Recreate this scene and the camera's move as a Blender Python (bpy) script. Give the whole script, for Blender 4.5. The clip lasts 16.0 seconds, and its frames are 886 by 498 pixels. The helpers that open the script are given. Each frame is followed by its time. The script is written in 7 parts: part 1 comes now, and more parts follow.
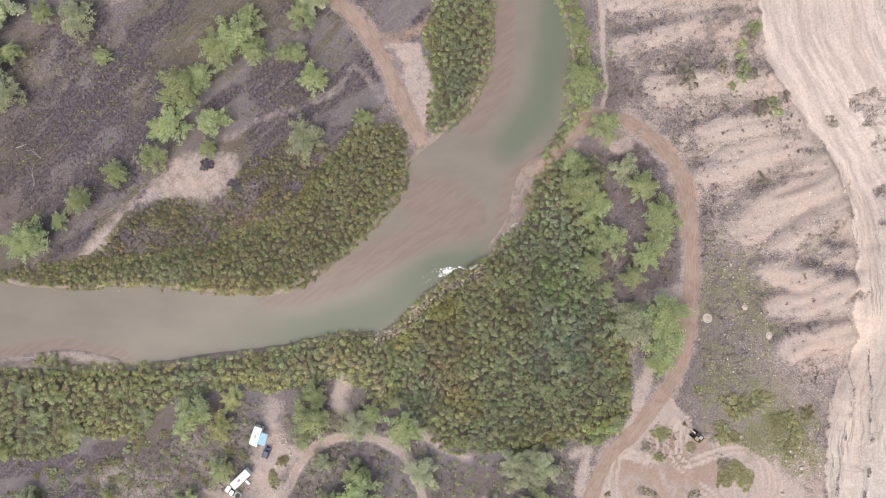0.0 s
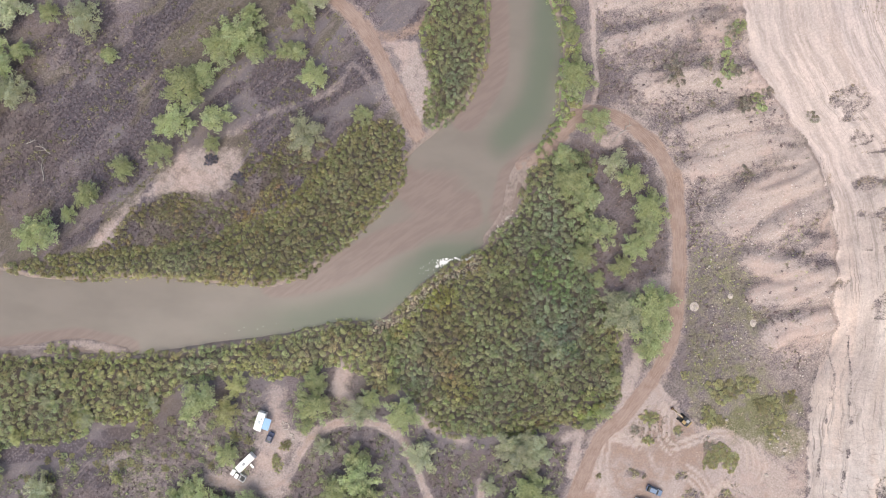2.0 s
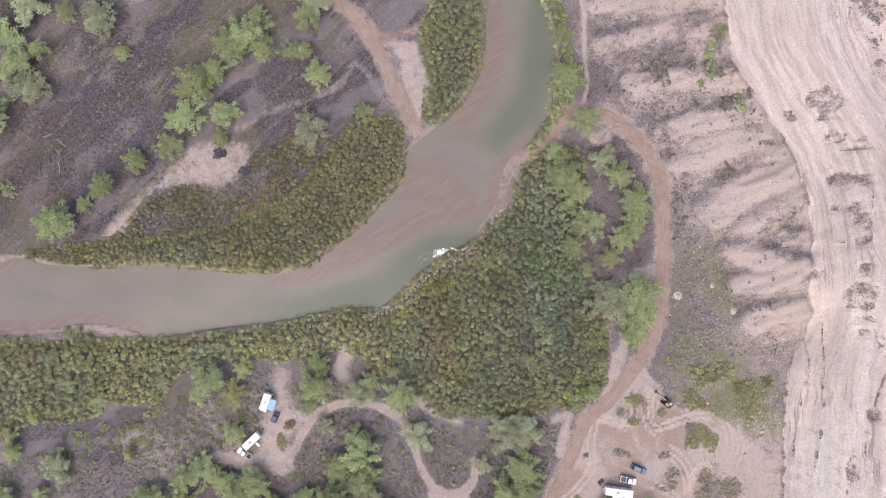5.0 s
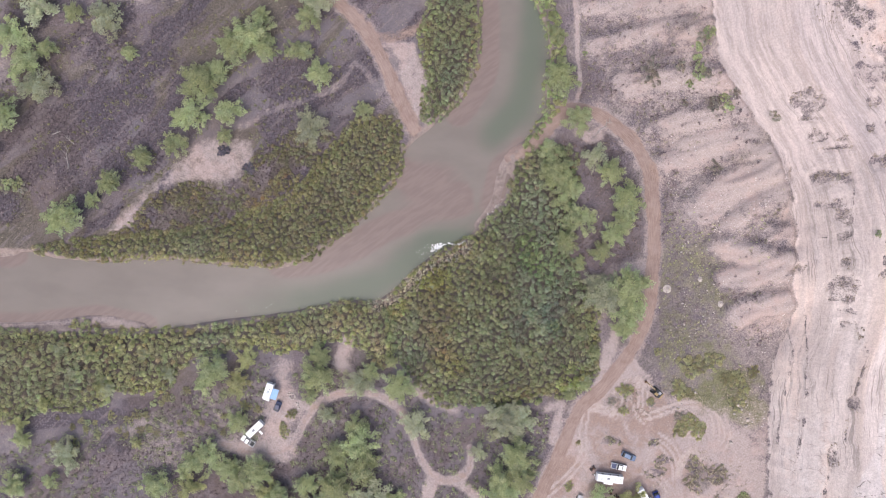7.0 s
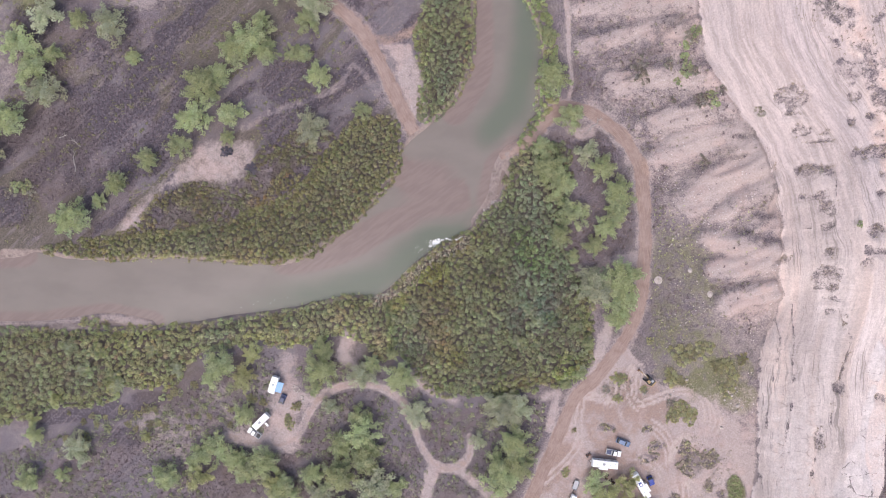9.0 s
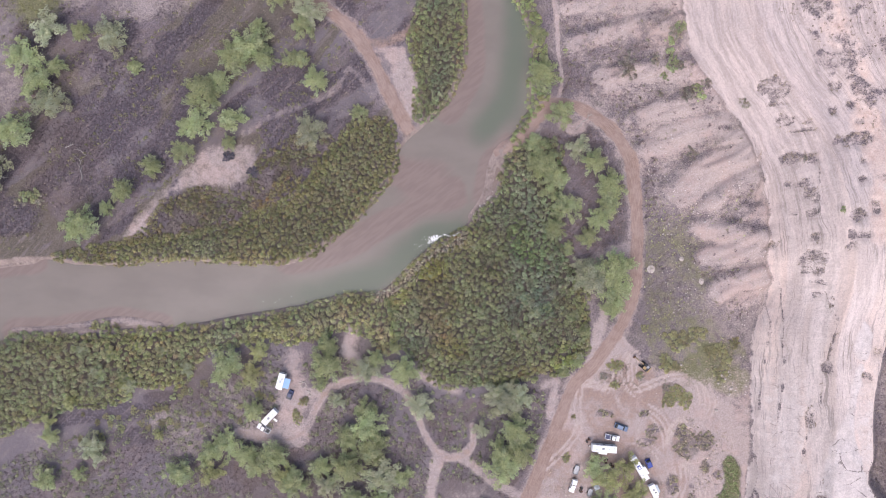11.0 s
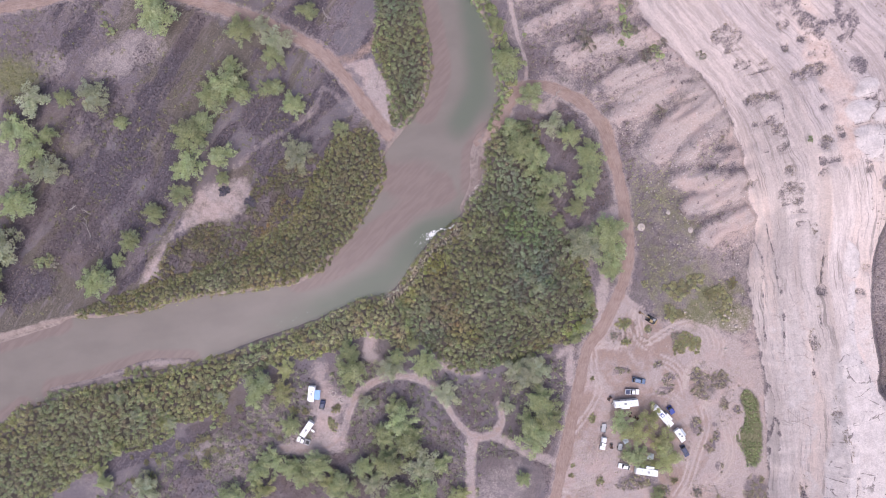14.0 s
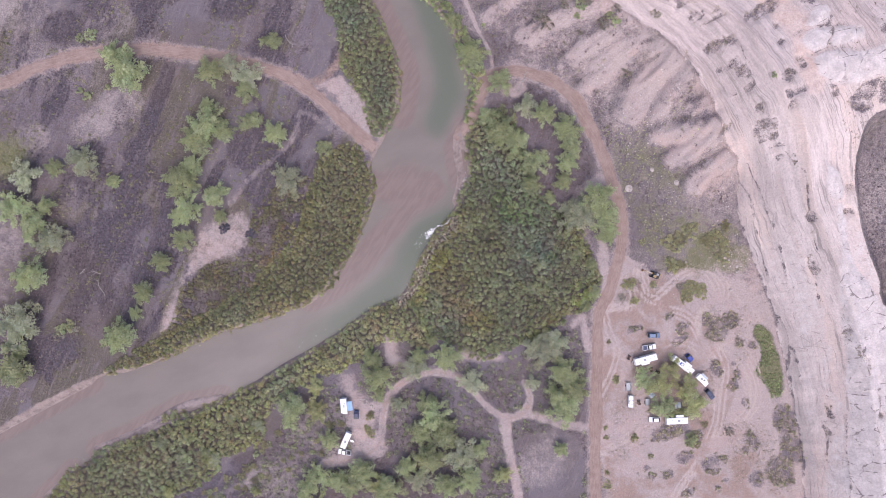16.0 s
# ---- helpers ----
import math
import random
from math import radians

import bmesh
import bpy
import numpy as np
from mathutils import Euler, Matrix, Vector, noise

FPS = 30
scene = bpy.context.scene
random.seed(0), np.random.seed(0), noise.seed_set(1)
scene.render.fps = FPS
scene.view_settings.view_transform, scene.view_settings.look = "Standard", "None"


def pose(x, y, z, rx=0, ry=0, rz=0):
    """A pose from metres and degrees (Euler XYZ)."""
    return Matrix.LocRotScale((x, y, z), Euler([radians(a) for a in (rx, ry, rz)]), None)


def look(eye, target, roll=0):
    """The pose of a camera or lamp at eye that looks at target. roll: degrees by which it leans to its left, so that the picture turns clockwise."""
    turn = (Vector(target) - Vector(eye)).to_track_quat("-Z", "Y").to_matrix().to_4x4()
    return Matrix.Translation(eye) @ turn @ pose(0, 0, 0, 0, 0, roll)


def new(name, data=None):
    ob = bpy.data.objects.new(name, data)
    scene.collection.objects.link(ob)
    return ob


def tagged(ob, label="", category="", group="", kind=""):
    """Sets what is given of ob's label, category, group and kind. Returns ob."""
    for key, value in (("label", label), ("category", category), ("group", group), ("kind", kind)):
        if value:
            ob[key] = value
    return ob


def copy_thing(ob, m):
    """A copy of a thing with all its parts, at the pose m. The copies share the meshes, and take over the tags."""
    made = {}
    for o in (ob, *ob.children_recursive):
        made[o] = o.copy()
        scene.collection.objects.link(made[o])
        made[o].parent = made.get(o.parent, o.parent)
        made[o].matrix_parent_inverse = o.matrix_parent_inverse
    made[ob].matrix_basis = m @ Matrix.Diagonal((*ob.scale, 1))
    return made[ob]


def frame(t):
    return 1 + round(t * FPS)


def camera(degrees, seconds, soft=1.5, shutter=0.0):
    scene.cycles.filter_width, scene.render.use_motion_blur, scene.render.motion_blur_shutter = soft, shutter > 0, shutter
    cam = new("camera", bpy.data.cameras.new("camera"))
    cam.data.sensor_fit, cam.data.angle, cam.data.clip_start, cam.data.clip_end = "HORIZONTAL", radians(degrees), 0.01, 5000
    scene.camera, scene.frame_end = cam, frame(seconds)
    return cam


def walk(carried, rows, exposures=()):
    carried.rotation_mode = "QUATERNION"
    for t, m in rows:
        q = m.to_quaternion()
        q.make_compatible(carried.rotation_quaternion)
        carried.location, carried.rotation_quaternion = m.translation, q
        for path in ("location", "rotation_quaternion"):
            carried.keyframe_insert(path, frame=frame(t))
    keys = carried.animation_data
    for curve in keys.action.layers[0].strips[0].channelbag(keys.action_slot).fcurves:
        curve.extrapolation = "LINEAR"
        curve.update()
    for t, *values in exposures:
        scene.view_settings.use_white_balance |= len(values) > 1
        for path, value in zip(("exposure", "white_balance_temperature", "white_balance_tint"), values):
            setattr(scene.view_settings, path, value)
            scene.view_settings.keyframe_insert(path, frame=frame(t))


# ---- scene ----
cam = camera(70, 16.0, 0.9)
# ---- camera ----
PATH = [
    (0, pose(1.86, -4.49, 187.39, 1.37, 0.61, 0.02)),
    (0.5, pose(1.96, -4.84, 189.02, 1.26, 0.57, 0.07)),
    (1, pose(1.92, -5.10, 190.70, 1.16, 0.48, 0.15)),
    (1.5, pose(2.02, -5.37, 192.40, 1.05, 0.43, -0.16)),
    (2, pose(2.24, -5.63, 194.11, 0.91, 0.40, -0.12)),
    (2.5, pose(2.45, -5.85, 195.81, 0.82, 0.38, -0.11)),
    (3, pose(2.52, -6.18, 197.49, 0.73, 0.34, -0.05)),
    (3.5, pose(2.47, -6.45, 199.11, 0.66, 0.30, 0.01)),
    (4, pose(2.45, -6.81, 200.86, 0.63, 0.26, 0.07)),
    (6.5, pose(2.61, -7.92, 209.34, 0.27, 0.01, 0.26)),
    (7, pose(2.56, -8.00, 211.03, 0.18, -0.06, 0.25)),
    (7.5, pose(2.62, -8.00, 212.66, 0.06, -0.09, 0.24)),
    (8, pose(2.67, -8.02, 214.33, -0.04, -0.12, 0.23)),
    (8.5, pose(2.52, -8.22, 215.93, -0.10, -0.21, -0.13)),
    (9, pose(2.25, -8.69, 217.61, -0.06, -0.32, -0.50)),
    (11.5, pose(2.38, -9.12, 225.83, -0.40, -0.44, -3.11)),
    (12, pose(2.52, -9.26, 227.57, -0.45, -0.42, -4.47)),
    (12.5, pose(2.73, -9.45, 229.36, -0.48, -0.39, -6.02)),
    (13, pose(2.86, -9.43, 231.04, -0.55, -0.36, -7.71)),
    (13.5, pose(3.01, -9.42, 232.68, -0.66, -0.36, -9.75)),
    (14, pose(2.91, -9.25, 234.40, -0.79, -0.42, -12.14)),
    (14.5, pose(2.83, -8.96, 236.08, -0.93, -0.52, -15.82)),
    (15, pose(2.87, -8.80, 237.89, -1.05, -0.58, -19.70)),
    (15.5, pose(2.80, -8.84, 239.76, -1.12, -0.57, -21.80)),
    (16, pose(2.59, -8.76, 241.37, -1.15, -0.61, -22.70)),
]
# the camera's white balance drifts towards blue as it climbs
EXPOSURES = [(0.0, 0.55, 6950, 5), (3.5, 0.5, 6700, 9), (8.0, 0.45, 6400, 14), (12.5, 0.4, 6250, 18), (16.0, 0.38, 6125, 21)]
walk(cam, PATH, EXPOSURES)

# ---- world and sun: a bright overcast sky ----
world = bpy.data.worlds.new("sky")
scene.world = world
world.use_nodes = True
wn = world.node_tree.nodes
sky = wn.new("ShaderNodeTexSky")
sky.sky_type = "NISHITA"
sky.sun_disc = False
sky.sun_elevation = radians(58)
sky.sun_rotation = radians(195)
sky.dust_density = 4.0
sky.air_density = 1.0
wn["Background"].inputs[1].default_value = 0.15
world.node_tree.links.new(sky.outputs[0], wn["Background"].inputs[0])
sun = new("sun", bpy.data.lights.new("sun", "SUN"))
sun.data.energy = 1.3
sun.data.angle = radians(60)
sun.data.color = (1.0, 0.95, 0.9)
sun.matrix_world = look((-30, -112, 190), (0, 0, 0))


# ---- arithmetic: noise, lines and areas on the plan ----
def smooth(a, b, v):
    t = np.clip((v - a) / (b - a), 0, 1)
    return t * t * (3 - 2 * t)


def lattice(ix, iy, seed):
    h = (ix.astype(np.int64) * 374761393 + iy.astype(np.int64) * 668265263 + seed * 974711) & 0xFFFFFFFF
    h = ((h ^ (h >> 13)) * 1274126177) & 0xFFFFFFFF
    return ((h ^ (h >> 16)) & 0xFFFFFF) / float(0xFFFFFF)


def value_noise(x, y, size, seed=0):
    x, y = np.asarray(x, float) / size, np.asarray(y, float) / size
    ix, iy = np.floor(x), np.floor(y)
    u, v = x - ix, y - iy
    u, v = u * u * (3 - 2 * u), v * v * (3 - 2 * v)
    a, b = lattice(ix, iy, seed), lattice(ix + 1, iy, seed)
    c, d = lattice(ix, iy + 1, seed), lattice(ix + 1, iy + 1, seed)
    return (a * (1 - u) + b * u) * (1 - v) + (c * (1 - u) + d * u) * v


def fractal(x, y, size, seed=0, octaves=4):
    total, weight = 0, 0
    for n in range(octaves):
        c, k = math.cos(0.6 + 1.1 * n), math.sin(0.6 + 1.1 * n)
        total = total + value_noise(c * x - k * y, k * x + c * y, size / 2 ** n, seed + 17 * n) / 2 ** n
        weight += 1 / 2 ** n
    return total / weight


def streaks(x, y, long, wide, seed):
    """Noise drawn out along the old flood channels, from south-west to north-east."""
    along, across = (x + y) * 0.7071, (y - x) * 0.7071
    return fractal(along * wide / long, across + 3 * (fractal(x, y, 30, seed + 3, 2) - 0.5), wide, seed, 4)


def curve(points, step=1.5):
    """A smooth line through points of the plan, cut into short pieces."""
    p = np.array(points, float)
    q = np.vstack([2 * p[0] - p[1], p, 2 * p[-1] - p[-2]])
    out = []
    for i in range(1, len(q) - 2):
        n = max(2, int(np.linalg.norm(q[i + 1] - q[i]) / step))
        t = np.arange(n)[:, None] / n
        a, b, c, d = q[i - 1], q[i], q[i + 1], q[i + 2]
        out.append(0.5 * (2 * b + (c - a) * t + (2 * a - 5 * b + 4 * c - d) * t ** 2 + (3 * b - a - 3 * c + d) * t ** 3))
    return np.vstack(out + [p[-1:]])


def far_from(x, y, line):
    """The distance of each place from a line."""
    x, y = np.asarray(x, float), np.asarray(y, float)
    best = np.full(x.shape, 1e9)
    near = (x > line[:, 0].min() - 25) & (x < line[:, 0].max() + 25) & (y > line[:, 1].min() - 25) & (y < line[:, 1].max() + 25)
    px, py = x[near], y[near]
    d2 = np.full(px.shape, 1e9)
    for (ax, ay), (bx, by) in zip(line[:-1], line[1:]):
        ux, uy = bx - ax, by - ay
        k = np.clip(((px - ax) * ux + (py - ay) * uy) / max(ux * ux + uy * uy, 1e-9), 0, 1)
        d2 = np.minimum(d2, (px - ax - k * ux) ** 2 + (py - ay - k * uy) ** 2)
    best[near] = np.sqrt(d2)
    return best


def inside(x, y, area):
    x, y = np.asarray(x, float), np.asarray(y, float)
    hit = np.zeros(x.shape, bool)
    for (ax, ay), (bx, by) in zip(area, np.roll(area, -1, axis=0)):
        if ay != by:
            hit ^= ((ay > y) != (by > y)) & (x < (bx - ax) * (y - ay) / (by - ay) + ax)
    return hit


def depth_in(x, y, area):
    """How far inside an area a place is; negative outside, down to -25 m or so."""
    d = np.minimum(far_from(x, y, np.vstack([area, area[:1]])), 60)
    return np.where(inside(x, y, area), d, -d)


# ---- the plan ----
BANK_NORTH = [(-420, -60), (-260, -28), (-179, -13), (-152, -10), (-135, -9), (-126, -11), (-109, -12), (-91, -11), (-70, -13), (-51, -13.5),
              (-40, -9), (-28, -1), (-19, 8), (-12, 17), (-10, 25), (-4, 31), (0, 34), (6, 40), (12, 48), (15, 59), (15, 69),
              (14, 84), (6, 110), (-10, 150), (-20, 240), (0, 420)]
BANK_SOUTH = [(30, 420), (10, 240), (18, 150), (26, 110), (31, 88), (32, 77), (37, 66), (38, 57), (36, 48), (37, 42), (34, 35), (30, 29),
              (25, 24), (25.5, 16), (23, 9), (20, 5), (14, -1), (6, -6), (-2, -10), (-9, -16), (-13, -20), (-20, -25), (-28, -24), (-38, -26),
              (-47, -28), (-61, -30), (-70, -31), (-89, -34), (-105, -35), (-117, -33.5), (-139, -34.5), (-157, -38), (-172, -45),
              (-260, -66), (-420, -110)]
RIVER = np.vstack([curve(BANK_NORTH, 4), curve(BANK_SOUTH, 4)])
DEEP = [curve([(30, 140), (34, 82), (33, 68), (32, 53), (28, 41), (20, 31)], 3), curve([(17, 1), (6, -3), (-1, -5), (-9, -12), (-20, -20), (-36, -23.5), (-51, -26), (-70, -28)], 3)]
BAR_TOPS = (-0.1, 0.26, -0.3, 0.10, 0.10, 0.12, -0.06)
BAR_REACH = (3.8, 4.6, 3.8, 4.0, 6.0, 5.0, 3.6)
BARS = [curve([(-12, 19), (-5, 13), (6, 9), (9, 4), (-1, 3), (-15, 0), (-28, -7), (-40, -11.5), (-51, -13)], 3),
        curve([(-148, -34), (-134, -34), (-121, -32.5), (-110, -31.5), (-97, -34)], 3),
        curve([(15, 90), (17, 64), (15, 49), (8, 38)], 3), curve([(-180, -13), (-160, -11), (-140, -9)], 3), curve([(28, 26), (24.6, 22.6), (22, 17), (20.8, 10.7), (18.6, 5.6), (14.8, 0.6)], 3),
        curve([(-190, -49), (-172, -43), (-160, -38)], 3), curve([(3, 4.5), (5.4, 7.6), (7.8, 10.6)], 2)]
ROAD_MAIN = curve([(-60, -330), (-10, -200), (10, -150), (20, -125), (27, -108), (36, -88), (42.5, -73), (48, -61), (56, -53), (63, -44), (68, -36),
                   (71, -27), (72.3, -15), (72.8, -4), (72.3, 9), (71, 19), (67, 27), (61, 33), (55, 37), (50, 39), (44, 39), (39, 35), (34, 29.5), (28, 25.5), (23, 23.5)])
ROAD_NORTH = curve([(-300, 130), (-200, 112), (-126, 107), (-112, 107.5), (-93, 105), (-73, 99), (-54, 89), (-39, 79.5), (-28, 70.5), (-21, 62), (-15.5, 51), (-11, 41), (-7, 33), (-4, 28)])
ROAD_BRANCH = curve([(-21, 63), (-14, 63), (-8, 65), (-3, 68)])
TRAIL_CAMP = curve([(-70, -72), (-61, -75), (-51, -75), (-46, -71), (-42, -63), (-37, -58), (-29, -55), (-20, -55.5), (-12, -60), (-8, -67), (-5, -75), (0, -82.5), (7, -84), (12, -79), (12, -73)])
TRAIL_SOUTH = curve([(0, -83), (-3, -93), (-5, -104), (-8, -116), (-20, -150)])
TRAIL_LINK = curve([(7, -84), (15, -90), (20, -94), (30, -100)])
TRAIL_LOOP = curve([(52, -60), (63, -64), (73, -69), (80, -75), (84, -85), (86, -96), (82, -108), (70, -119), (52, -131), (24, -120)])
TRAIL_ROCK = curve([(64, -44), (70, -52), (78, -58), (86, -59), (95, -66), (98, -77)])
PATH_WEST = curve([(-15, 40), (-22, 50), (-27, 54), (-32, 47), (-43, 42), (-55, 38), (-64, 33)])
PATH_BANK = curve([(46, 84), (47, 68), (47, 59), (48, 47), (46, 40)])
SWALES = [curve([(-135, 16), (-122, 27), (-110, 38), (-99, 48), (-90, 56)], 3), curve([(-116, 12), (-100, 22), (-89, 36), (-84, 48)], 3)]
# foot of the rock face, smoothed below: y, x, height of the ground there
EDGE_Y = [-400, -156, -136, -114, -87, -66, -43, -30, -16, 2, 21, 38, 53, 67, 110, 400]
EDGE_X = [20, 95, 101, 106, 110, 111, 111, 115.5, 115, 113, 108.5, 97, 88, 86, 74, 20]
EDGE_Z = [1, 1, 1, 1, 1, 1.2, 1.8, 4, 8.5, 10.5, 11.5, 13, 15, 16, 18, 18]
THICKET_MAIN = curve([(-13, -22), (-1, -11), (14, -2), (24, 8), (26.5, 17), (31, 24), (38, 28), (46, 25), (47, 13), (43, -4), (48, -15), (53, -27), (55, -40), (54, -48),
                      (46, -55), (37, -56), (25, -58), (14, -59), (2, -58), (-6, -50), (-13, -40), (-16, -31), (-13, -22)], 3)
THICKET_NORTH = curve([(-133, -8), (-108, -11), (-51, -12.5), (-28, 0), (-13, 16), (-11, 27), (-15, 36), (-24, 35), (-33, 28), (-43, 15), (-51, 8), (-64, 3), (-72, 0),
                       (-83, -2), (-108, -4.5), (-125, -6.5), (-133, -8)], 3)
THICKET_THIN = curve([(-108, -4), (-83, -1), (-64, 4), (-49, 11), (-43, 16), (-33, 29), (-40, 31), (-55, 27), (-61, 20), (-66, 10), (-81, 14), (-94, 9), (-100, 1), (-108, -4)], 3)
THICKET_SPIT = curve([(-3.5, 35), (-4.5, 41), (-2.5, 51), (-4.5, 64), (-1, 80), (-6, 105), (4, 108), (14, 84), (14.5, 64), (12, 51), (6, 40), (-1, 34.5), (-3.5, 35)], 3)
THICKET_SOUTH = curve([(-185, -52), (-157, -37), (-121, -36), (-89, -35), (-66, -32.5), (-47, -29.5), (-28, -25), (-15, -26), (-13, -40), (-17, -46), (-24, -40), (-32, -37), (-44, -41),
                       (-50, -41.5), (-59, -40), (-68, -41), (-77, -42.5), (-86, -49), (-89, -54), (-98, -55), (-106, -54.5), (-110, -58.5), (-119, -61), (-131, -60.5), (-160, -72), (-195, -80), (-185, -52)], 3)
THICKET_BANK = curve([(29, 26.5), (34, 35), (37.5, 42), (36.5, 47), (38.5, 57), (37.5, 66), (33, 76), (31, 90), (36, 90), (38, 75), (41, 65), (44, 51), (41, 41), (36, 34), (29, 26.5)], 3)
GROVE_FLOOR = curve([(41, 28), (54, 32), (64, 23), (68.5, 9), (67.5, -8), (58, -14), (48, -14), (43, 0), (41, 28)], 3)
SAND_WEST = curve([(-98, 11), (-89, 18), (-81, 27), (-70, 30), (-61, 29), (-60, 20), (-68, 15), (-78, 15), (-90, 12), (-97, 4), (-102, -1), (-108, -2), (-98, 11)], 3)
GRASS_EAST = curve([(82, -47), (89, -41), (102, -43), (109, -50), (108, -64), (100, -66), (82, -59), (82, -47)], 3)
CAMP_EAST = curve([(44, -66), (53, -49), (65, -47), (82, -58), (104, -68), (106, -85), (102, -113), (95, -139), (80, -165), (10, -150), (22, -125), (34, -88), (44, -66)], 3)
CAMP_WEST = curve([(-53, -45), (-47, -45), (-46, -55), (-39, -58), (-46, -66), (-46, -77), (-58, -78), (-72, -74), (-66, -71), (-57, -70), (-56, -58), (-53, -45)], 3)
CLEARINGS = [curve([(-29, -38), (-31, -45), (-25, -51), (-28, -54)], 3), curve([(-7, -53), (0, -58), (7, -61)], 3), curve([(38, -60), (42, -59), (40, -70)], 3),
             curve([(69, -13), (60, -15), (56, -18)], 3), curve([(62, -30), (58, -42), (56, -46)], 3), curve([(46, 38), (50, 30), (54, 31)], 3), curve([(-8, 60), (-5, 48), (-4, 40), (-3, 34)], 3), curve([(-17, 60), (-11, 60), (-7, 56)], 3), curve([(-11, 53), (-8, 46), (-6, 38)], 3), curve([(-13, 58), (-9, 54), (-8, 48)], 3)]
# bare rounded spurs of the badlands: crest line, half width, height
SPURS = [([(112, 12), (103, 8), (96, 1)], 5.0, 2.8), ([(107, 18), (96, 13), (88, 6)], 6.5, 3.2), ([(115, -12), (104, -9), (94, -6)], 4.6, 2.8),
         ([(115, -14), (104, -15), (96, -16.5)], 4.4, 2.6), ([(116, -24), (107, -25), (99, -29)], 4.4, 2.6), ([(112, -3), (106, -2)], 3.5, 1.8),
         ([(105, 23), (90, 24), (77, 21)], 4.6, 2.2), ([(94, 45), (77, 47), (61, 47)], 4.2, 1.8), ([(86, 61), (70, 62), (53, 60)], 4.4, 1.8),
         ([(100, 38), (88, 35), (72, 32)], 4.0, 2.0), ([(105, 30), (95, 28.5), (82, 27)], 3.6, 1.8), ([(83, 70), (70, 72), (51, 73)], 4.4, 1.8)]
SPURS = [(curve(c, 3), w, 1.15 * h) for c, w, h in SPURS]
# gullies of the badlands, thick with dark shrubs
GULLIES = [[(50, 66), (57, 66.3), (65, 66.1), (66, 62.5)], [(71.9, 63.1), (78.2, 62.5), (84.8, 61.6)], [(50, 54), (53.7, 49.4), (58, 45.3)], [(50, 46), (54, 50), (52, 56)], [(57.8, 57.2), (67.7, 56), (76.6, 52.8)],
           [(66.3, 50), (71, 49.8), (76.5, 50), (82.4, 49.3), (86.6, 47)], [(67.8, 34.2), (71.5, 38.6), (77.5, 40.6), (84, 39.3), (89.6, 37.2), (93.8, 39.3)], [(104.6, 28.8), (99.3, 24.8), (94.2, 21.8), (89, 17)],
           [(110, 9), (105, 5.7), (99, 4)], [(71.9, 23), (74.3, 28.5), (68, 32.3)], [(82.2, 52.6), (84.5, 57.8), (85.7, 61.7)], [(76.4, 4.5), (79.2, 11.9), (77, 17.4)], [(112, -17.5), (104, -21), (96, -23)],
           [(113, -7), (104, -3.5), (95, -1)], [(50, 76), (60, 78), (72, 77), (80, 76)], [(97, 45), (92, 47), (86, 50)]]
GULLIES = [curve(c, 2) for c in GULLIES]
# notches in the rock with dark scrub: x, y, half sizes
POCKETS = [(109.8, 38.1, 2.9, 2.9), (112.4, 36.2, 2.9, 2.3), (111.6, 32.4, 2.9, 1), (115.9, 27, 2.7, 1.9), (120.4, 25.7, 1.9, 1.6), (119.5, 23.3, 3.9, 0.8), (118, 14.7, 3.5, 2.3),
           (120.9, 15.3, 3.5, 2.7), (118, 6.9, 1.6, 1), (121.2, 6.9, 2.7, 1.7), (123, 3.3, 2.1, 3.1), (122.8, -3.1, 1.9, 1.6), (124, -10.7, 1.4, 1.9), (124.4, -17.7, 3.3, 2.9),
           (124.1, -21.9, 2.7, 1.4), (125.3, -25.8, 2.7, 1.6), (125.8, -29.8, 2.3, 1.9), (133.2, 19.1, 4.9, 2.7), (128.4, 36.2, 2.3, 2.3), (128, 28.7, 1.6, 1.9), (132.7, 29.4, 1.9, 1.7),
           (135.2, 25, 1.6, 1), (132.1, -4.8, 1.6, 1.9), (133.4, -10.7, 2.5, 1.4), (131.2, -14.1, 1.4, 1.4), (114.3, -13, 2.7, 1.6), (110.8, 15.9, 0.8, 3.5), (111.4, 5.1, 0.8, 3.9),
           (135.6, 12.5, 1.3, 1.3), (135, 6.5, 1.9, 1.7), (133.6, -3.4, 1.7, 1.9), (138, -2.2, 1.1, 2.6), (133.7, -10.6, 2.6, 1.3), (131, -10.4, 1.1, 1.7), (147.6, -12.7, 2.2, 1.5),
           (144.3, -16.2, 1.9, 2.2), (150.9, -20.9, 4.3, 3.4), (111.2, -123.2, 0.9, 3), (108.3, -131.3, 1.1, 3.4), (126.5, -53.4, 1.3, 2.2), (122.7, -72, 1.1, 3.4), (141.1, -48, 1.3, 1.7),
           (138.3, -56.3, 1.7, 1.7), (123.6, -96.5, 1.3, 1.7), (125.1, -107.6, 1.3, 2.2), (122.6, -127.1, 1.5, 1.3)]
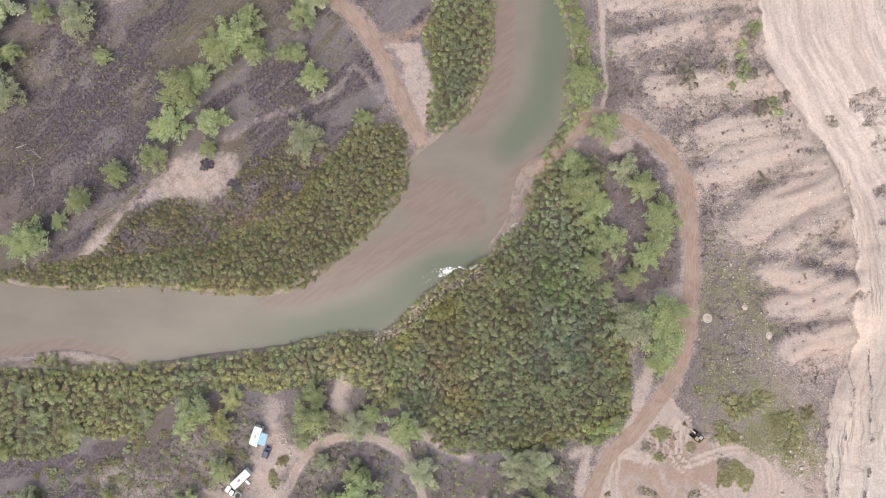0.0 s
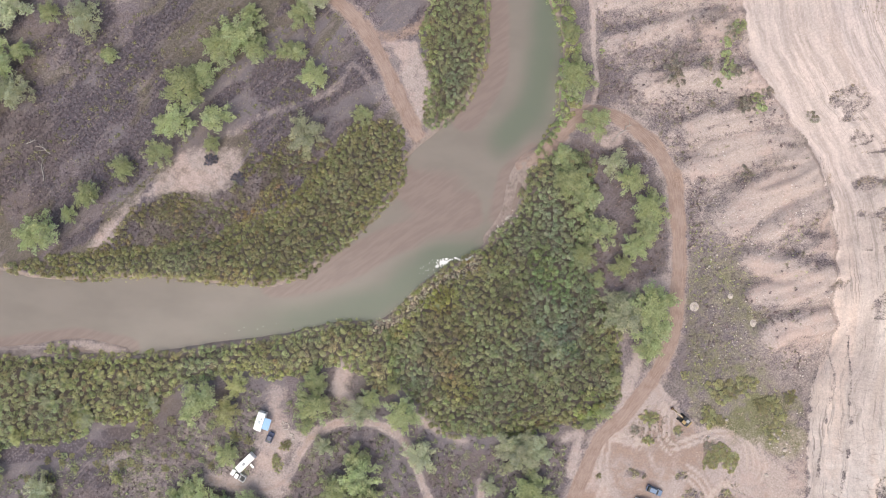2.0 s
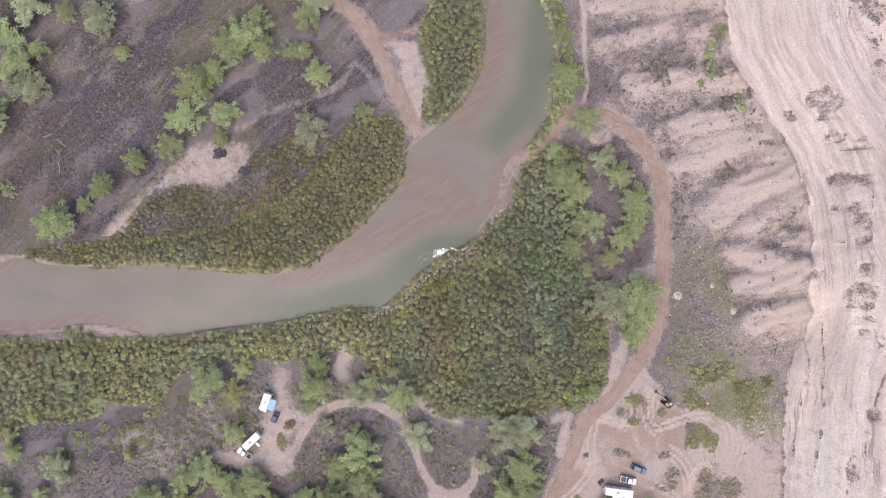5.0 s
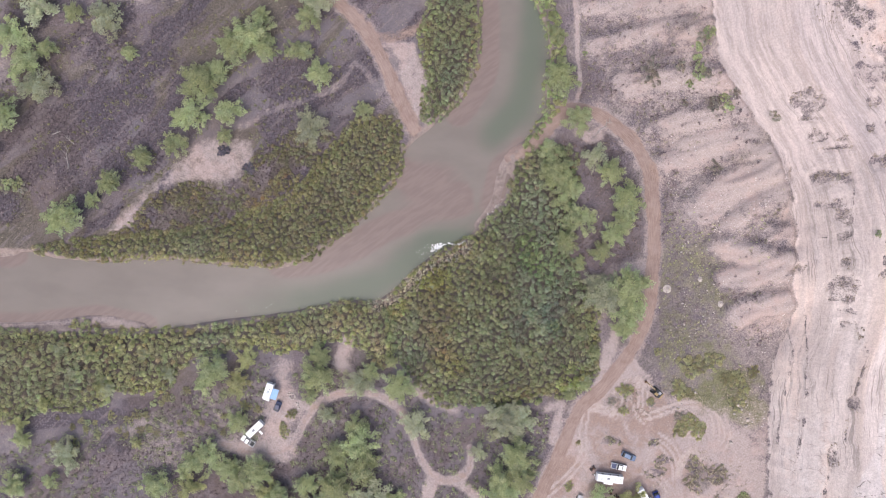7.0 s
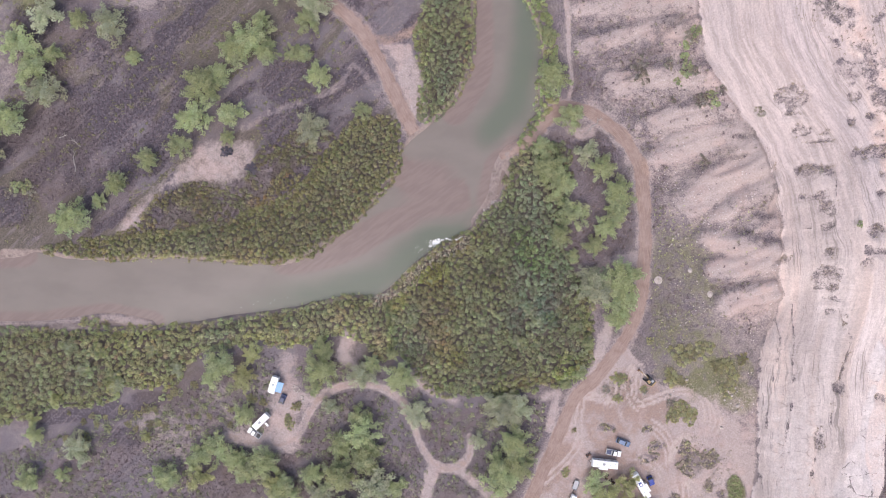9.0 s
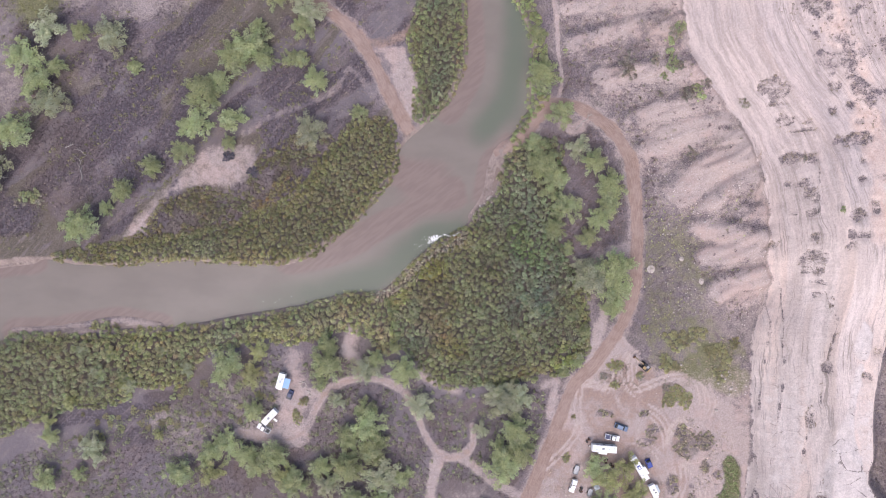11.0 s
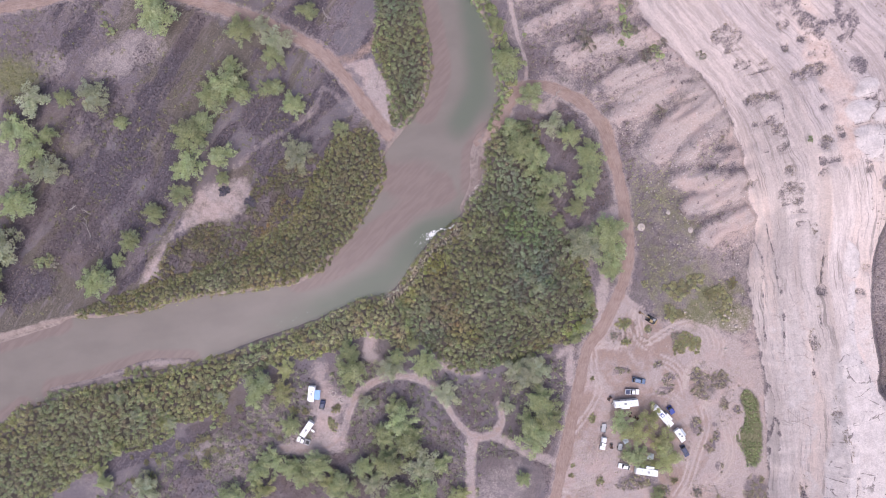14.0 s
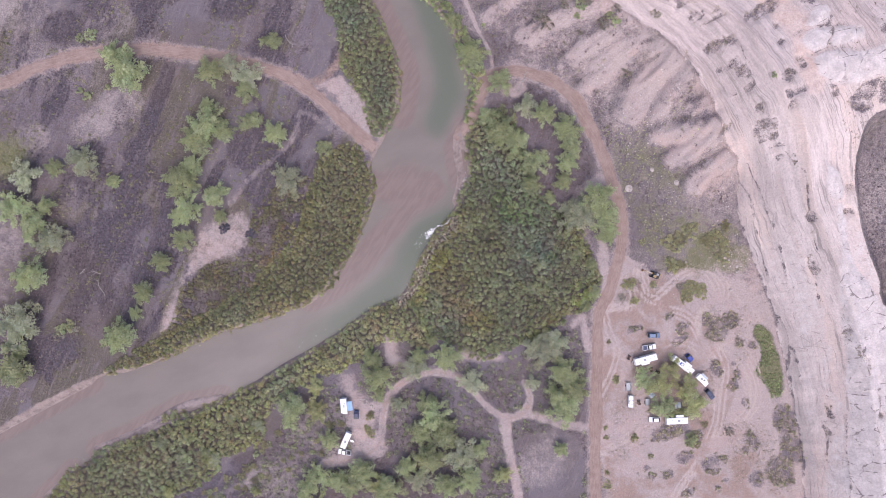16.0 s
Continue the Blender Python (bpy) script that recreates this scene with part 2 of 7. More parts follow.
# long cracks and open joints of the rock
CRACKS = [[(128.3, -29.7), (128.4, -34.4), (129.3, -37.2), (128.1, -44.5), (126.6, -51.3), (125.8, -56.3), (125.4, -61.6), (125, -65.7)],
          [(123.1, -66.5), (122.4, -72.3), (121.7, -78.7), (120.7, -86.1)],
          [(114.9, -26.6), (115.7, -37), (114.1, -48.9), (113.6, -57.8), (112.4, -66.6), (112.5, -71.7)],
          [(118.4, -27.8), (118.6, -37.4), (117.8, -46.5), (117.8, -56.2), (117, -66), (116.2, -72.5), (115.7, -81.3)],
          [(111.7, -12.5), (115.1, -24.6), (115.7, -39.3), (114.3, -50.1)],
          [(110.3, -98.6), (110.1, -103.7), (108.6, -110.7)],
          [(112.7, -118.1), (108.8, -130.2), (105.7, -138.5), (104.1, -144.6)],
          [(114.3, -125.6), (110.4, -136.4), (106.8, -148.4), (104.7, -154.8)],
          [(124.1, -90.3), (123.9, -97.6), (123.8, -103.9), (124, -111.4)],
          [(126.1, -110.1), (129, -114.4)],
          [(124.5, -118.1), (123.2, -124.1), (119.4, -130.1), (119.4, -137.6), (116.6, -145.1)],
          [(120.1, -116.5), (127.5, -118.4)],
          [(142.4, -1.2), (146.4, -1), (150.1, -2.2), (155.1, -4), (160.7, -5.7)],
          [(146.4, 6.9), (149.8, 5.7), (153.6, 4.2), (157.8, 0.8)],
          [(151.1, 4.5), (149.4, 1.7), (146.9, -1.2)],
          [(153.6, -12.3), (156.3, -13), (159.6, -11.7)],
          [(116.8, -3), (119.3, -3.3), (123, -4.6)],
          [(117.1, 12.4), (119.1, 13.1), (122.1, 13.1)],
          [(104.4, 31.1), (108.5, 21.3), (111, 10.4), (113.4, -2.3), (115.4, -15.2), (118.1, -26.5)],
          [(111.1, -87), (110.4, -95.9), (105.5, -115.4), (102.2, -130.9)],
          [(123.9, 11.5), (124.2, 1.1), (125.2, -13.7), (127, -24.8)]]
CRACKS = [curve(c, 2) for c in CRACKS]
OPEN_JOINTS = [CRACKS[k] for k in (0, 1, 6, 8, 10, 12, 13, 14, 15)]
WASH_EAST = curve([(157.8, -28.8), (151.5, -29.2), (147.7, -32), (144.8, -36.8), (141, -44.5), (138.4, -53.8), (136.3, -65.7), (135.6, -76), (135.5, -84.5), (133.7, -92.3)], 3)
# blocks of white rock, parted by joints
WHITE_ROCK = [[(148.7, 13.7), (152.7, 10.4), (149.2, 6.6), (143.4, 8.5)],
              [(143.2, 6.7), (146.4, 6.7), (150.8, 4.6), (146.6, -0.9), (142.3, -0.9), (140.5, 4)],
              [(151.4, 4.2), (158.5, 1.5), (158, -2.5), (152.9, -2.2), (147.5, -0.9)],
              [(141, -3.2), (146.5, -2.1), (155.1, -6.4), (162.1, -7.2), (168, -11.8), (166.5, -17), (154.8, -15.8), (146.7, -14.3), (141.5, -8.4)],
              [(136.5, -38.9), (139.1, -42.9), (138.2, -50.6), (134.6, -50.5), (133.9, -44.9)],
              [(134.8, -51.2), (137.4, -53.8), (132.9, -70), (134.8, -79.3), (136.7, -90.8), (139, -104.5), (120.3, -152.9), (104.3, -154.5), (112.7, -130.5), (117.6, -116.6), (121.9, -98.3), (126.6, -78.1), (131.3, -67.2), (132.3, -59.1)]]
WHITE_ROCK = [curve(a + a[:1], 3) for a in WHITE_ROCK]
RED_BED = curve([(120.2, 67.1), (124.6, 58.8), (128.2, 51.5), (133.3, 42.4), (137.8, 19.9), (138.7, 15.2), (141.5, 8.6), (140.4, 3.8), (138.8, -2.6), (139.6, -10.2)], 3)
GREEN_RIBBON = curve([(103.3, -87.4), (106.1, -91.9), (105.6, -98.3), (105.5, -104.9), (103.4, -113.4), (98.8, -116.7), (96.4, -107.7), (94.5, -104.3), (100.1, -98.7), (100.5, -89.6), (103.3, -87.4)], 2)
# low scrub islands on the sandy flat: x, y, half sizes
SCRUB_ISLANDS = [(88.5, -83.2, 5.4, 4.8), (93.8, -82.1, 4, 3.6), (72.9, -71.4, 2.1, 1.6), (76, -76.9, 3.6, 1.7), (58.8, -70.7, 4.2, 1.7), (85.3, -78.2, 2.4, 2.7), (73, -80.9, 4.8, 2.2),
                 (94, -90.8, 2.2, 2.7), (98.1, -93.8, 1.7, 1.7), (88.5, -97.8, 1.5, 1.2), (85.5, -105.1, 2.2, 2.4), (88.5, -101.7, 1.9, 2.7), (87.7, -113.8, 1.7, 2.9), (82, -97, 2.4, 3.6),
                 (56.3, -112, 7.9, 3.4), (64.3, -118.3, 4.2, 2.7), (57.7, -123.3, 4.6, 3.1), (67.2, -130.6, 5.4, 4.6), (49.5, -127.1, 3.4, 2.2), (43.5, -125.5, 1.8, 1.8), (42.3, -122.1, 1.5, 1.5),
                 (68.8, -138, 1.5, 1.5), (65.4, -139.9, 1.5, 1.5), (54, -137, 3, 2.2), (84.5, -127.3, 2.7, 5.4), (80.6, -130.3, 1.7, 1.9), (80.1, -141.5, 3.1, 4.1), (98.3, -125.8, 4.8, 6.1),
                 (96.9, -135.9, 4.2, 7.3), (89.8, -143.6, 5.4, 6.1), (53.7, -102.3, 2.2, 1.7)]
STRAW_PATCHES = [(-124, 132, 14, 10), (-112, 138, 16, 8), (-80, 112, 14, 8), (-122, 84, 10, 7), (-103, 78, 10, 8), (-88, 82, 14, 9), (-12, 92, 6, 5), (-62, -62, 22, 16), (-88, -72, 20, 12), (6, -105, 16, 11)]
DARK_PATCHES = [(-34, 102, 11, 7), (-106, 70, 7, 5), (-50, 48, 9, 8), (-22, 54, 6, 6), (-96, 118, 8, 6), (-135, 70, 8, 6), (-100, 42, 10, 7), (-116, 34, 16, 9), (-150, 6, 16, 8), (-112, -63, 17, 4), (-97, -59, 8, 3), (-130, -64, 12, 4), (-106, -72, 10, 3.5)]
OLD_FIELD = curve([(1, -90), (23, -101), (11, -128), (-3, -119), (1, -90)], 3)
# changes of leaf within the big thicket: x, y, half sizes, colour
THICKET_TONES = [(2, -27, 7, 10, (0.99, 0.92, 0.9)), (9, -9, 6, 4, (1.0, 0.92, 0.9)), (20, -38, 15, 13, (0.97, 1.0, 1.05)), (25, -15, 6.5, 6.5, (0.84, 0.86, 0.93)), (49, -44, 5, 5, (0.98, 0.94, 1.04)),
                 (28, -34, 4, 5, (0.74, 0.74, 0.86)), (39, -30, 5, 5, (0.76, 0.82, 0.92)), (-7, -45, 6, 5, (0.76, 0.78, 0.84)), (31, -8, 5, 7, (0.86, 0.98, 0.78)), (37, -13, 5, 6, (0.88, 1.0, 0.78)),
                 (45, -50, 6, 6, (1.02, 1.1, 0.84)), (0, -18, 8, 4, (1.1, 1.06, 0.82)), (-12, -26, 4, 5, (1.04, 1.06, 0.82)), (6, -45, 6, 5, (1.06, 1.0, 0.84)), (34, -54, 8, 3, (0.92, 0.88, 0.84))]
THICKET_CROWNS = [(31.8, -30.1, 2.9), (27.8, -26.8, 2), (35.1, -34.1, 2.3), (28.5, -40.6, 2.3), (35, -42.2, 1.6), (17.2, -34.1, 1.6), (4.2, -35.8, 1.5), (-7.2, -32.6, 2), (48.8, -35.7, 2.3), (52.8, -40.5, 2),
                  (51.2, -45.4, 1.6), (49.5, -50.2, 2), (44.7, -53.5, 2), (-0.7, -19.6, 1.5), (15.6, -9.8, 1.6), (23.7, -13, 1.6), (35.1, -22.8, 1.6), (12.3, -26, 1.3), (39.9, -32.5, 1.6),
                  (48.1, -13, 1.5), (-107.9, -53.1, 2.9), (-118.6, -49.1, 2.6), (-95.7, -42.5, 2.3), (-123.7, -41, 2.6), (-103.9, -40.9, 2), (-113.8, -42.6, 2.3), (-87.4, -49, 2.3)]
ARROYO = curve([(160.8, -27.3), (154.5, -27.7), (150.7, -30.5), (147.8, -35.3), (144, -43), (141.4, -52.3), (139.3, -64.2), (138.6, -74.5), (138.5, -83), (136.7, -90.8), (146, -104), (160, -118), (195, -110), (205, -40), (175, -26)], 3)
# trees and bushes: x, y, radius of the crown
TREES_WEST = [
    (-138, 61, 6.3), (-128.5, 70.1, 5.9), (-130.2, 45.3, 5.5), (-142.3, 35.7, 5.9), (-127.7, 57.8, 3.2), (-153.6, 20, 8), (-160.4, 6.9, 7.1),
    (-100.5, 56.6, 2.3), (-108.1, 67.7, 5.5), (-120.5, 2.2, 6.1), (-106.4, 13.8, 4.2), (-96.1, 22, 3.8), (-85.5, 26.6, 4.2), (-76.1, 46.5, 6.3),
    (-67.4, 37.2, 4.6), (-78.5, 36.6, 5), (-65.8, 58.4, 5.5), (-57, 63.3, 5), (-78.7, 91.4, 7.6), (-82, 99.5, 4.6), (-51, 79.9, 4.6), (-39.4, 72.8, 5),
    (-25.9, 81.8, 3.6), (-44.2, 80, 4.2), (-43.5, 57.7, 3.4), (-37.9, 49.7, 4.2), (-40.8, 32.2, 5.9), (-23.6, 38.1, 2.9), (-46.2, 57.8, 3.3),
    (-41.6, 68, 4.1),
]
TREES_GROVE = [(-61.1, 62.3, 5.6), (-55.5, 57.7, 4.1), (-83.2, 35.3, 3.3), (-112.8, 8.3, 2.6), (-134.3, 52.7, 5.2), (-118.6, 69.5, 3.3), (-69.3, 29.5, 2.6), (-57.4, 69.8, 2.6), (-71.5, 50.5, 4.0)]
DARK_BUSHES = [(-69.7, 25.2, 2.3), (-61.8, 19.5, 2.0), (-60.8, 18.2, 1.6), (-70.6, 24.2, 1.7)]
TREES_NEAR_BANK = [
    (41, 49.1, 5.7), (40.2, 63.3, 2.9), (46.9, 35.2, 4.7), (39.3, 17.6, 5.5), (37.8, 25, 3.6), (43.1, 12.1, 5), (52, 23.6, 4.2), (57.6, 17.9, 4.3),
    (62.7, 9.4, 5.5), (61.7, 2.1, 4.2), (47.2, 2.3, 5), (43.1, -4.4, 4), (58.3, -2.4, 3.5), (54.7, -8.1, 3.3), (63.5, -19.1, 5.9), (55, -23, 6.3),
    (63.6, -28.2, 5.5), (62.3, -32.9, 3.8), (59.5, -21.5, 5), (52.9, -19.2, 4.2), (47.9, -11, 1.9), (49.4, -51.5, 2.3), (52.4, -41.4, 2.3),
    (44.4, -55.2, 2.3),
]
TREES_SOUTH = [
    (-37.6, -42.5, 3.8), (-37.9, -48.8, 5.3), (-40.7, -55.4, 2.7), (-24.4, -51.5, 4.6), (-21, -47.6, 2.9), (-11.5, -52.3, 4.6), (-14, -44.4, 2.3),
    (-6.5, -64.8, 4.6), (20.5, -60.5, 4.2), (24.2, -64.3, 5.7), (28.9, -62.4, 4.2), (27.3, -74.4, 5.5), (28.2, -82.2, 5), (21.6, -81.7, 4.6),
    (21.8, -87.8, 5.5), (-24, -71.2, 5.9), (-25.5, -64.8, 3.8), (-22.8, -79.1, 5.3), (-31.4, -75, 4.2), (-20, -89, 5.5), (-31.9, -84.5, 5.5),
    (-21.5, -98.1, 5), (-39.1, -90.7, 4.6), (-13.4, -89.5, 3.6), (-30.2, -96.8, 4.6), (-41.2, -84.7, 3.8), (-57.5, -80.1, 5), (-63.6, -82.6, 4.6),
    (-67.1, -79.5, 3.8), (-64.1, -64.2, 3.7),
]
TREES_SOUTH_WEST = [
    (-72.5, -48, 5.5), (-64.2, -51.5, 4), (-35, -61.9, 2.9), (15, -101.5, 2.7), (-8.7, -102, 3.2), (-54.2, -87.5, 4.6), (-108.6, -52.8, 2.5),
    (-61.6, -43.8, 3.2), (15, -73.8, 2.7), (-107.9, -53, 3), (-119.9, -75.3, 4.5), (-134.8, -70.2, 3.3), (-136.6, -85, 4.1), (-125.5, -83.7, 2.6),
    (-90.2, -84.5, 4.5), (-79.1, -84.5, 4.8), (-50.3, -90.1, 5), (-73.9, -75.5, 5), (-79.4, -77.8, 4.2),
]
SAPLINGS_SOUTH = [(-109.5, -53.1, 2.3), (-127.4, -58.5, 2.6), (-135.3, -65.0, 2.4), (-153.2, -57.6, 2.2), (-97.5, -71.4, 1.9)]
TREES_CAMP = [
    (54.5, -88.9, 4.4), (58.9, -93.5, 4.6), (65.1, -89.4, 4.2), (57.4, -101.7, 4.4), (67.7, -99, 4.6), (68, -105, 4.9), (62.3, -117.7, 2.5),
    (62, -107.3, 3),
]
BUSHES_CAMP = [(83.6, -64.6, 3.1), (87.3, -66.9, 2.9), (81.3, -67, 2.4), (63.3, -53.9, 2.7), (58.9, -57.6, 1.9), (62.9, -60.6, 1.9), (72.1, -58.1, 1.7), (44.7, -85.7, 1.8), (42.9, -109.3, 1.8),
               (77.1, -121.1, 2.1), (69.7, -114.8, 1.5), (63.3, -119.7, 2.7), (34, -101.3, 1.1), (32.9, -104.8, 1.3), (28, -117.4, 1.2), (26.4, -122.1, 1.8), (47.9, -71.4, 1.1), (45.8, -118.2, 1.2),
               (84.9, -45.8, 4), (88.3, -44.9, 3.1), (92.6, -44, 3.1), (81.3, -53.6, 3.1), (84.4, -54.5, 2.5), (96.9, -50.1, 2.5), (100, -49.2, 2.8), (102.6, -53.5, 2.7), (100.4, -57.9, 2.8),
               (105.5, -47.4, 2.3), (81.3, -62.3, 2.3), (84.7, -64, 2.8), (87.3, -65.7, 2.3), (82.1, -66.7, 2.3), (74.1, -41, 1.4), (71.8, -57.6, 1.6)]
BUSHES_CLUMP = [(-119.3, -33.3, 2.2), (-115.6, -32.9, 2.4), (-103.9, -34.2, 1.2), (-112.3, -33.7, 1.6), (-119.5, -66.7, 1.3), (-116.6, -64.8, 1.1), (-114.3, -65.2, 1.2), (-112.1, -65.2, 1), (-115, -67.4, 1.3), (-106.5, -63, 1.5), (-111.2, -69.2, 1.5), (-104.2, -67.7, 1.3),
                (-101.9, -69.2, 1.5), (-101.3, -64.4, 1.6), (-98.3, -62.5, 1.8), (-95.3, -62.5, 1.6), (-92.8, -58.9, 1.5), (-90.2, -58.5, 1.6), (-97.1, -67.7, 1.5), (-93.8, -67.3, 1.6),
                (-91.5, -68.7, 1.2), (-92, -64, 0.9), (-108.1, -58.2, 1.9), (-88.7, -56.7, 1.8), (-84.2, -65.1, 1), (-81.2, -65.1, 1.2), (-76.7, -65.3, 1.2), (-83.7, -69.1, 1.3), (-69.4, -63.2, 1.3),
                (-69.7, -68.3, 1.2), (-72.6, -66.5, 1), (-78.3, -61.8, 1.5), (-81.7, -54.4, 1.5), (-69.5, -55.9, 1.6), (-62.3, -59.5, 2.1), (-58.2, -60.6, 1.8), (-124.5, -63.8, 1),
                (-119, -72.2, 2.1), (-125.8, -72.2, 1.3), (-47, -62.2, 2.0), (-49.4, -68.6, 1.7), (-49.8, -66.4, 1.9), (-65.9, -40.4, 1), (-68.5, -38.9, 0.9)]
BUSHES_SLOPE = [
    (83, 58.4, 2.8), (82, 55.9, 2.1), (81.8, 52.6, 1.9), (82.4, 48, 2.8), (84.6, 47.3, 2.1), (77.5, 50.7, 2.6), (70.1, 50, 4.2), (80.3, 44.8, 1.5), (80.4, 40.1, 1.9), (88.7, 38.9, 2.8),
    (90.8, 40.4, 2.4), (93.1, 41.8, 1.7), (87.4, 38.3, 2.2), (91.6, 37.4, 2.1), (91.1, 19.9, 2.6), (75.4, 57.6, 1.2), (104.8, 33.6, 2.2), (84.3, 59.7, 2.2),
    (121.3, 14.6, 1.2), (49.5, 57.7, 1.1), (-101.7, 57.5, 2.7), (-113.1, 52.6, 1.3), (-141.7, 13.2, 2.3), (-137, 12.3, 2.3),
    (128.9, -2.5, 1.2), (-97.6, 90.2, 2.1), (-99.3, 93.1, 1.7), (-101, 100.7, 1.7), (-89.5, 90.2, 1.7), (-87.6, 110.6, 2.6), (-92, 111.1, 1.9),
    (-103.1, 110.7, 1.5), (-142.7, 12.4, 3), (-138.6, 13.7, 2.6),
]
REEDS = curve([(-22, -25.5), (-12, -21.5), (-8, -17), (-1, -11.5), (6, -8), (12, -4.5), (13, -7.5), (5, -11.5), (-3, -16), (-10, -23.5), (-18, -28), (-22, -25.5)], 2)
# wheel tracks worn into the camp ground
WHEEL_TRACKS = [[(50.7, -58.4), (60.1, -61), (69.6, -66.7), (77.7, -72.7), (81.1, -78.8), (81, -85.3), (84, -89.2), (85.6, -95.2), (82.7, -100.6), (79.4, -107.2), (76.1, -113.8), (71, -119.6), (63.9, -125.9), (55, -131.5), (49.8, -135.9)],
                [(69.8, -50.3), (68.7, -57.7), (71.2, -62.8), (78.7, -60.6), (86, -58.7), (94, -61.5), (96.4, -69.4), (92.3, -75.5), (85.3, -76.6), (83.9, -83.9), (89, -90), (93.8, -94.7), (95.4, -102), (94.4, -109.5), (90.5, -115.9), (83.9, -119.1)],
                [(85.4, -74.6), (81.2, -80.1), (83.8, -87.2), (85.7, -90)],
                [(51.7, -59.2), (49.6, -68.2), (49.8, -74.9), (45.1, -82.1), (38, -88.4)],
                [(28.7, -111), (33.5, -109.7), (41.4, -109.7), (48.2, -105.9), (55.8, -105.2)],
                [(51.5, -75.6), (64.8, -78.5), (74.6, -83.3), (79.1, -88.5), (82.9, -95.4)],
                [(91.7, -103.1), (90.1, -111.7), (85.7, -117.8), (78.7, -118.8), (71.8, -122.6), (65.5, -126.6), (59.3, -130.6)],
                [(67.1, -50.5), (63.2, -56.7), (63.1, -63.3), (69.5, -76.5)]]


FACE_Y = np.arange(-420, 421, 2.0)
bell = np.exp(-(np.arange(-10, 11) / 3.5) ** 2)
FACE_X = np.convolve(np.pad(np.interp(FACE_Y, EDGE_Y, EDGE_X), 10, "edge"), bell / bell.sum(), "valid")
FACE_Z = np.convolve(np.pad(np.interp(FACE_Y, EDGE_Y, EDGE_Z), 10, "edge"), bell / bell.sum(), "valid")


def face_far(x, y):
    """How far a place lies behind the scalloped foot of the rock face."""
    y = np.asarray(y, float)
    d = np.asarray(x, float) - np.interp(y, FACE_Y, FACE_X)
    scallop = 4.5 * (fractal(y, y * 0, 13, 71, 3) - 0.5) * smooth(-60, -30, y) + 1.5 * (fractal(y, y * 0, 5, 73, 2) - 0.5)
    return d + scallop * np.exp(-((d / 5) ** 2))


def rills(x, y):
    """Ridges (1) and gullies (0) of the badlands, running down from the rock to the south-west."""
    across, along = y - 0.42 * x, x + 0.42 * y
    bend = 5 * (fractal(x, y, 26, 75, 2) - 0.5)
    a = 1 - np.abs(fractal((across + bend), along * 0.22, 13, 5, 2) - 0.5) * 3.2
    b = 1 - np.abs(fractal((across + bend), along * 0.3, 4.5, 8, 2) - 0.5) * 2.6
    return np.clip(a, 0, 1), np.clip(b, 0, 1)


def pockets(x, y):
    """1 in the notches of the rock, where scrub grows, 0 elsewhere."""
    x, y = np.asarray(x, float), np.asarray(y, float)
    m = np.zeros(x.shape)
    ragged = 1.5 * (fractal(x, y, 3.5, 44, 4) - 0.5)
    for px, py, ra, rb in POCKETS:
        m = np.maximum(m, 1 - smooth(0.6, 1.25, ((np.abs(x - px) / ra) ** 3 + (np.abs(y - py) / rb) ** 3) ** 0.333 + ragged))
    return m


def gullies(x, y):
    """1 along the shrubby gullies of the badlands."""
    m = np.zeros(np.shape(x))
    ragged = 9 * (fractal(x, y, 7, 46, 4) - 0.5)
    for line in GULLIES:
        m = np.maximum(m, 1 - smooth(0.5, 4.5, far_from(x, y, line) + ragged))
    return m


def islands(x, y):
    """1 on the scrubby islands of the camp ground."""
    m = np.zeros(np.shape(x))
    ragged = 0.9 * (fractal(x, y, 5, 49, 4) - 0.5)
    for px, py, ra, rb in SCRUB_ISLANDS:
        m = np.maximum(m, 1 - smooth(0.6, 1.2, np.hypot((x - px) / ra, (y - py) / rb) + ragged))
    return m


def dark_band(x, y):
    """1 where dark leafless brush stands thick: along the old channels and in patches, west of the road."""
    band = smooth(0.515, 0.635, 0.6 * streaks(x, y, 42, 9, 605) + 0.4 * streaks(x, y, 9, 5, 608))
    ragged = 3.0 * (fractal(x, y, 9, 41, 4) - 0.5)
    for line in SWALES:
        band = np.maximum(band, 0.95 * (1 - smooth(1, 8, far_from(x, y, line) + 2 * ragged)))
    band = band * (0.45 + 0.55 * smooth(-45, -20, y))
    for px, py, ra, rb in DARK_PATCHES:
        band = np.maximum(band, 1 - smooth(0.55, 1.25, np.hypot((x - px) / ra, (y - py) / rb) + 0.15 * ragged))
    band = band * (1 - smooth(30, 50, x))
    return np.maximum(band, 0.3 * smooth(-3, 2, depth_in(x, y, GROVE_FLOOR) + ragged))


def bare_spur(x, y):
    """1 on the bare flanks of the spurs, 0 in the hollows."""
    m = np.zeros(np.shape(x))
    ragged = 3.0 * (fractal(x, y, 5, 47, 4) - 0.5)
    for crest, wide, tall in SPURS:
        m = np.maximum(m, 1 - smooth(wide * 0.45, wide * 1.15, far_from(x, y, crest) + ragged))
    return m


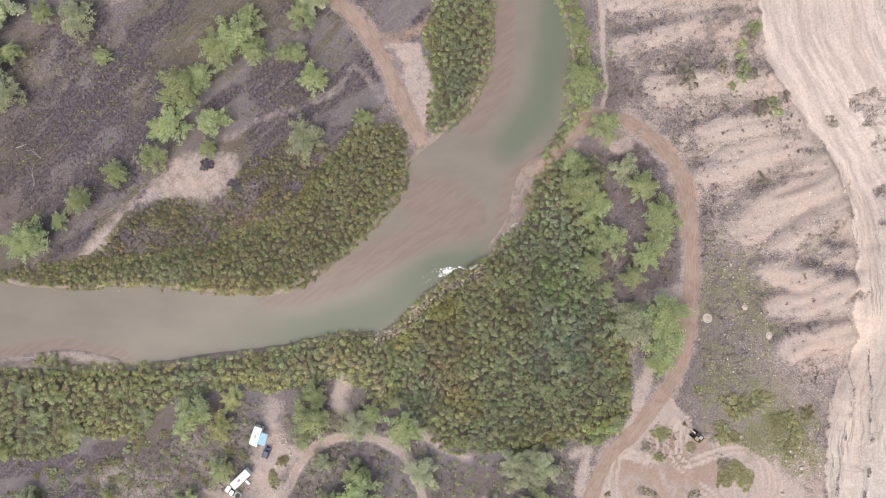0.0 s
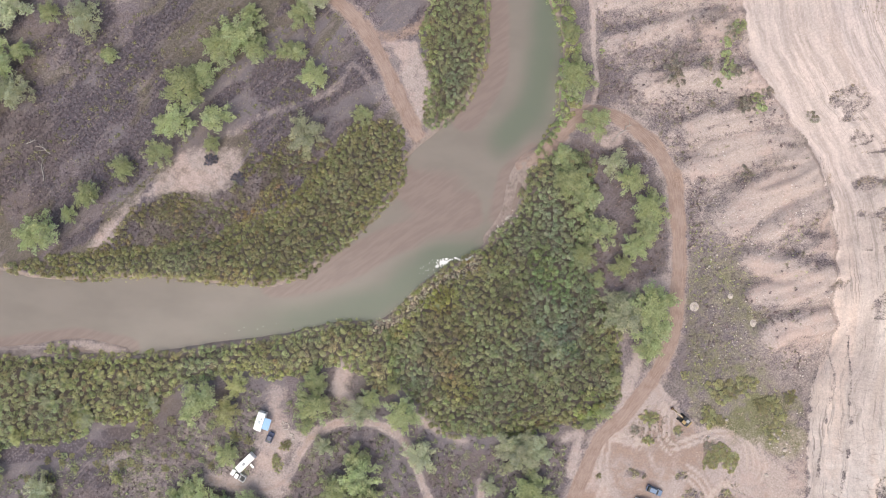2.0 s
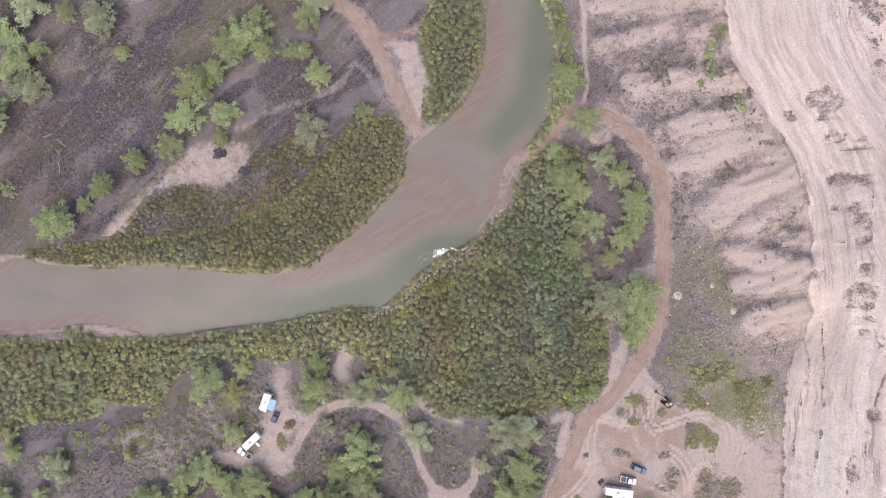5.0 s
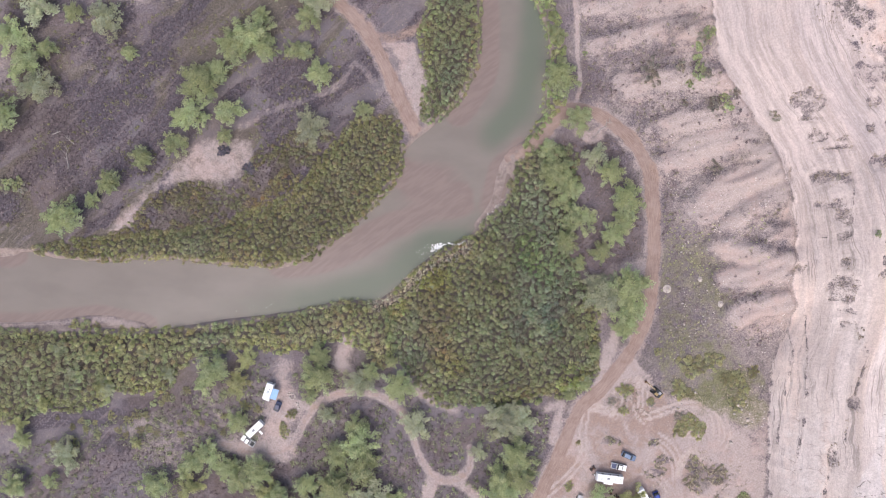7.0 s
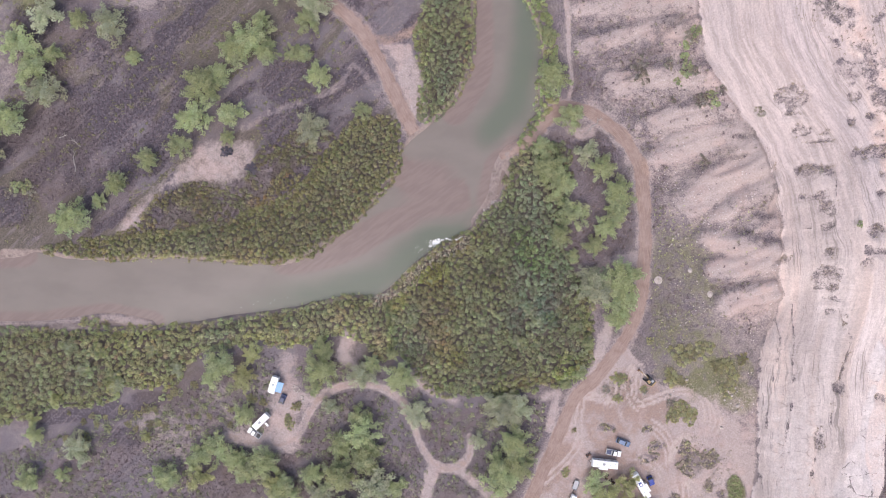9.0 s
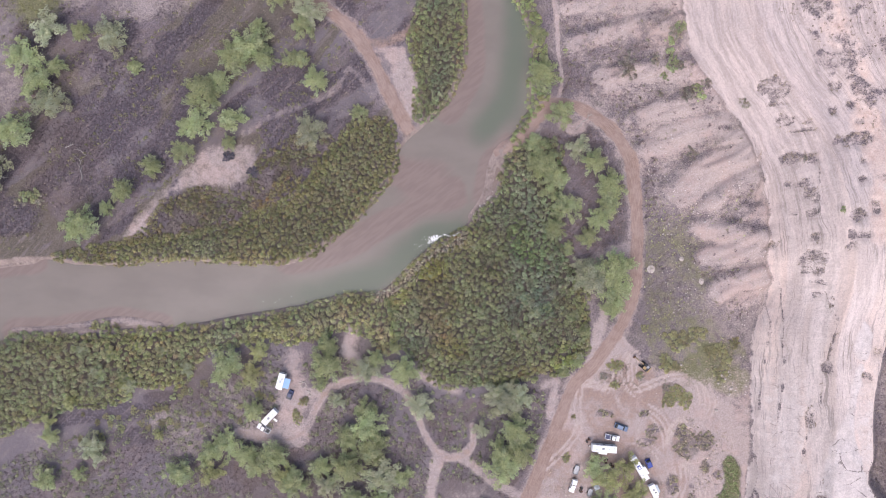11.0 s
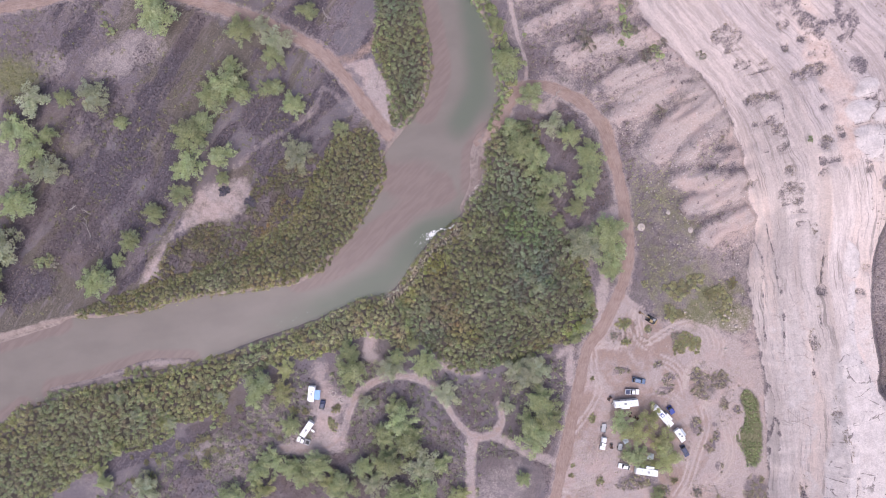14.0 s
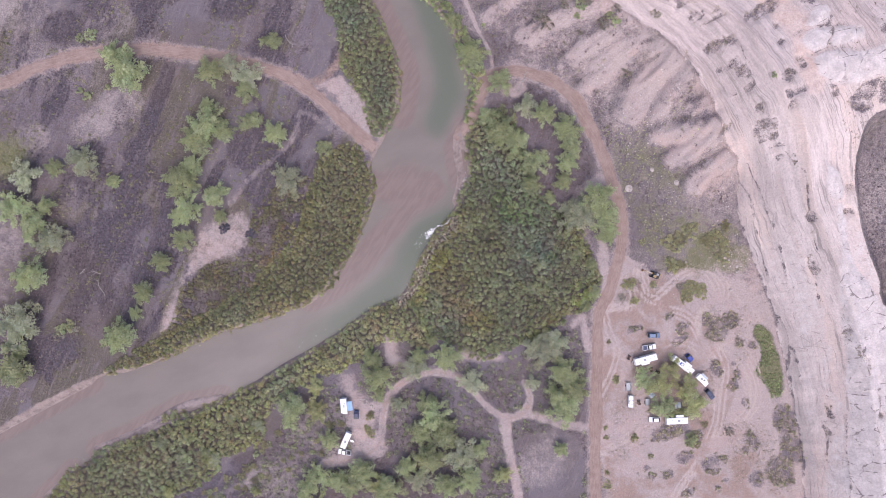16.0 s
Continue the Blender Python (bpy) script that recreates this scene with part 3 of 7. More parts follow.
def height(x, y):
    """The ground's height at a place, with the river's bed, banks, slopes and rock."""
    x, y = np.asarray(x, float), np.asarray(y, float)
    d = face_far(x, y)
    foot = np.interp(y, FACE_Y, FACE_Z)
    climb = smooth(-36, 0, d) ** 1.3
    z = 1.2 + (foot - 1.2) * climb
    # rills of the badlands, running down from the rock
    coarse, fine = rills(x, y)
    bad = smooth(-38, -12, d) * (1 - smooth(-1.5, 1, d)) * smooth(-44, -26, y)
    z = z + bad * (0.8 * coarse - 0.5 + 0.8 * fine)
    # rock: a steep slab of tilted beds, broken by long steps, then a shelf
    up = np.clip(d, 0, 400)
    wave = 2.0 * (fractal(x, y * 0.4, 16, 21, 3) - 0.5)
    rise = 21 - 8 * smooth(-20, 40, y)
    rock = rise * np.clip((up + wave * smooth(0, 5, up)) / 17, 0, 1) ** 0.8 + 5 * smooth(12, 60, up)
    bed_line = d + 3.0 * (fractal(x, y, 30, 33, 2) - 0.5) + 0.5 * (fractal(x, y, 7, 36, 2) - 0.5)
    broken = smooth(0.42, 0.62, fractal(x, y * 0.5, 15, 37, 2))
    step = bed_line / 2.3 - np.floor(bed_line / 2.3)
    rock = rock + smooth(0.5, 4, up) * (0.22 * broken * (smooth(0.75, 1.0, step) - step) + 0.5 * (fractal(x + 0.6 * y, y - 0.6 * x, 9, 35, 3) - 0.5))
    z = z + np.where(d > 0, rock, 0)
    swell = np.zeros(x.shape)
    for crest, wide, tall in SPURS:
        swell = np.maximum(swell, tall * np.clip(1 - (far_from(x, y, crest) / (wide * 1.25)) ** 2, 0, 1))
    z = z + swell * (1 - smooth(-1, 3, d)) * (0.8 + 0.25 * fine)
    z = z - 0.8 * pockets(x, y)
    ragged = 0.9 * (fractal(x, y, 4, 48, 3) - 0.4)
    for line in OPEN_JOINTS:
        z = z - 0.6 * (1 - smooth(0.1, 0.6, far_from(x, y, line) + ragged))
    for area in WHITE_ROCK:
        g = depth_in(x, y, area) + 6 * (fractal(x, y, 9, 41, 4) - 0.5)
        z = z + smooth(-1.5, 2.5, g) * (0.4 + 0.9 * fractal(x, y, 6, 38, 3))
    g = depth_in(x, y, ARROYO)
    z = z - 7 * smooth(0, 6, g)
    # river
    r = depth_in(x, y, RIVER)
    flat = 1.2 + 0.5 * (fractal(x, y, 40, 3, 3) - 0.5) + 0.16 * (fractal(x, y, 4, 4, 3) - 0.5)
    z = z + (flat - 1.2) * (1 - smooth(0, 3, d))
    bed = -0.9 + 0.0 * x
    for bar, top, reach in zip(BARS, BAR_TOPS, BAR_REACH):
        bed = np.maximum(bed, -0.9 + (0.9 + top) * (1 - smooth(0.5, reach, far_from(x, y, bar))) + 0.1 * (fractal(x, y, 6, 77, 2) - 0.5))
    k = smooth(-1.4, 0.9, r + 0.7 * (fractal(x, y, 5, 12, 3) - 0.5))
    z = z * (1 - k) + bed * k
    # far hills
    far = np.hypot(x, y)
    z = z + smooth(350, 2500, far) * 60 * fractal(x, y, 700, 55, 4) * smooth(20, 160, np.abs(x * 0.2 - y * 0.0) + far * 0.02)
    return z


# ---- helpers for meshes ----
def mesh_of(name, verts, faces, material, smooth_faces=False, tint=None):
    """A mesh from arrays; faces all have the same number of corners."""
    verts, faces = np.asarray(verts, np.float32), np.asarray(faces, np.int32)
    me = bpy.data.meshes.new(name)
    n, k = faces.shape
    me.vertices.add(len(verts))
    me.vertices.foreach_set("co", verts.ravel())
    me.loops.add(n * k)
    me.loops.foreach_set("vertex_index", faces.ravel())
    me.polygons.add(n)
    me.polygons.foreach_set("loop_start", np.arange(n, dtype=np.int32) * k)
    if smooth_faces:
        me.polygons.foreach_set("use_smooth", np.ones(n, bool))
    me.update(calc_edges=True)
    if tint is not None:
        layer(me, "tint", tint)
    me.materials.append(material)
    return me


def layer(me, name, values):
    v = np.ones((len(values), 4), np.float32)
    v[:, : values.shape[1]] = values
    me.attributes.new(name, "FLOAT_COLOR", "POINT").data.foreach_set("color", v.ravel())


def part(name, bm, material, parent=None, label=""):
    me = bpy.data.meshes.new(name)
    bm.to_mesh(me)
    bm.free()
    me.materials.append(material)
    ob = new(name, me)
    if parent:
        ob.parent = parent
    return tagged(ob, label)


def box(bm, x, y, z, sx, sy, sz, bevel=0.0, taper=1.0, turn=0.0):
    """A box whose base stands at z, with bevelled edges; taper: the top's size against the base's."""
    made = bmesh.ops.create_cube(bm, size=1.0)["verts"]
    for v in made:
        k = taper if v.co.z > 0 else 1.0
        v.co = Vector((v.co.x * sx * k, v.co.y * sy * k, (v.co.z + 0.5) * sz))
    if bevel:
        edges = list({e for v in made for e in v.link_edges})
        made = list({v for f in bmesh.ops.bevel(bm, geom=edges, offset=bevel, segments=2, affect="EDGES", profile=0.5)["faces"] for v in f.verts} | {v for v in made if v.is_valid})
    m = Matrix.Translation((x, y, z)) @ Matrix.Rotation(turn, 4, "Z")
    bmesh.ops.transform(bm, matrix=m, verts=made)
    return bm


def boxes(*rows):
    bm = bmesh.new()
    for r in rows:
        box(bm, *r)
    return bm


def tube(bm, points, radii, sides=7):
    """A tapered tube along points."""
    rings = []
    for i, p in enumerate(points):
        p = Vector(p)
        ahead = (Vector(points[min(i + 1, len(points) - 1)]) - Vector(points[max(i - 1, 0)])).normalized()
        side = ahead.cross(Vector((0.31, 0.17, 0.93)) if abs(ahead.z) < 0.85 else Vector((1, 0, 0))).normalized()
        up = side.cross(ahead)
        rings.append([bm.verts.new(p + radii[i] * (math.cos(a) * side + math.sin(a) * up)) for a in (2 * math.pi * k / sides for k in range(sides))])
    for a, b in zip(rings[:-1], rings[1:]):
        for k in range(sides):
            bm.faces.new((a[k], a[(k + 1) % sides], b[(k + 1) % sides], b[k]))
    bm.faces.new(rings[0][::-1])
    bm.faces.new(rings[-1])
    return bm


def wheel_mesh(radius, width, x=0, y=0, z=0, inner=0.0, sides=16):
    """A wheel lying across the x axis of a vehicle: axis along y."""
    bm = bmesh.new()
    rows = [(-width / 2, radius * 0.93), (-width / 2 + width * 0.12, radius), (width / 2 - width * 0.12, radius), (width / 2, radius * 0.93)]
    rings = [[bm.verts.new((x + r * math.cos(a), y + o, z + r * math.sin(a))) for a in (2 * math.pi * k / sides for k in range(sides))] for o, r in rows]
    for a, b in zip(rings[:-1], rings[1:]):
        for k in range(sides):
            bm.faces.new((a[k], b[k], b[(k + 1) % sides], a[(k + 1) % sides]))
    bm.faces.new(rings[0])
    bm.faces.new(rings[-1][::-1])
    return bm


def leaf_cards(centres, out, size, rng, long=1.25):
    """Small bent leaf sprays at centres, facing out: arrays of verts and triangles' corners."""
    n = len(centres)
    nrm = out + rng.normal(0, 0.42, (n, 3))
    nrm /= np.linalg.norm(nrm, axis=1)[:, None] + 1e-9
    a = np.cross(nrm, rng.normal(0, 1, (n, 3)))
    a /= np.linalg.norm(a, axis=1)[:, None] + 1e-9
    b = np.cross(nrm, a)
    s = size[:, None]
    dip = nrm * s * 0.18
    v = np.stack([centres - a * s * 0.5 * long - dip, centres + b * s * 0.42 * rng.uniform(0.6, 1.2, (n, 1)),
                  centres + a * s * 0.5 * long - dip, centres - b * s * 0.42 * rng.uniform(0.6, 1.2, (n, 1))], axis=1).reshape(-1, 3)
    return v, np.arange(4 * n).reshape(n, 4)


# ---- materials ----
def material(name):
    m = bpy.data.materials.new(name)
    m.use_nodes = True
    return m, m.node_tree.nodes, m.node_tree.links, m.node_tree.nodes["Principled BSDF"]


def mix_node(nodes, links, fac, a, b, mode="MIX"):
    n = nodes.new("ShaderNodeMix")
    n.data_type = "RGBA"
    n.blend_type = mode
    for socket, value in ((n.inputs[0], fac), (n.inputs[6], a), (n.inputs[7], b)):
        if isinstance(value, (int, float)):
            socket.default_value = value
        elif isinstance(value, tuple):
            socket.default_value = (*value, 1)
        else:
            links.new(value, socket)
    return n.outputs[2]


def sums(nodes, links, op, a, b, clamp=False):
    n = nodes.new("ShaderNodeMath")
    n.operation = op
    n.use_clamp = clamp
    for socket, value in ((n.inputs[0], a), (n.inputs[1], b)):
        if isinstance(value, (int, float)):
            socket.default_value = value
        else:
            links.new(value, socket)
    return n.outputs[0]


def span(nodes, links, value, a, b, c=0.0, d=1.0):
    n = nodes.new("ShaderNodeMapRange")
    n.interpolation_type = "SMOOTHSTEP"
    links.new(value, n.inputs[0])
    for k, v in enumerate((a, b, c, d)):
        n.inputs[k + 1].default_value = v
    return n.outputs[0]


def noise_node(nodes, links, vector, scale, detail=4.0, rough=0.6):
    n = nodes.new("ShaderNodeTexNoise")
    n.inputs["Scale"].default_value = scale
    n.inputs["Detail"].default_value = detail
    n.inputs["Roughness"].default_value = rough
    tilt = nodes.new("ShaderNodeMapping")
    tilt.inputs["Rotation"].default_value = (0.9, 0.7, 0.5)
    links.new(vector, tilt.inputs[0])
    links.new(tilt.outputs[0], n.inputs["Vector"])
    return n.outputs["Fac"]


def place(nodes, links, scale=(1, 1, 1), turn=0.0, source=None):
    g = nodes.new("ShaderNodeMapping")
    g.inputs["Scale"].default_value = scale
    g.inputs["Rotation"].default_value = (0, 0, turn)
    links.new(source or nodes.new("ShaderNodeNewGeometry").outputs["Position"], g.inputs[0])
    return g.outputs[0]


def bump(nodes, links, shader, value, strength, far):
    b = nodes.new("ShaderNodeBump")
    b.inputs["Strength"].default_value = strength
    b.inputs["Distance"].default_value = far
    links.new(value, b.inputs["Height"])
    links.new(b.outputs[0], shader.inputs["Normal"])


def read(nodes, name):
    a = nodes.new("ShaderNodeAttribute")
    a.attribute_name = name
    return a


def ground_material():
    """Dry soil with brush litter, sand, dirt, grass and rock laid over one another by the zones of the plan."""
    m, n, l, s = material("ground")
    pos = place(n, l)
    za, zb, zs = read(n, "zone_a"), read(n, "zone_b"), read(n, "strike")
    a = n.new("ShaderNodeSeparateColor")
    b = n.new("ShaderNodeSeparateColor")
    l.new(za.outputs["Color"], a.inputs[0])
    l.new(zb.outputs["Color"], b.inputs[0])
    road, sand, green = a.outputs[0], a.outputs[1], a.outputs[2]
    rock, red, wet = b.outputs[0], b.outputs[1], b.outputs[2]
    straw = za.outputs["Alpha"]
    big, mid, fine = noise_node(n, l, pos, 0.05, 5), noise_node(n, l, pos, 0.35, 6, 0.7), noise_node(n, l, pos, 2.2, 5, 0.75)
    grit = noise_node(n, l, pos, 7.0, 3, 0.7)
    # brush litter, dark and purplish grey, with paler soil showing through
    litter = mix_node(n, l, span(n, l, fine, 0.35, 0.65), (0.084, 0.069, 0.078), (0.238, 0.200, 0.212))
    litter = mix_node(n, l, span(n, l, mid, 0.42, 0.7), litter, (0.137, 0.109, 0.104))
    litter = mix_node(n, l, span(n, l, big, 0.5, 0.75, 0, 0.6), litter, (0.118, 0.108, 0.080))
    slant = place(n, l, (1, 1, 1), -0.785)
    rows = noise_node(n, l, place(n, l, (0.10, 0.75, 0.3), 0, slant), 1.0, 5, 0.65)
    c = n.new("ShaderNodeSeparateColor")
    l.new(read(n, "zone_c").outputs["Color"], c.inputs[0])
    rough_mix = sums(n, l, "ADD", sums(n, l, "MULTIPLY", mid, 0.6), sums(n, l, "ADD", sums(n, l, "MULTIPLY", fine, 0.28), sums(n, l, "MULTIPLY", grit, 0.12)))
    # brush lumps drawn flat: paler tops, the shade between them put into colour
    lumps = n.new("ShaderNodeTexVoronoi")
    lumps.inputs["Scale"].default_value = 1.25
    l.new(pos, lumps.inputs["Vector"])
    tufts = mix_node(n, l, span(n, l, lumps.outputs["Distance"], 0.1, 0.62), (0.160, 0.141, 0.160), (0.076, 0.065, 0.077))
    litter = mix_node(n, l, span(n, l, sums(n, l, "ADD", c.outputs[0], sums(n, l, "MULTIPLY", sums(n, l, "SUBTRACT", rough_mix, 0.5), 1.6)), 0.22, 0.78, 0, 0.8), litter, tufts)
    mauve = mix_node(n, l, fine, (0.138, 0.120, 0.131), (0.188, 0.165, 0.176))
    litter = mix_node(n, l, span(n, l, sums(n, l, "ADD", c.outputs[1], sums(n, l, "MULTIPLY", sums(n, l, "SUBTRACT", rough_mix, 0.5), 1.2)), 0.3, 0.65, 0, 0.9), litter, mauve)
    olive = mix_node(n, l, span(n, l, fine, 0.38, 0.62), (0.078, 0.068, 0.052), (0.165, 0.142, 0.114))
    litter = mix_node(n, l, span(n, l, sums(n, l, "ADD", c.outputs[2], sums(n, l, "MULTIPLY", sums(n, l, "SUBTRACT", rough_mix, 0.5), 1.6)), 0.3, 0.65, 0, 0.8), litter, olive)
    litter = mix_node(n, l, span(n, l, rows, 0.52, 0.66, 0, 0.65), litter, (0.222, 0.184, 0.182))
    litter = mix_node(n, l, span(n, l, noise_node(n, l, pos, 0.022, 4, 0.6), 0.5, 0.62, 0, 0.4), litter, (0.125, 0.095, 0.080))
    dead = mix_node(n, l, span(n, l, fine, 0.38, 0.62), (0.225, 0.19, 0.182), (0.385, 0.325, 0.308))

    def over(base, mask, colour, soft=0.25, noise_value=None):
        part_way = sums(n, l, "MULTIPLY", mask, 3.0, True)
        f = sums(n, l, "ADD", mask, sums(n, l, "MULTIPLY", sums(n, l, "MULTIPLY", sums(n, l, "SUBTRACT", noise_value or rough_mix, 0.5), 2.1), part_way))
        return mix_node(n, l, span(n, l, f, 0.5 - soft, 0.5 + soft), base, colour)
    colour = over(litter, straw, dead, 0.32)
    meadow = mix_node(n, l, span(n, l, fine, 0.35, 0.65), (0.10, 0.105, 0.055), (0.23, 0.215, 0.13))
    colour = over(colour, green, meadow, 0.3)
    pale = mix_node(n, l, span(n, l, fine, 0.3, 0.7), (0.32, 0.26, 0.24), (0.455, 0.382, 0.36))
    pale = mix_node(n, l, span(n, l, big, 0.4, 0.7), pale, (0.38, 0.315, 0.293))
    pale = mix_node(n, l, span(n, l, noise_node(n, l, pos, 0.11, 5, 0.65), 0.48, 0.62, 0, 0.7), pale, (0.425, 0.325, 0.294))
    pale = mix_node(n, l, span(n, l, noise_node(n, l, pos, 0.6, 5, 0.7), 0.55, 0.68, 0, 0.5), pale, (0.27, 0.225, 0.205))
    pale = mix_node(n, l, span(n, l, read(n, "worn").outputs["Fac"], 0.2, 0.9), pale, mix_node(n, l, fine, (0.40, 0.325, 0.29), (0.475, 0.394, 0.355)))
    colour = over(colour, sand, pale, 0.34)
    sway = n.new("ShaderNodeTexNoise")
    sway.inputs["Scale"].default_value = 0.11
    sway.inputs["Detail"].default_value = 3.0
    l.new(pos, sway.inputs["Vector"])
    bend = n.new("ShaderNodeVectorMath")
    bend.operation = "MULTIPLY_ADD"
    l.new(sway.outputs["Color"], bend.inputs[0])
    bend.inputs[1].default_value = (3.0, 3.0, 3.0)
    l.new(zs.outputs["Vector"], bend.inputs[2])
    strike = bend.outputs[0]
    bands = noise_node(n, l, place(n, l, (0.32, 0.025, 0.025), 0, strike), 1.0, 8, 0.7)
    cracks = noise_node(n, l, place(n, l, (0.75, 0.2, 0.2), 0, strike), 1.0, 8, 0.72)
    stone = mix_node(n, l, span(n, l, bands, 0.40, 0.60), (0.505, 0.428, 0.395), (0.66, 0.572, 0.536))
    stone = mix_node(n, l, span(n, l, cracks, 0.50, 0.62, 0, 0.5), stone, (0.45, 0.382, 0.355))
    peach = noise_node(n, l, place(n, l, (0.14, 0.01, 0.01), 0, strike), 1.0, 4, 0.5)
    stone = mix_node(n, l, span(n, l, peach, 0.42, 0.56, 0, 0.72), stone, (0.63, 0.505, 0.445))
    stone = mix_node(n, l, span(n, l, mid, 0.5, 0.72, 0, 0.35), stone, (0.50, 0.418, 0.38))
    chalky = noise_node(n, l, place(n, l, (0.5, 0.06, 0.06), 0, strike), 1.0, 7, 0.72)
    apart = n.new("ShaderNodeSeparateXYZ")
    l.new(zs.outputs["Vector"], apart.inputs[0])
    stone = mix_node(n, l, span(n, l, apart.outputs[1], -35.0, 25.0, 0, 0.75), stone, mix_node(n, l, span(n, l, chalky, 0.38, 0.62), (0.34, 0.285, 0.272), (0.52, 0.44, 0.42)))
    where = span(n, l, noise_node(n, l, place(n, l, (0.1, 0.035, 0.05), 0, strike), 1.0, 4, 0.6), 0.42, 0.58)
    thin = noise_node(n, l, place(n, l, (1.7, 0.07, 0.07), 0, strike), 1.0, 5, 0.68)
    stone = mix_node(n, l, sums(n, l, "MULTIPLY", span(n, l, thin, 0.53, 0.60, 0, 0.85), where), stone, (0.32, 0.272, 0.252))
    chips = noise_node(n, l, place(n, l, (1.4, 0.5, 0.5), 0, strike), 1.0, 6, 0.8)
    stone = mix_node(n, l, span(n, l, chips, 0.60, 0.66, 0, 0.5), stone, (0.29, 0.245, 0.23))
    ochre = mix_node(n, l, span(n, l, mid, 0.35, 0.65), (0.53, 0.395, 0.34), (0.60, 0.49, 0.44))
    colour = over(colour, rock, stone, 0.15)
    colour = over(colour, red, ochre, 0.3)
    cell = n.new("ShaderNodeTexVoronoi")
    cell.feature = "DISTANCE_TO_EDGE"
    cell.inputs["Scale"].default_value = 1.0
    l.new(place(n, l, (0.13, 0.22, 0.1), 0.5), cell.inputs["Vector"])
    crack = sums(n, l, "ADD", cell.outputs["Distance"], sums(n, l, "MULTIPLY", sums(n, l, "SUBTRACT", mid, 0.5), 0.3))
    chalk = mix_node(n, l, span(n, l, mid, 0.35, 0.65), (0.53, 0.465, 0.44), (0.64, 0.572, 0.545))
    some = span(n, l, noise_node(n, l, pos, 0.12, 3, 0.6), 0.44, 0.54)
    chalk = mix_node(n, l, sums(n, l, "MULTIPLY", span(n, l, crack, 0.0, 0.022, 0.85, 0.0), some), chalk, (0.20, 0.17, 0.16))
    chalk = mix_node(n, l, span(n, l, cracks, 0.52, 0.66, 0, 0.4), chalk, (0.40, 0.36, 0.345))
    colour = over(colour, zb.outputs["Alpha"], chalk, 0.4)
    dirt = mix_node(n, l, span(n, l, mid, 0.3, 0.7), (0.235, 0.165, 0.137), (0.32, 0.235, 0.198))
    dirt = mix_node(n, l, span(n, l, fine, 0.45, 0.7, 0, 0.5), dirt, (0.38, 0.28, 0.235))
    colour = over(colour, road, dirt, 0.25)
    mud = mix_node(n, l, span(n, l, mid, 0.35, 0.65), (0.218, 0.172, 0.154), (0.30, 0.245, 0.222))
    colour = over(colour, wet, mud, 0.25)
    grain = n.new("ShaderNodeHueSaturation")
    l.new(span(n, l, noise_node(n, l, pos, 1.7, 5, 0.8), 0.32, 0.68, 0.86, 1.12), grain.inputs["Value"])
    l.new(colour, grain.inputs["Color"])
    l.new(grain.outputs[0], s.inputs["Base Color"])
    s.inputs["Roughness"].default_value = 0.95
    s.inputs["Specular IOR Level"].default_value = 0.15
    h = sums(n, l, "ADD", sums(n, l, "MULTIPLY", fine, 0.25), sums(n, l, "MULTIPLY", grit, 0.1))
    h = sums(n, l, "ADD", h, sums(n, l, "MULTIPLY", sums(n, l, "MULTIPLY", sums(n, l, "ADD", mid, cracks), rock), -0.6))
    bump(n, l, s, h, 0.8, 0.6)
    return m


def road_material():
    m, n, l, s = material("dirt_track")
    pos = place(n, l)
    uv = n.new("ShaderNodeUVMap").outputs[0]
    ruts = noise_node(n, l, place(n, l, (14, 0.35, 1), 0, uv), 1.0, 3, 0.55)
    mid, fine = noise_node(n, l, pos, 0.3, 5, 0.65), noise_node(n, l, pos, 2.5, 4, 0.7)
    c = mix_node(n, l, span(n, l, mid, 0.3, 0.7), (0.225, 0.154, 0.127), (0.308, 0.228, 0.194))
    c = mix_node(n, l, span(n, l, ruts, 0.45, 0.65, 0, 0.6), c, (0.37, 0.282, 0.244))
    c = mix_node(n, l, span(n, l, fine, 0.55, 0.75, 0, 0.4), c, (0.18, 0.125, 0.105))
    l.new(c, s.inputs["Base Color"])
    s.inputs["Roughness"].default_value = 0.95
    bump(n, l, s, sums(n, l, "ADD", ruts, fine), 0.5, 0.15)
    return m


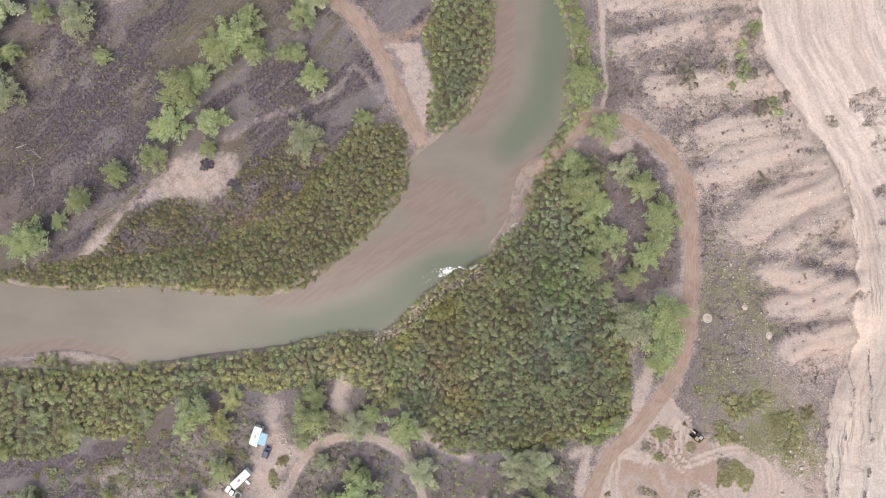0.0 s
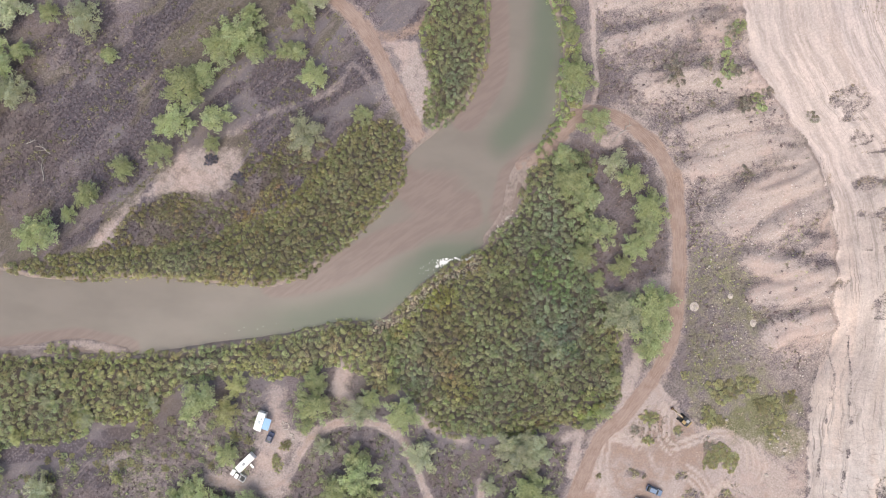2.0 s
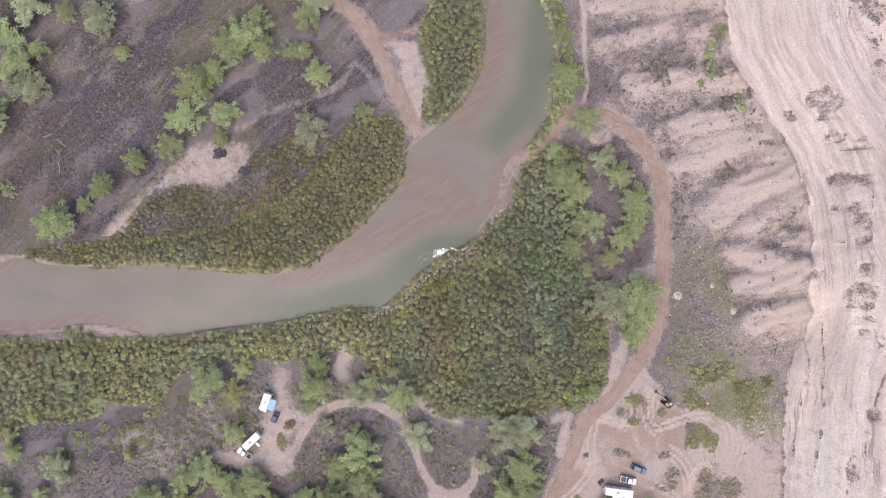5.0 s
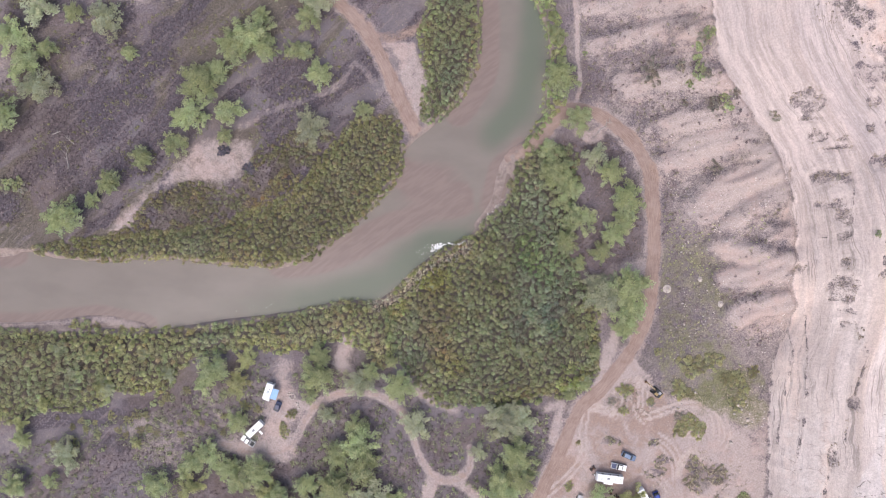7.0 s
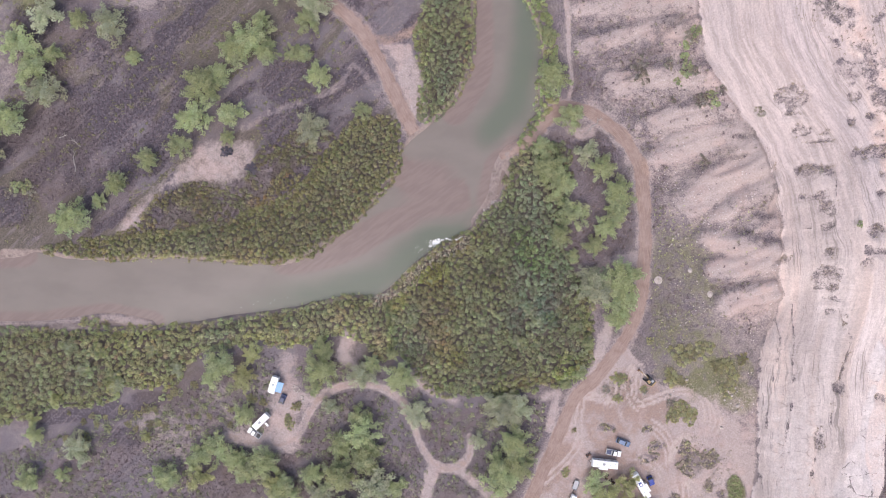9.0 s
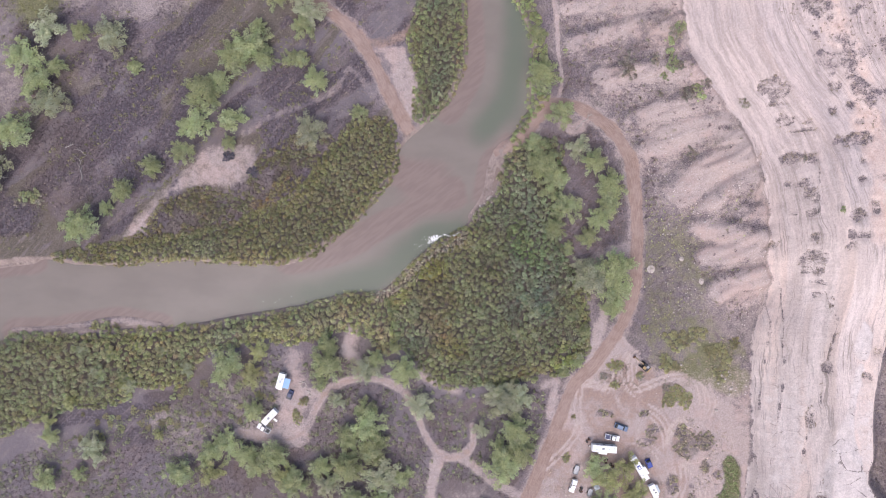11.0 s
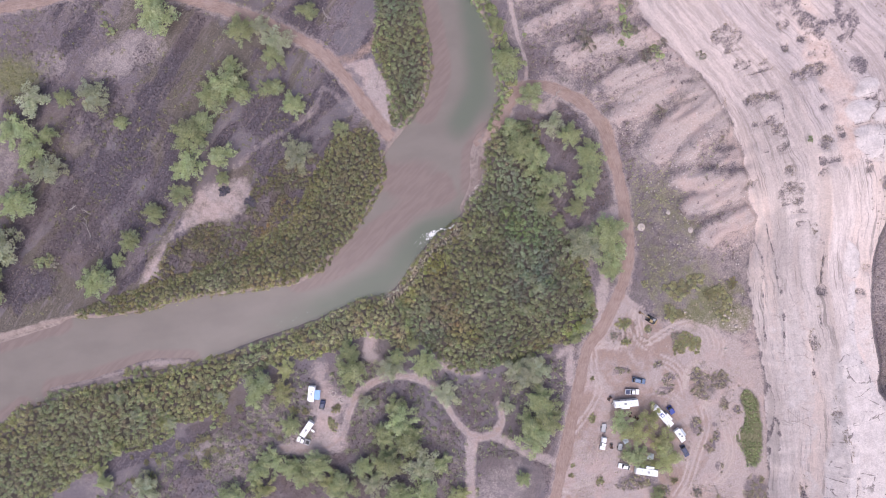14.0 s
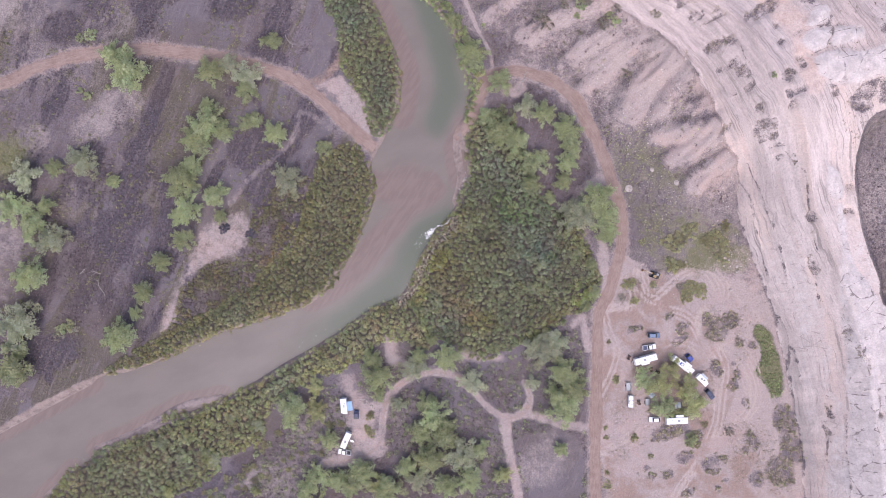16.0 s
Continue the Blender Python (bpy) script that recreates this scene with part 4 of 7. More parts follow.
def water_material():
    """Silty water: green where it is deep, pinkish brown over the shallows, with a mirror of the sky."""
    m, n, l, s = material("silty_water")
    z = n.new("ShaderNodeSeparateColor")
    l.new(read(n, "depth").outputs["Color"], z.inputs[0])
    pos = place(n, l)
    swirl = noise_node(n, l, place(n, l, (0.06, 0.12, 0.1), 0.35), 1.0, 5, 0.55)
    c = mix_node(n, l, span(n, l, swirl, 0.3, 0.7), (0.190, 0.166, 0.144), (0.216, 0.188, 0.164))
    f = sums(n, l, "ADD", z.outputs[0], sums(n, l, "MULTIPLY", sums(n, l, "SUBTRACT", swirl, 0.5), 0.5))
    c = mix_node(n, l, span(n, l, f, 0.12, 1.0), c, (0.133, 0.147, 0.112))
    g = sums(n, l, "ADD", z.outputs[1], sums(n, l, "MULTIPLY", sums(n, l, "SUBTRACT", swirl, 0.5), 0.7))
    ripple = noise_node(n, l, place(n, l, (0.16, 0.9, 0.5), 0, place(n, l, (1, 1, 1), -0.6)), 1.0, 5, 0.6)
    silt = mix_node(n, l, span(n, l, ripple, 0.38, 0.62), (0.200, 0.156, 0.138), (0.224, 0.175, 0.155))
    g = sums(n, l, "ADD", g, sums(n, l, "MULTIPLY", sums(n, l, "SUBTRACT", ripple, 0.5), 0.25))
    c = mix_node(n, l, span(n, l, g, 0.3, 0.7), c, silt)
    l.new(c, s.inputs["Base Color"])
    s.inputs["Roughness"].default_value = 0.12
    s.inputs["IOR"].default_value = 1.33
    bump(n, l, s, noise_node(n, l, pos, 1.6, 3, 0.5), 0.05, 0.1)
    return m


def leaf_material(name, dark, light, rough=0.6):
    m, n, l, s = material(name)
    t = read(n, "tint").outputs["Color"]
    who = n.new("ShaderNodeObjectInfo").outputs["Random"]
    isle = n.new("ShaderNodeNewGeometry").outputs["Random Per Island"]
    c = mix_node(n, l, isle, dark, light)
    c = mix_node(n, l, 1.0, c, t, "MULTIPLY")
    hsv = n.new("ShaderNodeHueSaturation")
    l.new(span(n, l, who, 0, 1, 0.49, 0.51), hsv.inputs["Hue"])
    l.new(span(n, l, who, 0, 1, 0.85, 1.15), hsv.inputs["Value"])
    l.new(c, hsv.inputs["Color"])
    l.new(hsv.outputs[0], s.inputs["Base Color"])
    s.inputs["Roughness"].default_value = rough
    s.inputs["Specular IOR Level"].default_value = 0.25
    tr = n.new("ShaderNodeBsdfTranslucent")
    l.new(hsv.outputs[0], tr.inputs[0])
    mix = n.new("ShaderNodeMixShader")
    mix.inputs[0].default_value = 0.42
    l.new(s.outputs[0], mix.inputs[1])
    l.new(tr.outputs[0], mix.inputs[2])
    l.new(mix.outputs[0], n["Material Output"].inputs[0])
    return m


def plain(name, colour, rough=0.5, metal=0.0, grain=0.12, scale=6.0):
    m, n, l, s = material(name)
    f = noise_node(n, l, place(n, l), scale, 4, 0.6)
    dim = tuple(c * (1 - 2 * grain) for c in colour)
    l.new(mix_node(n, l, span(n, l, f, 0.35, 0.65), dim, colour), s.inputs["Base Color"])
    s.inputs["Roughness"].default_value = rough
    s.inputs["Metallic"].default_value = metal
    return m


GROUND, ROAD, WATER = ground_material(), road_material(), water_material()
LEAF = leaf_material("cottonwood_leaf", (0.30, 0.34, 0.178), (0.42, 0.462, 0.265))
LEAF_SILVER = leaf_material("silvery_leaf", (0.345, 0.37, 0.24), (0.48, 0.505, 0.355))
LEAF_YELLOW = leaf_material("yellowing_leaf", (0.35, 0.37, 0.18), (0.47, 0.49, 0.255))
LEAF_THICKET = leaf_material("thicket_leaf", (0.325, 0.35, 0.205), (0.40, 0.43, 0.262))
LEAF_THICKET_PALE = leaf_material("bank_willow_leaf", (0.355, 0.39, 0.225), (0.44, 0.475, 0.285))
LEAF_OLIVE = leaf_material("olive_leaf", (0.25, 0.242, 0.128), (0.37, 0.355, 0.20))
LEAF_REED = leaf_material("bleached_stems", (0.34, 0.30, 0.26), (0.55, 0.50, 0.45), 0.9)
LEAF_DRY = leaf_material("dry_brush", (0.10, 0.083, 0.090), (0.29, 0.243, 0.248), 0.9)
LEAF_DARK = leaf_material("dark_twigs", (0.11, 0.10, 0.12), (0.20, 0.185, 0.21), 0.9)
LEAF_SAGE = leaf_material("sage_leaf", (0.24, 0.22, 0.18), (0.40, 0.375, 0.305))
BARK = plain("bark", (0.20, 0.165, 0.14), 0.95, 0, 0.25, 3)
DEADWOOD = plain("bleached_wood", (0.42, 0.38, 0.35), 0.9, 0, 0.2, 3)
WHITE = plain("white_paint", (0.80, 0.80, 0.80), 0.35, 0, 0.04, 1.5)
GREY = plain("grey_metal", (0.35, 0.36, 0.38), 0.45, 0.3)
BLACK = plain("black_plastic", (0.03, 0.03, 0.035), 0.6)
RUBBER = plain("tyre_rubber", (0.025, 0.025, 0.025), 0.9)
GLASS = plain("dark_glass", (0.02, 0.025, 0.03), 0.08, 0, 0.02)
CHROME = plain("wheel_metal", (0.55, 0.55, 0.57), 0.3, 0.9)
BLUE = plain("blue_paint", (0.02, 0.05, 0.32), 0.3)
NAVY = plain("navy_paint", (0.025, 0.04, 0.11), 0.3)
STEEL_BLUE = plain("steel_blue_paint", (0.16, 0.22, 0.33), 0.3, 0.3)
AWNING = plain("blue_awning", (0.33, 0.52, 0.78), 0.8)
TARP = plain("pale_tarp", (0.55, 0.60, 0.63), 0.7)
YELLOW = plain("yellow_paint", (0.38, 0.27, 0.12), 0.6)
RUST = plain("rusty_iron", (0.16, 0.08, 0.05), 0.8)
FOAM = plain("foam", (0.85, 0.85, 0.84), 0.8, 0, 0.05, 3)
STONE = plain("pale_stone", (0.48, 0.42, 0.38), 0.9, 0, 0.15, 4)
CHALK = plain("chalky_stone", (0.62, 0.56, 0.53), 0.9, 0, 0.1, 4)
RED_LAMP = plain("red_lamp", (0.30, 0.02, 0.02), 0.3)

# ---- ground: one sheet out to the horizon ----
def grades(a, b, step):
    inner = np.arange(a, b + step / 2, step)
    grow = np.cumsum(step * 1.22 ** np.arange(1, 36))
    grow = grow[grow < 4200]
    return np.concatenate([a - grow[::-1], inner, b + grow])


def sheet(xs, ys):
    gx, gy = np.meshgrid(xs, ys)
    nx, ny = len(xs), len(ys)
    i = (np.arange(ny - 1)[:, None] * nx + np.arange(nx - 1)[None, :]).ravel()
    return gx.ravel(), gy.ravel(), np.stack([i, i + 1, i + 1 + nx, i + nx], axis=1)


columns = grades(-185, 175, 0.75)
columns = np.unique(np.concatenate([columns[(columns < 74) | (columns > 152)], np.arange(74, 152, 0.42)]))
gx, gy, quads = sheet(columns, grades(-165, 125, 0.8))
gz = height(gx, gy)
ground_mesh = mesh_of("ground", np.stack([gx, gy, gz], 1), quads, GROUND, True)
wob = 3.0 * (fractal(gx, gy, 9, 41, 4) - 0.5)
river_in = depth_in(gx, gy, RIVER)
face_d = face_far(gx, gy)
road_mask = np.zeros(len(gx))
for line, wide, much in ((ROAD_MAIN, 1.7, 1.0), (ROAD_NORTH, 2.0, 0.8), (ROAD_BRANCH, 1.8, 0.6), (TRAIL_CAMP, 0.8, 0.42), (TRAIL_LOOP, 2.4, 0.5), (TRAIL_ROCK, 1.3, 0.35)):
    road_mask = np.maximum(road_mask, much * (1 - smooth(wide * 0.6, wide * 1.9, far_from(gx, gy, line) + 0.5 * wob)))
sand_mask = np.zeros(len(gx))
for line, wide, much in ((TRAIL_SOUTH, 2.0, 0.75), (TRAIL_LINK, 1.7, 0.6), (TRAIL_CAMP, 1.4, 0.7), (PATH_WEST, 1.4, 0.36), (PATH_BANK, 0.8, 0.9), (TRAIL_ROCK, 2.5, 0.8), (ROAD_MAIN, 3.4, 0.55), (ROAD_NORTH, 3.6, 0.5)):
    sand_mask = np.maximum(sand_mask, much * (1 - smooth(wide * 0.6, wide * 1.6, far_from(gx, gy, line) + 0.5 * wob)))
for line in CLEARINGS:
    sand_mask = np.maximum(sand_mask, 0.75 * (1 - smooth(0.5, 4.0, far_from(gx, gy, line) + 1.3 * wob)))
for area, much in ((SAND_WEST, 0.62), (CAMP_EAST, 0.9), (CAMP_WEST, 0.72)):
    sand_mask = np.maximum(sand_mask, much * smooth(-3.0, 3.0, depth_in(gx, gy, area) + 1.6 * wob) * (0.75 + 0.5 * fractal(gx, gy, 11, 63, 4)))
east = smooth(0, 8, gx - np.interp(gy, [-400, -130, -60, 0, 40, 60, 400], [30, 30, 60, 78, 48, 46, 20]) + wob)
badland = east * smooth(-42, -20, gy + 0.3 * (gx - 90)) * (1 - smooth(0, 2, face_d))
steep = smooth(-40, -8, face_d)
ridge = rills(gx, gy)[0]
# rill crests paler and hollows darker: soil pattern, plus relief shading laid into colour
sand_mask = np.maximum(sand_mask, badland * np.clip(0.40 + 0.10 * steep + 0.7 * (fractal(gx, gy, 10, 61, 4) - 0.5) + 0.2 * (ridge - 0.5) * smooth(-34, -14, face_d), 0.05, 1))
sand_mask = np.maximum(sand_mask, smooth(70, 90, gx) * smooth(-30, -90, gy) * 0.8 * (1 - smooth(-1, 1, face_d)))
green_mask = 0.75 * smooth(-3, 5, depth_in(gx, gy, GRASS_EAST) + 3 * wob) * (0.25 + 1.3 * smooth(0.35, 0.65, fractal(gx, gy, 9, 67, 4)))
low_east = smooth(71, 77, gx) * (1 - smooth(94, 110, gx + 3 * wob)) * smooth(-66, -46, gy + 3 * wob) * (1 - smooth(-12, 14, gy + 4 * wob)) * (0.45 + 1.1 * fractal(gx, gy, 9, 64, 3))
spur_mask = bare_spur(gx, gy) * (1 - smooth(-0.5, 1.0, face_d))
low_east = low_east * (1 - spur_mask)
sand_mask = sand_mask * (1 - 0.4 * low_east)
sand_mask = np.maximum(sand_mask, (0.62 + 0.5 * fractal(gx, gy, 7, 68, 4)) * spur_mask)
gully_here = gullies(gx, gy) * (1 - smooth(-1, 1, face_d))
sand_mask = sand_mask * (1 - 0.38 * gully_here)
island_here = islands(gx, gy)
sand_mask = sand_mask * (1 - 0.6 * island_here)
sand_mask = sand_mask * (1 - 0.8 * smooth(-1, 1, depth_in(gx, gy, GREEN_RIBBON) + wob))
green_mask = np.maximum(green_mask, 0.42 * low_east)
green_mask = np.maximum(green_mask, 1.0 * np.exp(-(((gx - -136.4) / 11) ** 2 + ((gy - 81.8) / 10) ** 2) + 0.5 * wob))
green_mask = np.maximum(green_mask, 0.9 * smooth(-1, 1.5, depth_in(gx, gy, GREEN_RIBBON) + wob))
swale_mask = np.zeros(len(gx))
for line in SWALES:
    swale_mask = np.maximum(swale_mask, 1 - smooth(1, 9, far_from(gx, gy, line) + 2 * wob))
straw_mask = 0.19 - 0.3 * swale_mask + 0.25 * smooth(40, 60, gx) + 0.9 * (fractal(gx, gy, 26, 95, 4) - 0.5)
for sx, sy, ra, rb in STRAW_PATCHES:
    straw_mask = straw_mask + 0.38 * (1 - smooth(0.4, 1.2, np.hypot((gx - sx) / ra, (gy - sy) / rb) + 0.15 * wob))
for sx, sy, ra, rb in DARK_PATCHES:
    straw_mask = straw_mask - 0.5 * (1 - smooth(0.4, 1.2, np.hypot((gx - sx) / ra, (gy - sy) / rb) + 0.15 * wob))
rock_mask = smooth(-0.8, 1.2, face_d + 0.6 * wob)
gully_mask = 0.55 * pockets(gx, gy)
straw_mask = straw_mask + 0.1 * pockets(gx, gy)
crack_here = np.zeros(len(gx))
for line in CRACKS:
    crack_here = np.maximum(crack_here, 1 - smooth(0.1, 0.55, far_from(gx, gy, line) + 0.9 * (fractal(gx, gy, 4, 48, 3) - 0.4)))
gully_mask = np.maximum(gully_mask, 0.55 * crack_here)
gully_mask = np.maximum(gully_mask, 0.9 * smooth(-0.3, 0.6, depth_in(gx, gy, ARROYO)))
white_mask = np.zeros(len(gx))
for area in WHITE_ROCK:
    white_mask = np.maximum(white_mask, smooth(-0.8, 0.8, depth_in(gx, gy, area) + 0.8 * wob))
# sunlit southern face: its extra light is painted as paler streaks along the beds
sunlit_south = smooth(-30, -75, gy) * smooth(1, 4, face_d) * smooth(0.36, 0.56, fractal(face_d + 2 * wob, gy * 0.1, 9, 96, 3))
white_mask = np.maximum(white_mask, 0.55 * sunlit_south)
between = smooth(22, 32, face_d) * smooth(-70, -20, gy) * (1 - white_mask) * (1 - smooth(-4, -1, -far_from(gx, gy, WASH_EAST)))
gully_mask = np.maximum(gully_mask, 0.55 * between * smooth(0.46, 0.62, fractal(gx, gy, 7, 90, 4)))
rock_mask = rock_mask * (1 - gully_mask)
red_mask = rock_mask * (0.75 * (1 - smooth(1.0, 6.5, far_from(gx, gy, RED_BED) + wob)) + 0.35 * np.exp(-(((gx - 120) / 3) ** 2 + ((gy + 112) / 3) ** 2)) + 0.35 * np.exp(-(((gx - 109) / 3) ** 2 + ((gy + 152) / 6) ** 2)) + 0.28 * smooth(0.5, 0.7, fractal(face_d * 3, gy * 0.25, 12, 93, 3)))
wet_mask = smooth(-2.6, -0.3, river_in + 0.4 * wob) * (1 - smooth(3.0, 6.0, gz))
bar_top = smooth(0.03, 0.16, gz) * smooth(-0.5, 0.8, river_in)
wet_mask = wet_mask * (1 - 0.6 * bar_top)
sand_mask = np.maximum(sand_mask, 0.85 * bar_top)
sand_mask = np.clip(np.maximum(sand_mask, 0.0) * (1 - 0.7 * wet_mask), 0, 1)
camp_dirt = smooth(-2, 4, depth_in(gx, gy, CAMP_EAST) + wob) * (0.5 + 0.75 * smooth(0.3, 0.7, fractal(gx, gy, 11, 66, 5)))
road_mask = np.maximum(road_mask, (0.16 + 0.34 * smooth(94, 76, gx)) * camp_dirt * (1 - 0.8 * island_here))
road_mask = np.maximum(road_mask, 0.5 * np.exp(-(((gx - 64) / 12) ** 2 + ((gy + 90) / 14) ** 2)))
straw_mask = straw_mask - 0.1 * smooth(-1, 3, depth_in(gx, gy, OLD_FIELD) + wob) - 0.6 * smooth(-3, 2, depth_in(gx, gy, GROVE_FLOOR) + wob)
straw_mask = straw_mask - 0.3 * island_here - 0.1 * gully_here
layer(ground_mesh, "zone_b", np.clip(np.stack([rock_mask, red_mask, wet_mask, white_mask * rock_mask], 1), 0, 1))
mauve_mask = np.maximum(smooth(0.53, 0.63, streaks(gx, gy, 34, 15, 641)) * (1 - smooth(30, 50, gx)), 0.9 * smooth(-2, 2, depth_in(gx, gy, OLD_FIELD) + wob))
olive_mask = smooth(0.52, 0.62, streaks(gx, gy, 40, 12, 651)) * (1 - smooth(30, 50, gx)) * smooth(-40, -20, gy)
dark_here = dark_band(gx, gy)
# dark humus under thickets, with shade of the gaps put into its colour
under = np.zeros(len(gx))
for area in (THICKET_MAIN, THICKET_NORTH, THICKET_SPIT, THICKET_SOUTH):
    under = np.maximum(under, smooth(-0.5, 1.5, depth_in(gx, gy, area)))
straw_mask = straw_mask * (1 - under)
layer(ground_mesh, "zone_c", np.clip(np.stack([dark_here, mauve_mask * (1 - dark_here), np.maximum(olive_mask * (1 - dark_here), under)], 1), 0, 1))
camp_part = np.where((gx > 25) & (gx < 112) & (gy > -166) & (gy < -42))[0]
cx, cy = gx[camp_part], gy[camp_part]
worn = np.zeros(len(cx))
r = np.random.default_rng(77)
for way in WHEEL_TRACKS * 2:
    line = curve(np.array(way) + r.normal(0, 0.35, (len(way), 2)) + r.normal(0, 0.8, 2), 2)
    off = np.abs(far_from(cx, cy, line) - 0.9)
    worn = np.maximum(worn, r.uniform(0.45, 0.95) * (1 - smooth(0.15, 0.55, off)))
worn = worn * smooth(0.3, 0.5, fractal(cx, cy, 9, 78, 3))
road_mask[camp_part] *= 1 - 0.9 * worn
sand_mask[camp_part] = np.maximum(sand_mask[camp_part], worn)
straw_mask[camp_part] *= 1 - worn
worn_mask = np.zeros(len(gx))
worn_mask[camp_part] = worn
layer(ground_mesh, "worn", np.stack([worn_mask, worn_mask, worn_mask], 1))
layer(ground_mesh, "zone_a", np.clip(np.stack([road_mask, sand_mask, green_mask, straw_mask], 1), 0, 1))
layer(ground_mesh, "strike", np.stack([gx - np.interp(gy, FACE_Y, FACE_X) + 0.25 * gz, gy, gz], 1))
tagged(new("ground", ground_mesh), "dry flood plain with brush, sand and pale rock", "ground", kind="structure")

# ---- water ----
wx, wy, wq = sheet(np.arange(-420, 160, 2.0), np.arange(-120, 420, 2.0))
keep = depth_in(wx, wy, RIVER) > -3.5
keep = keep[wq].all(1)
used = np.unique(wq[keep])
index = np.zeros(len(wx), np.int64)
index[used] = np.arange(len(used))
wx, wy, wq = wx[used], wy[used], index[wq[keep]]
deep = np.zeros(len(wx))
for line in DEEP:
    deep = np.maximum(deep, 1 - smooth(0.0, 11.5, far_from(wx, wy, line) + 5 * (fractal(wx, wy, 12, 15, 3) - 0.5)))
deep *= 1 - 0.75 * (1 - smooth(-80, -25, wx)) * (wy < 10)
shoal = np.zeros(len(wx))
for line in BARS:
    shoal = np.maximum(shoal, 1 - smooth(1.5, 8.0, far_from(wx, wy, line)))
shoal = np.maximum(shoal, 0.8 * np.exp(-(((wx + 2) / 14) ** 2 + ((wy - 14) / 12) ** 2)))
water_mesh = mesh_of("river", np.stack([wx, wy, np.zeros(len(wx))], 1), wq, WATER, True)
layer(water_mesh, "depth", np.stack([deep * (1 - 0.6 * shoal), shoal * (1 - 0.8 * deep), 0 * deep], 1))
tagged(new("water", water_mesh), "shallow silty river, green in its deeper channel", "river", kind="structure")


# ---- roads: draped over the ground ----
def track(name, line, wide, label, lift=0.06):
    ahead = np.gradient(line, axis=0)
    ahead /= np.linalg.norm(ahead, axis=1)[:, None] + 1e-9
    side = np.stack([-ahead[:, 1], ahead[:, 0]], 1)
    along = np.concatenate([[0], np.cumsum(np.linalg.norm(np.diff(line, axis=0), axis=1))])
    cols = np.linspace(-1, 1, 9)
    verts, uvs = [], []
    for c in cols:
        w = wide * (1 + 0.28 * (value_noise(along, along * 0 + 3 * np.sign(c), 5, 7) - 0.5)) if abs(c) > 0.8 else wide
        p = line + side * (c * np.reshape(w, (-1, 1)) / 2)
        z = height(p[:, 0], p[:, 1]) + lift - 0.07 * math.exp(-((abs(c) - 0.42) / 0.15) ** 2)
        z = z - (lift + 0.05 if abs(c) == 1 else 0)
        verts.append(np.column_stack([p, z]))
        uvs.append(np.stack([np.full(len(line), c), along], 1))
    n = len(line)
    v = np.stack(verts, 1).reshape(-1, 3)
    u = np.stack(uvs, 1).reshape(-1, 2)
    i = (np.arange(n - 1)[:, None] * 9 + np.arange(8)[None, :]).ravel()
    f = np.stack([i, i + 9, i + 10, i + 1], 1)[:, ::-1]
    me = mesh_of(name, v, f, ROAD, True)
    me.uv_layers.new(name="UVMap").data.foreach_set("uv", u[f.ravel()].astype(np.float32).ravel())
    tagged(new(name, me), label, "dirt road", kind="structure")


track("road_main", ROAD_MAIN, 4.2, "reddish graded dirt road with wheel ruts")
track("road_north", ROAD_NORTH, 4.0, "rutted dirt road running down to the ford")

rng = np.random.default_rng(7)


# ---- trees ----
def crown_arrays(rng, clumps, leaves, tall, size=0.09):
    """A tree's crown of unit radius: limbs reaching out unevenly, each carrying sprays of leaves with gaps between."""
    v, f, tints, ends = [], [], [], []
    count = 0
    arms = max(6, clumps // 3)
    squeeze, turn = rng.uniform(0.75, 1.0), rng.uniform(0, 6.28)
    for k in range(arms):
        a = 2.4 * k + rng.uniform(-0.5, 0.5)
        inner = k < arms * 0.3
        far = rng.uniform(0.2, 0.5) if inner else rng.uniform(0.62, 1.04)
        far *= 1 - (1 - squeeze) * abs(math.cos(a - turn))
        way = np.array([math.cos(a), math.sin(a), 0])
        top = tall * (rng.uniform(0.9, 1.04) if inner else rng.uniform(0.55, 0.88))
        limb_shade = rng.uniform(0.88, 1.12)
        for u in (0.45, 0.75, 1.0)[inner:]:
            c = way * far * u + np.array([0, 0, top + tall * 0.16 * (1 - u)]) + rng.normal(0, 0.085, 3)
            if u == 1.0:
                ends.append(c)
            n = int(leaves * rng.uniform(0.75, 1.25))
            d = rng.normal(0, 1, (n, 3))
            d /= np.linalg.norm(d, axis=1)[:, None]
            d *= rng.uniform(0.1, 1.0, (n, 1)) ** 0.6
            d[:, 2] = np.where(d[:, 2] < -0.2, -d[:, 2], d[:, 2])
            side = np.array([-way[1], way[0], 0])
            pts = c + way * d[:, :1] * rng.uniform(0.2, 0.38) + side * d[:, 1:2] * rng.uniform(0.15, 0.3) + np.array([0, 0, 1]) * d[:, 2:] * 0.2
            vv, ff = leaf_cards(pts, d * 0.8 + way * 0.2 + np.array([0, 0, 0.9]), rng.uniform(0.65, 1.4, n) * size, rng, 1.4)
            v.append(vv)
            f.append(ff + count)
            count += len(vv)
            shade = limb_shade * rng.uniform(0.88, 1.12) * np.array([rng.uniform(0.95, 1.06), 1.0, rng.uniform(0.92, 1.08)])
            tints.append(np.tile(shade, (len(vv), 1)))
    return np.vstack(v), np.vstack(f), np.vstack(tints), ends


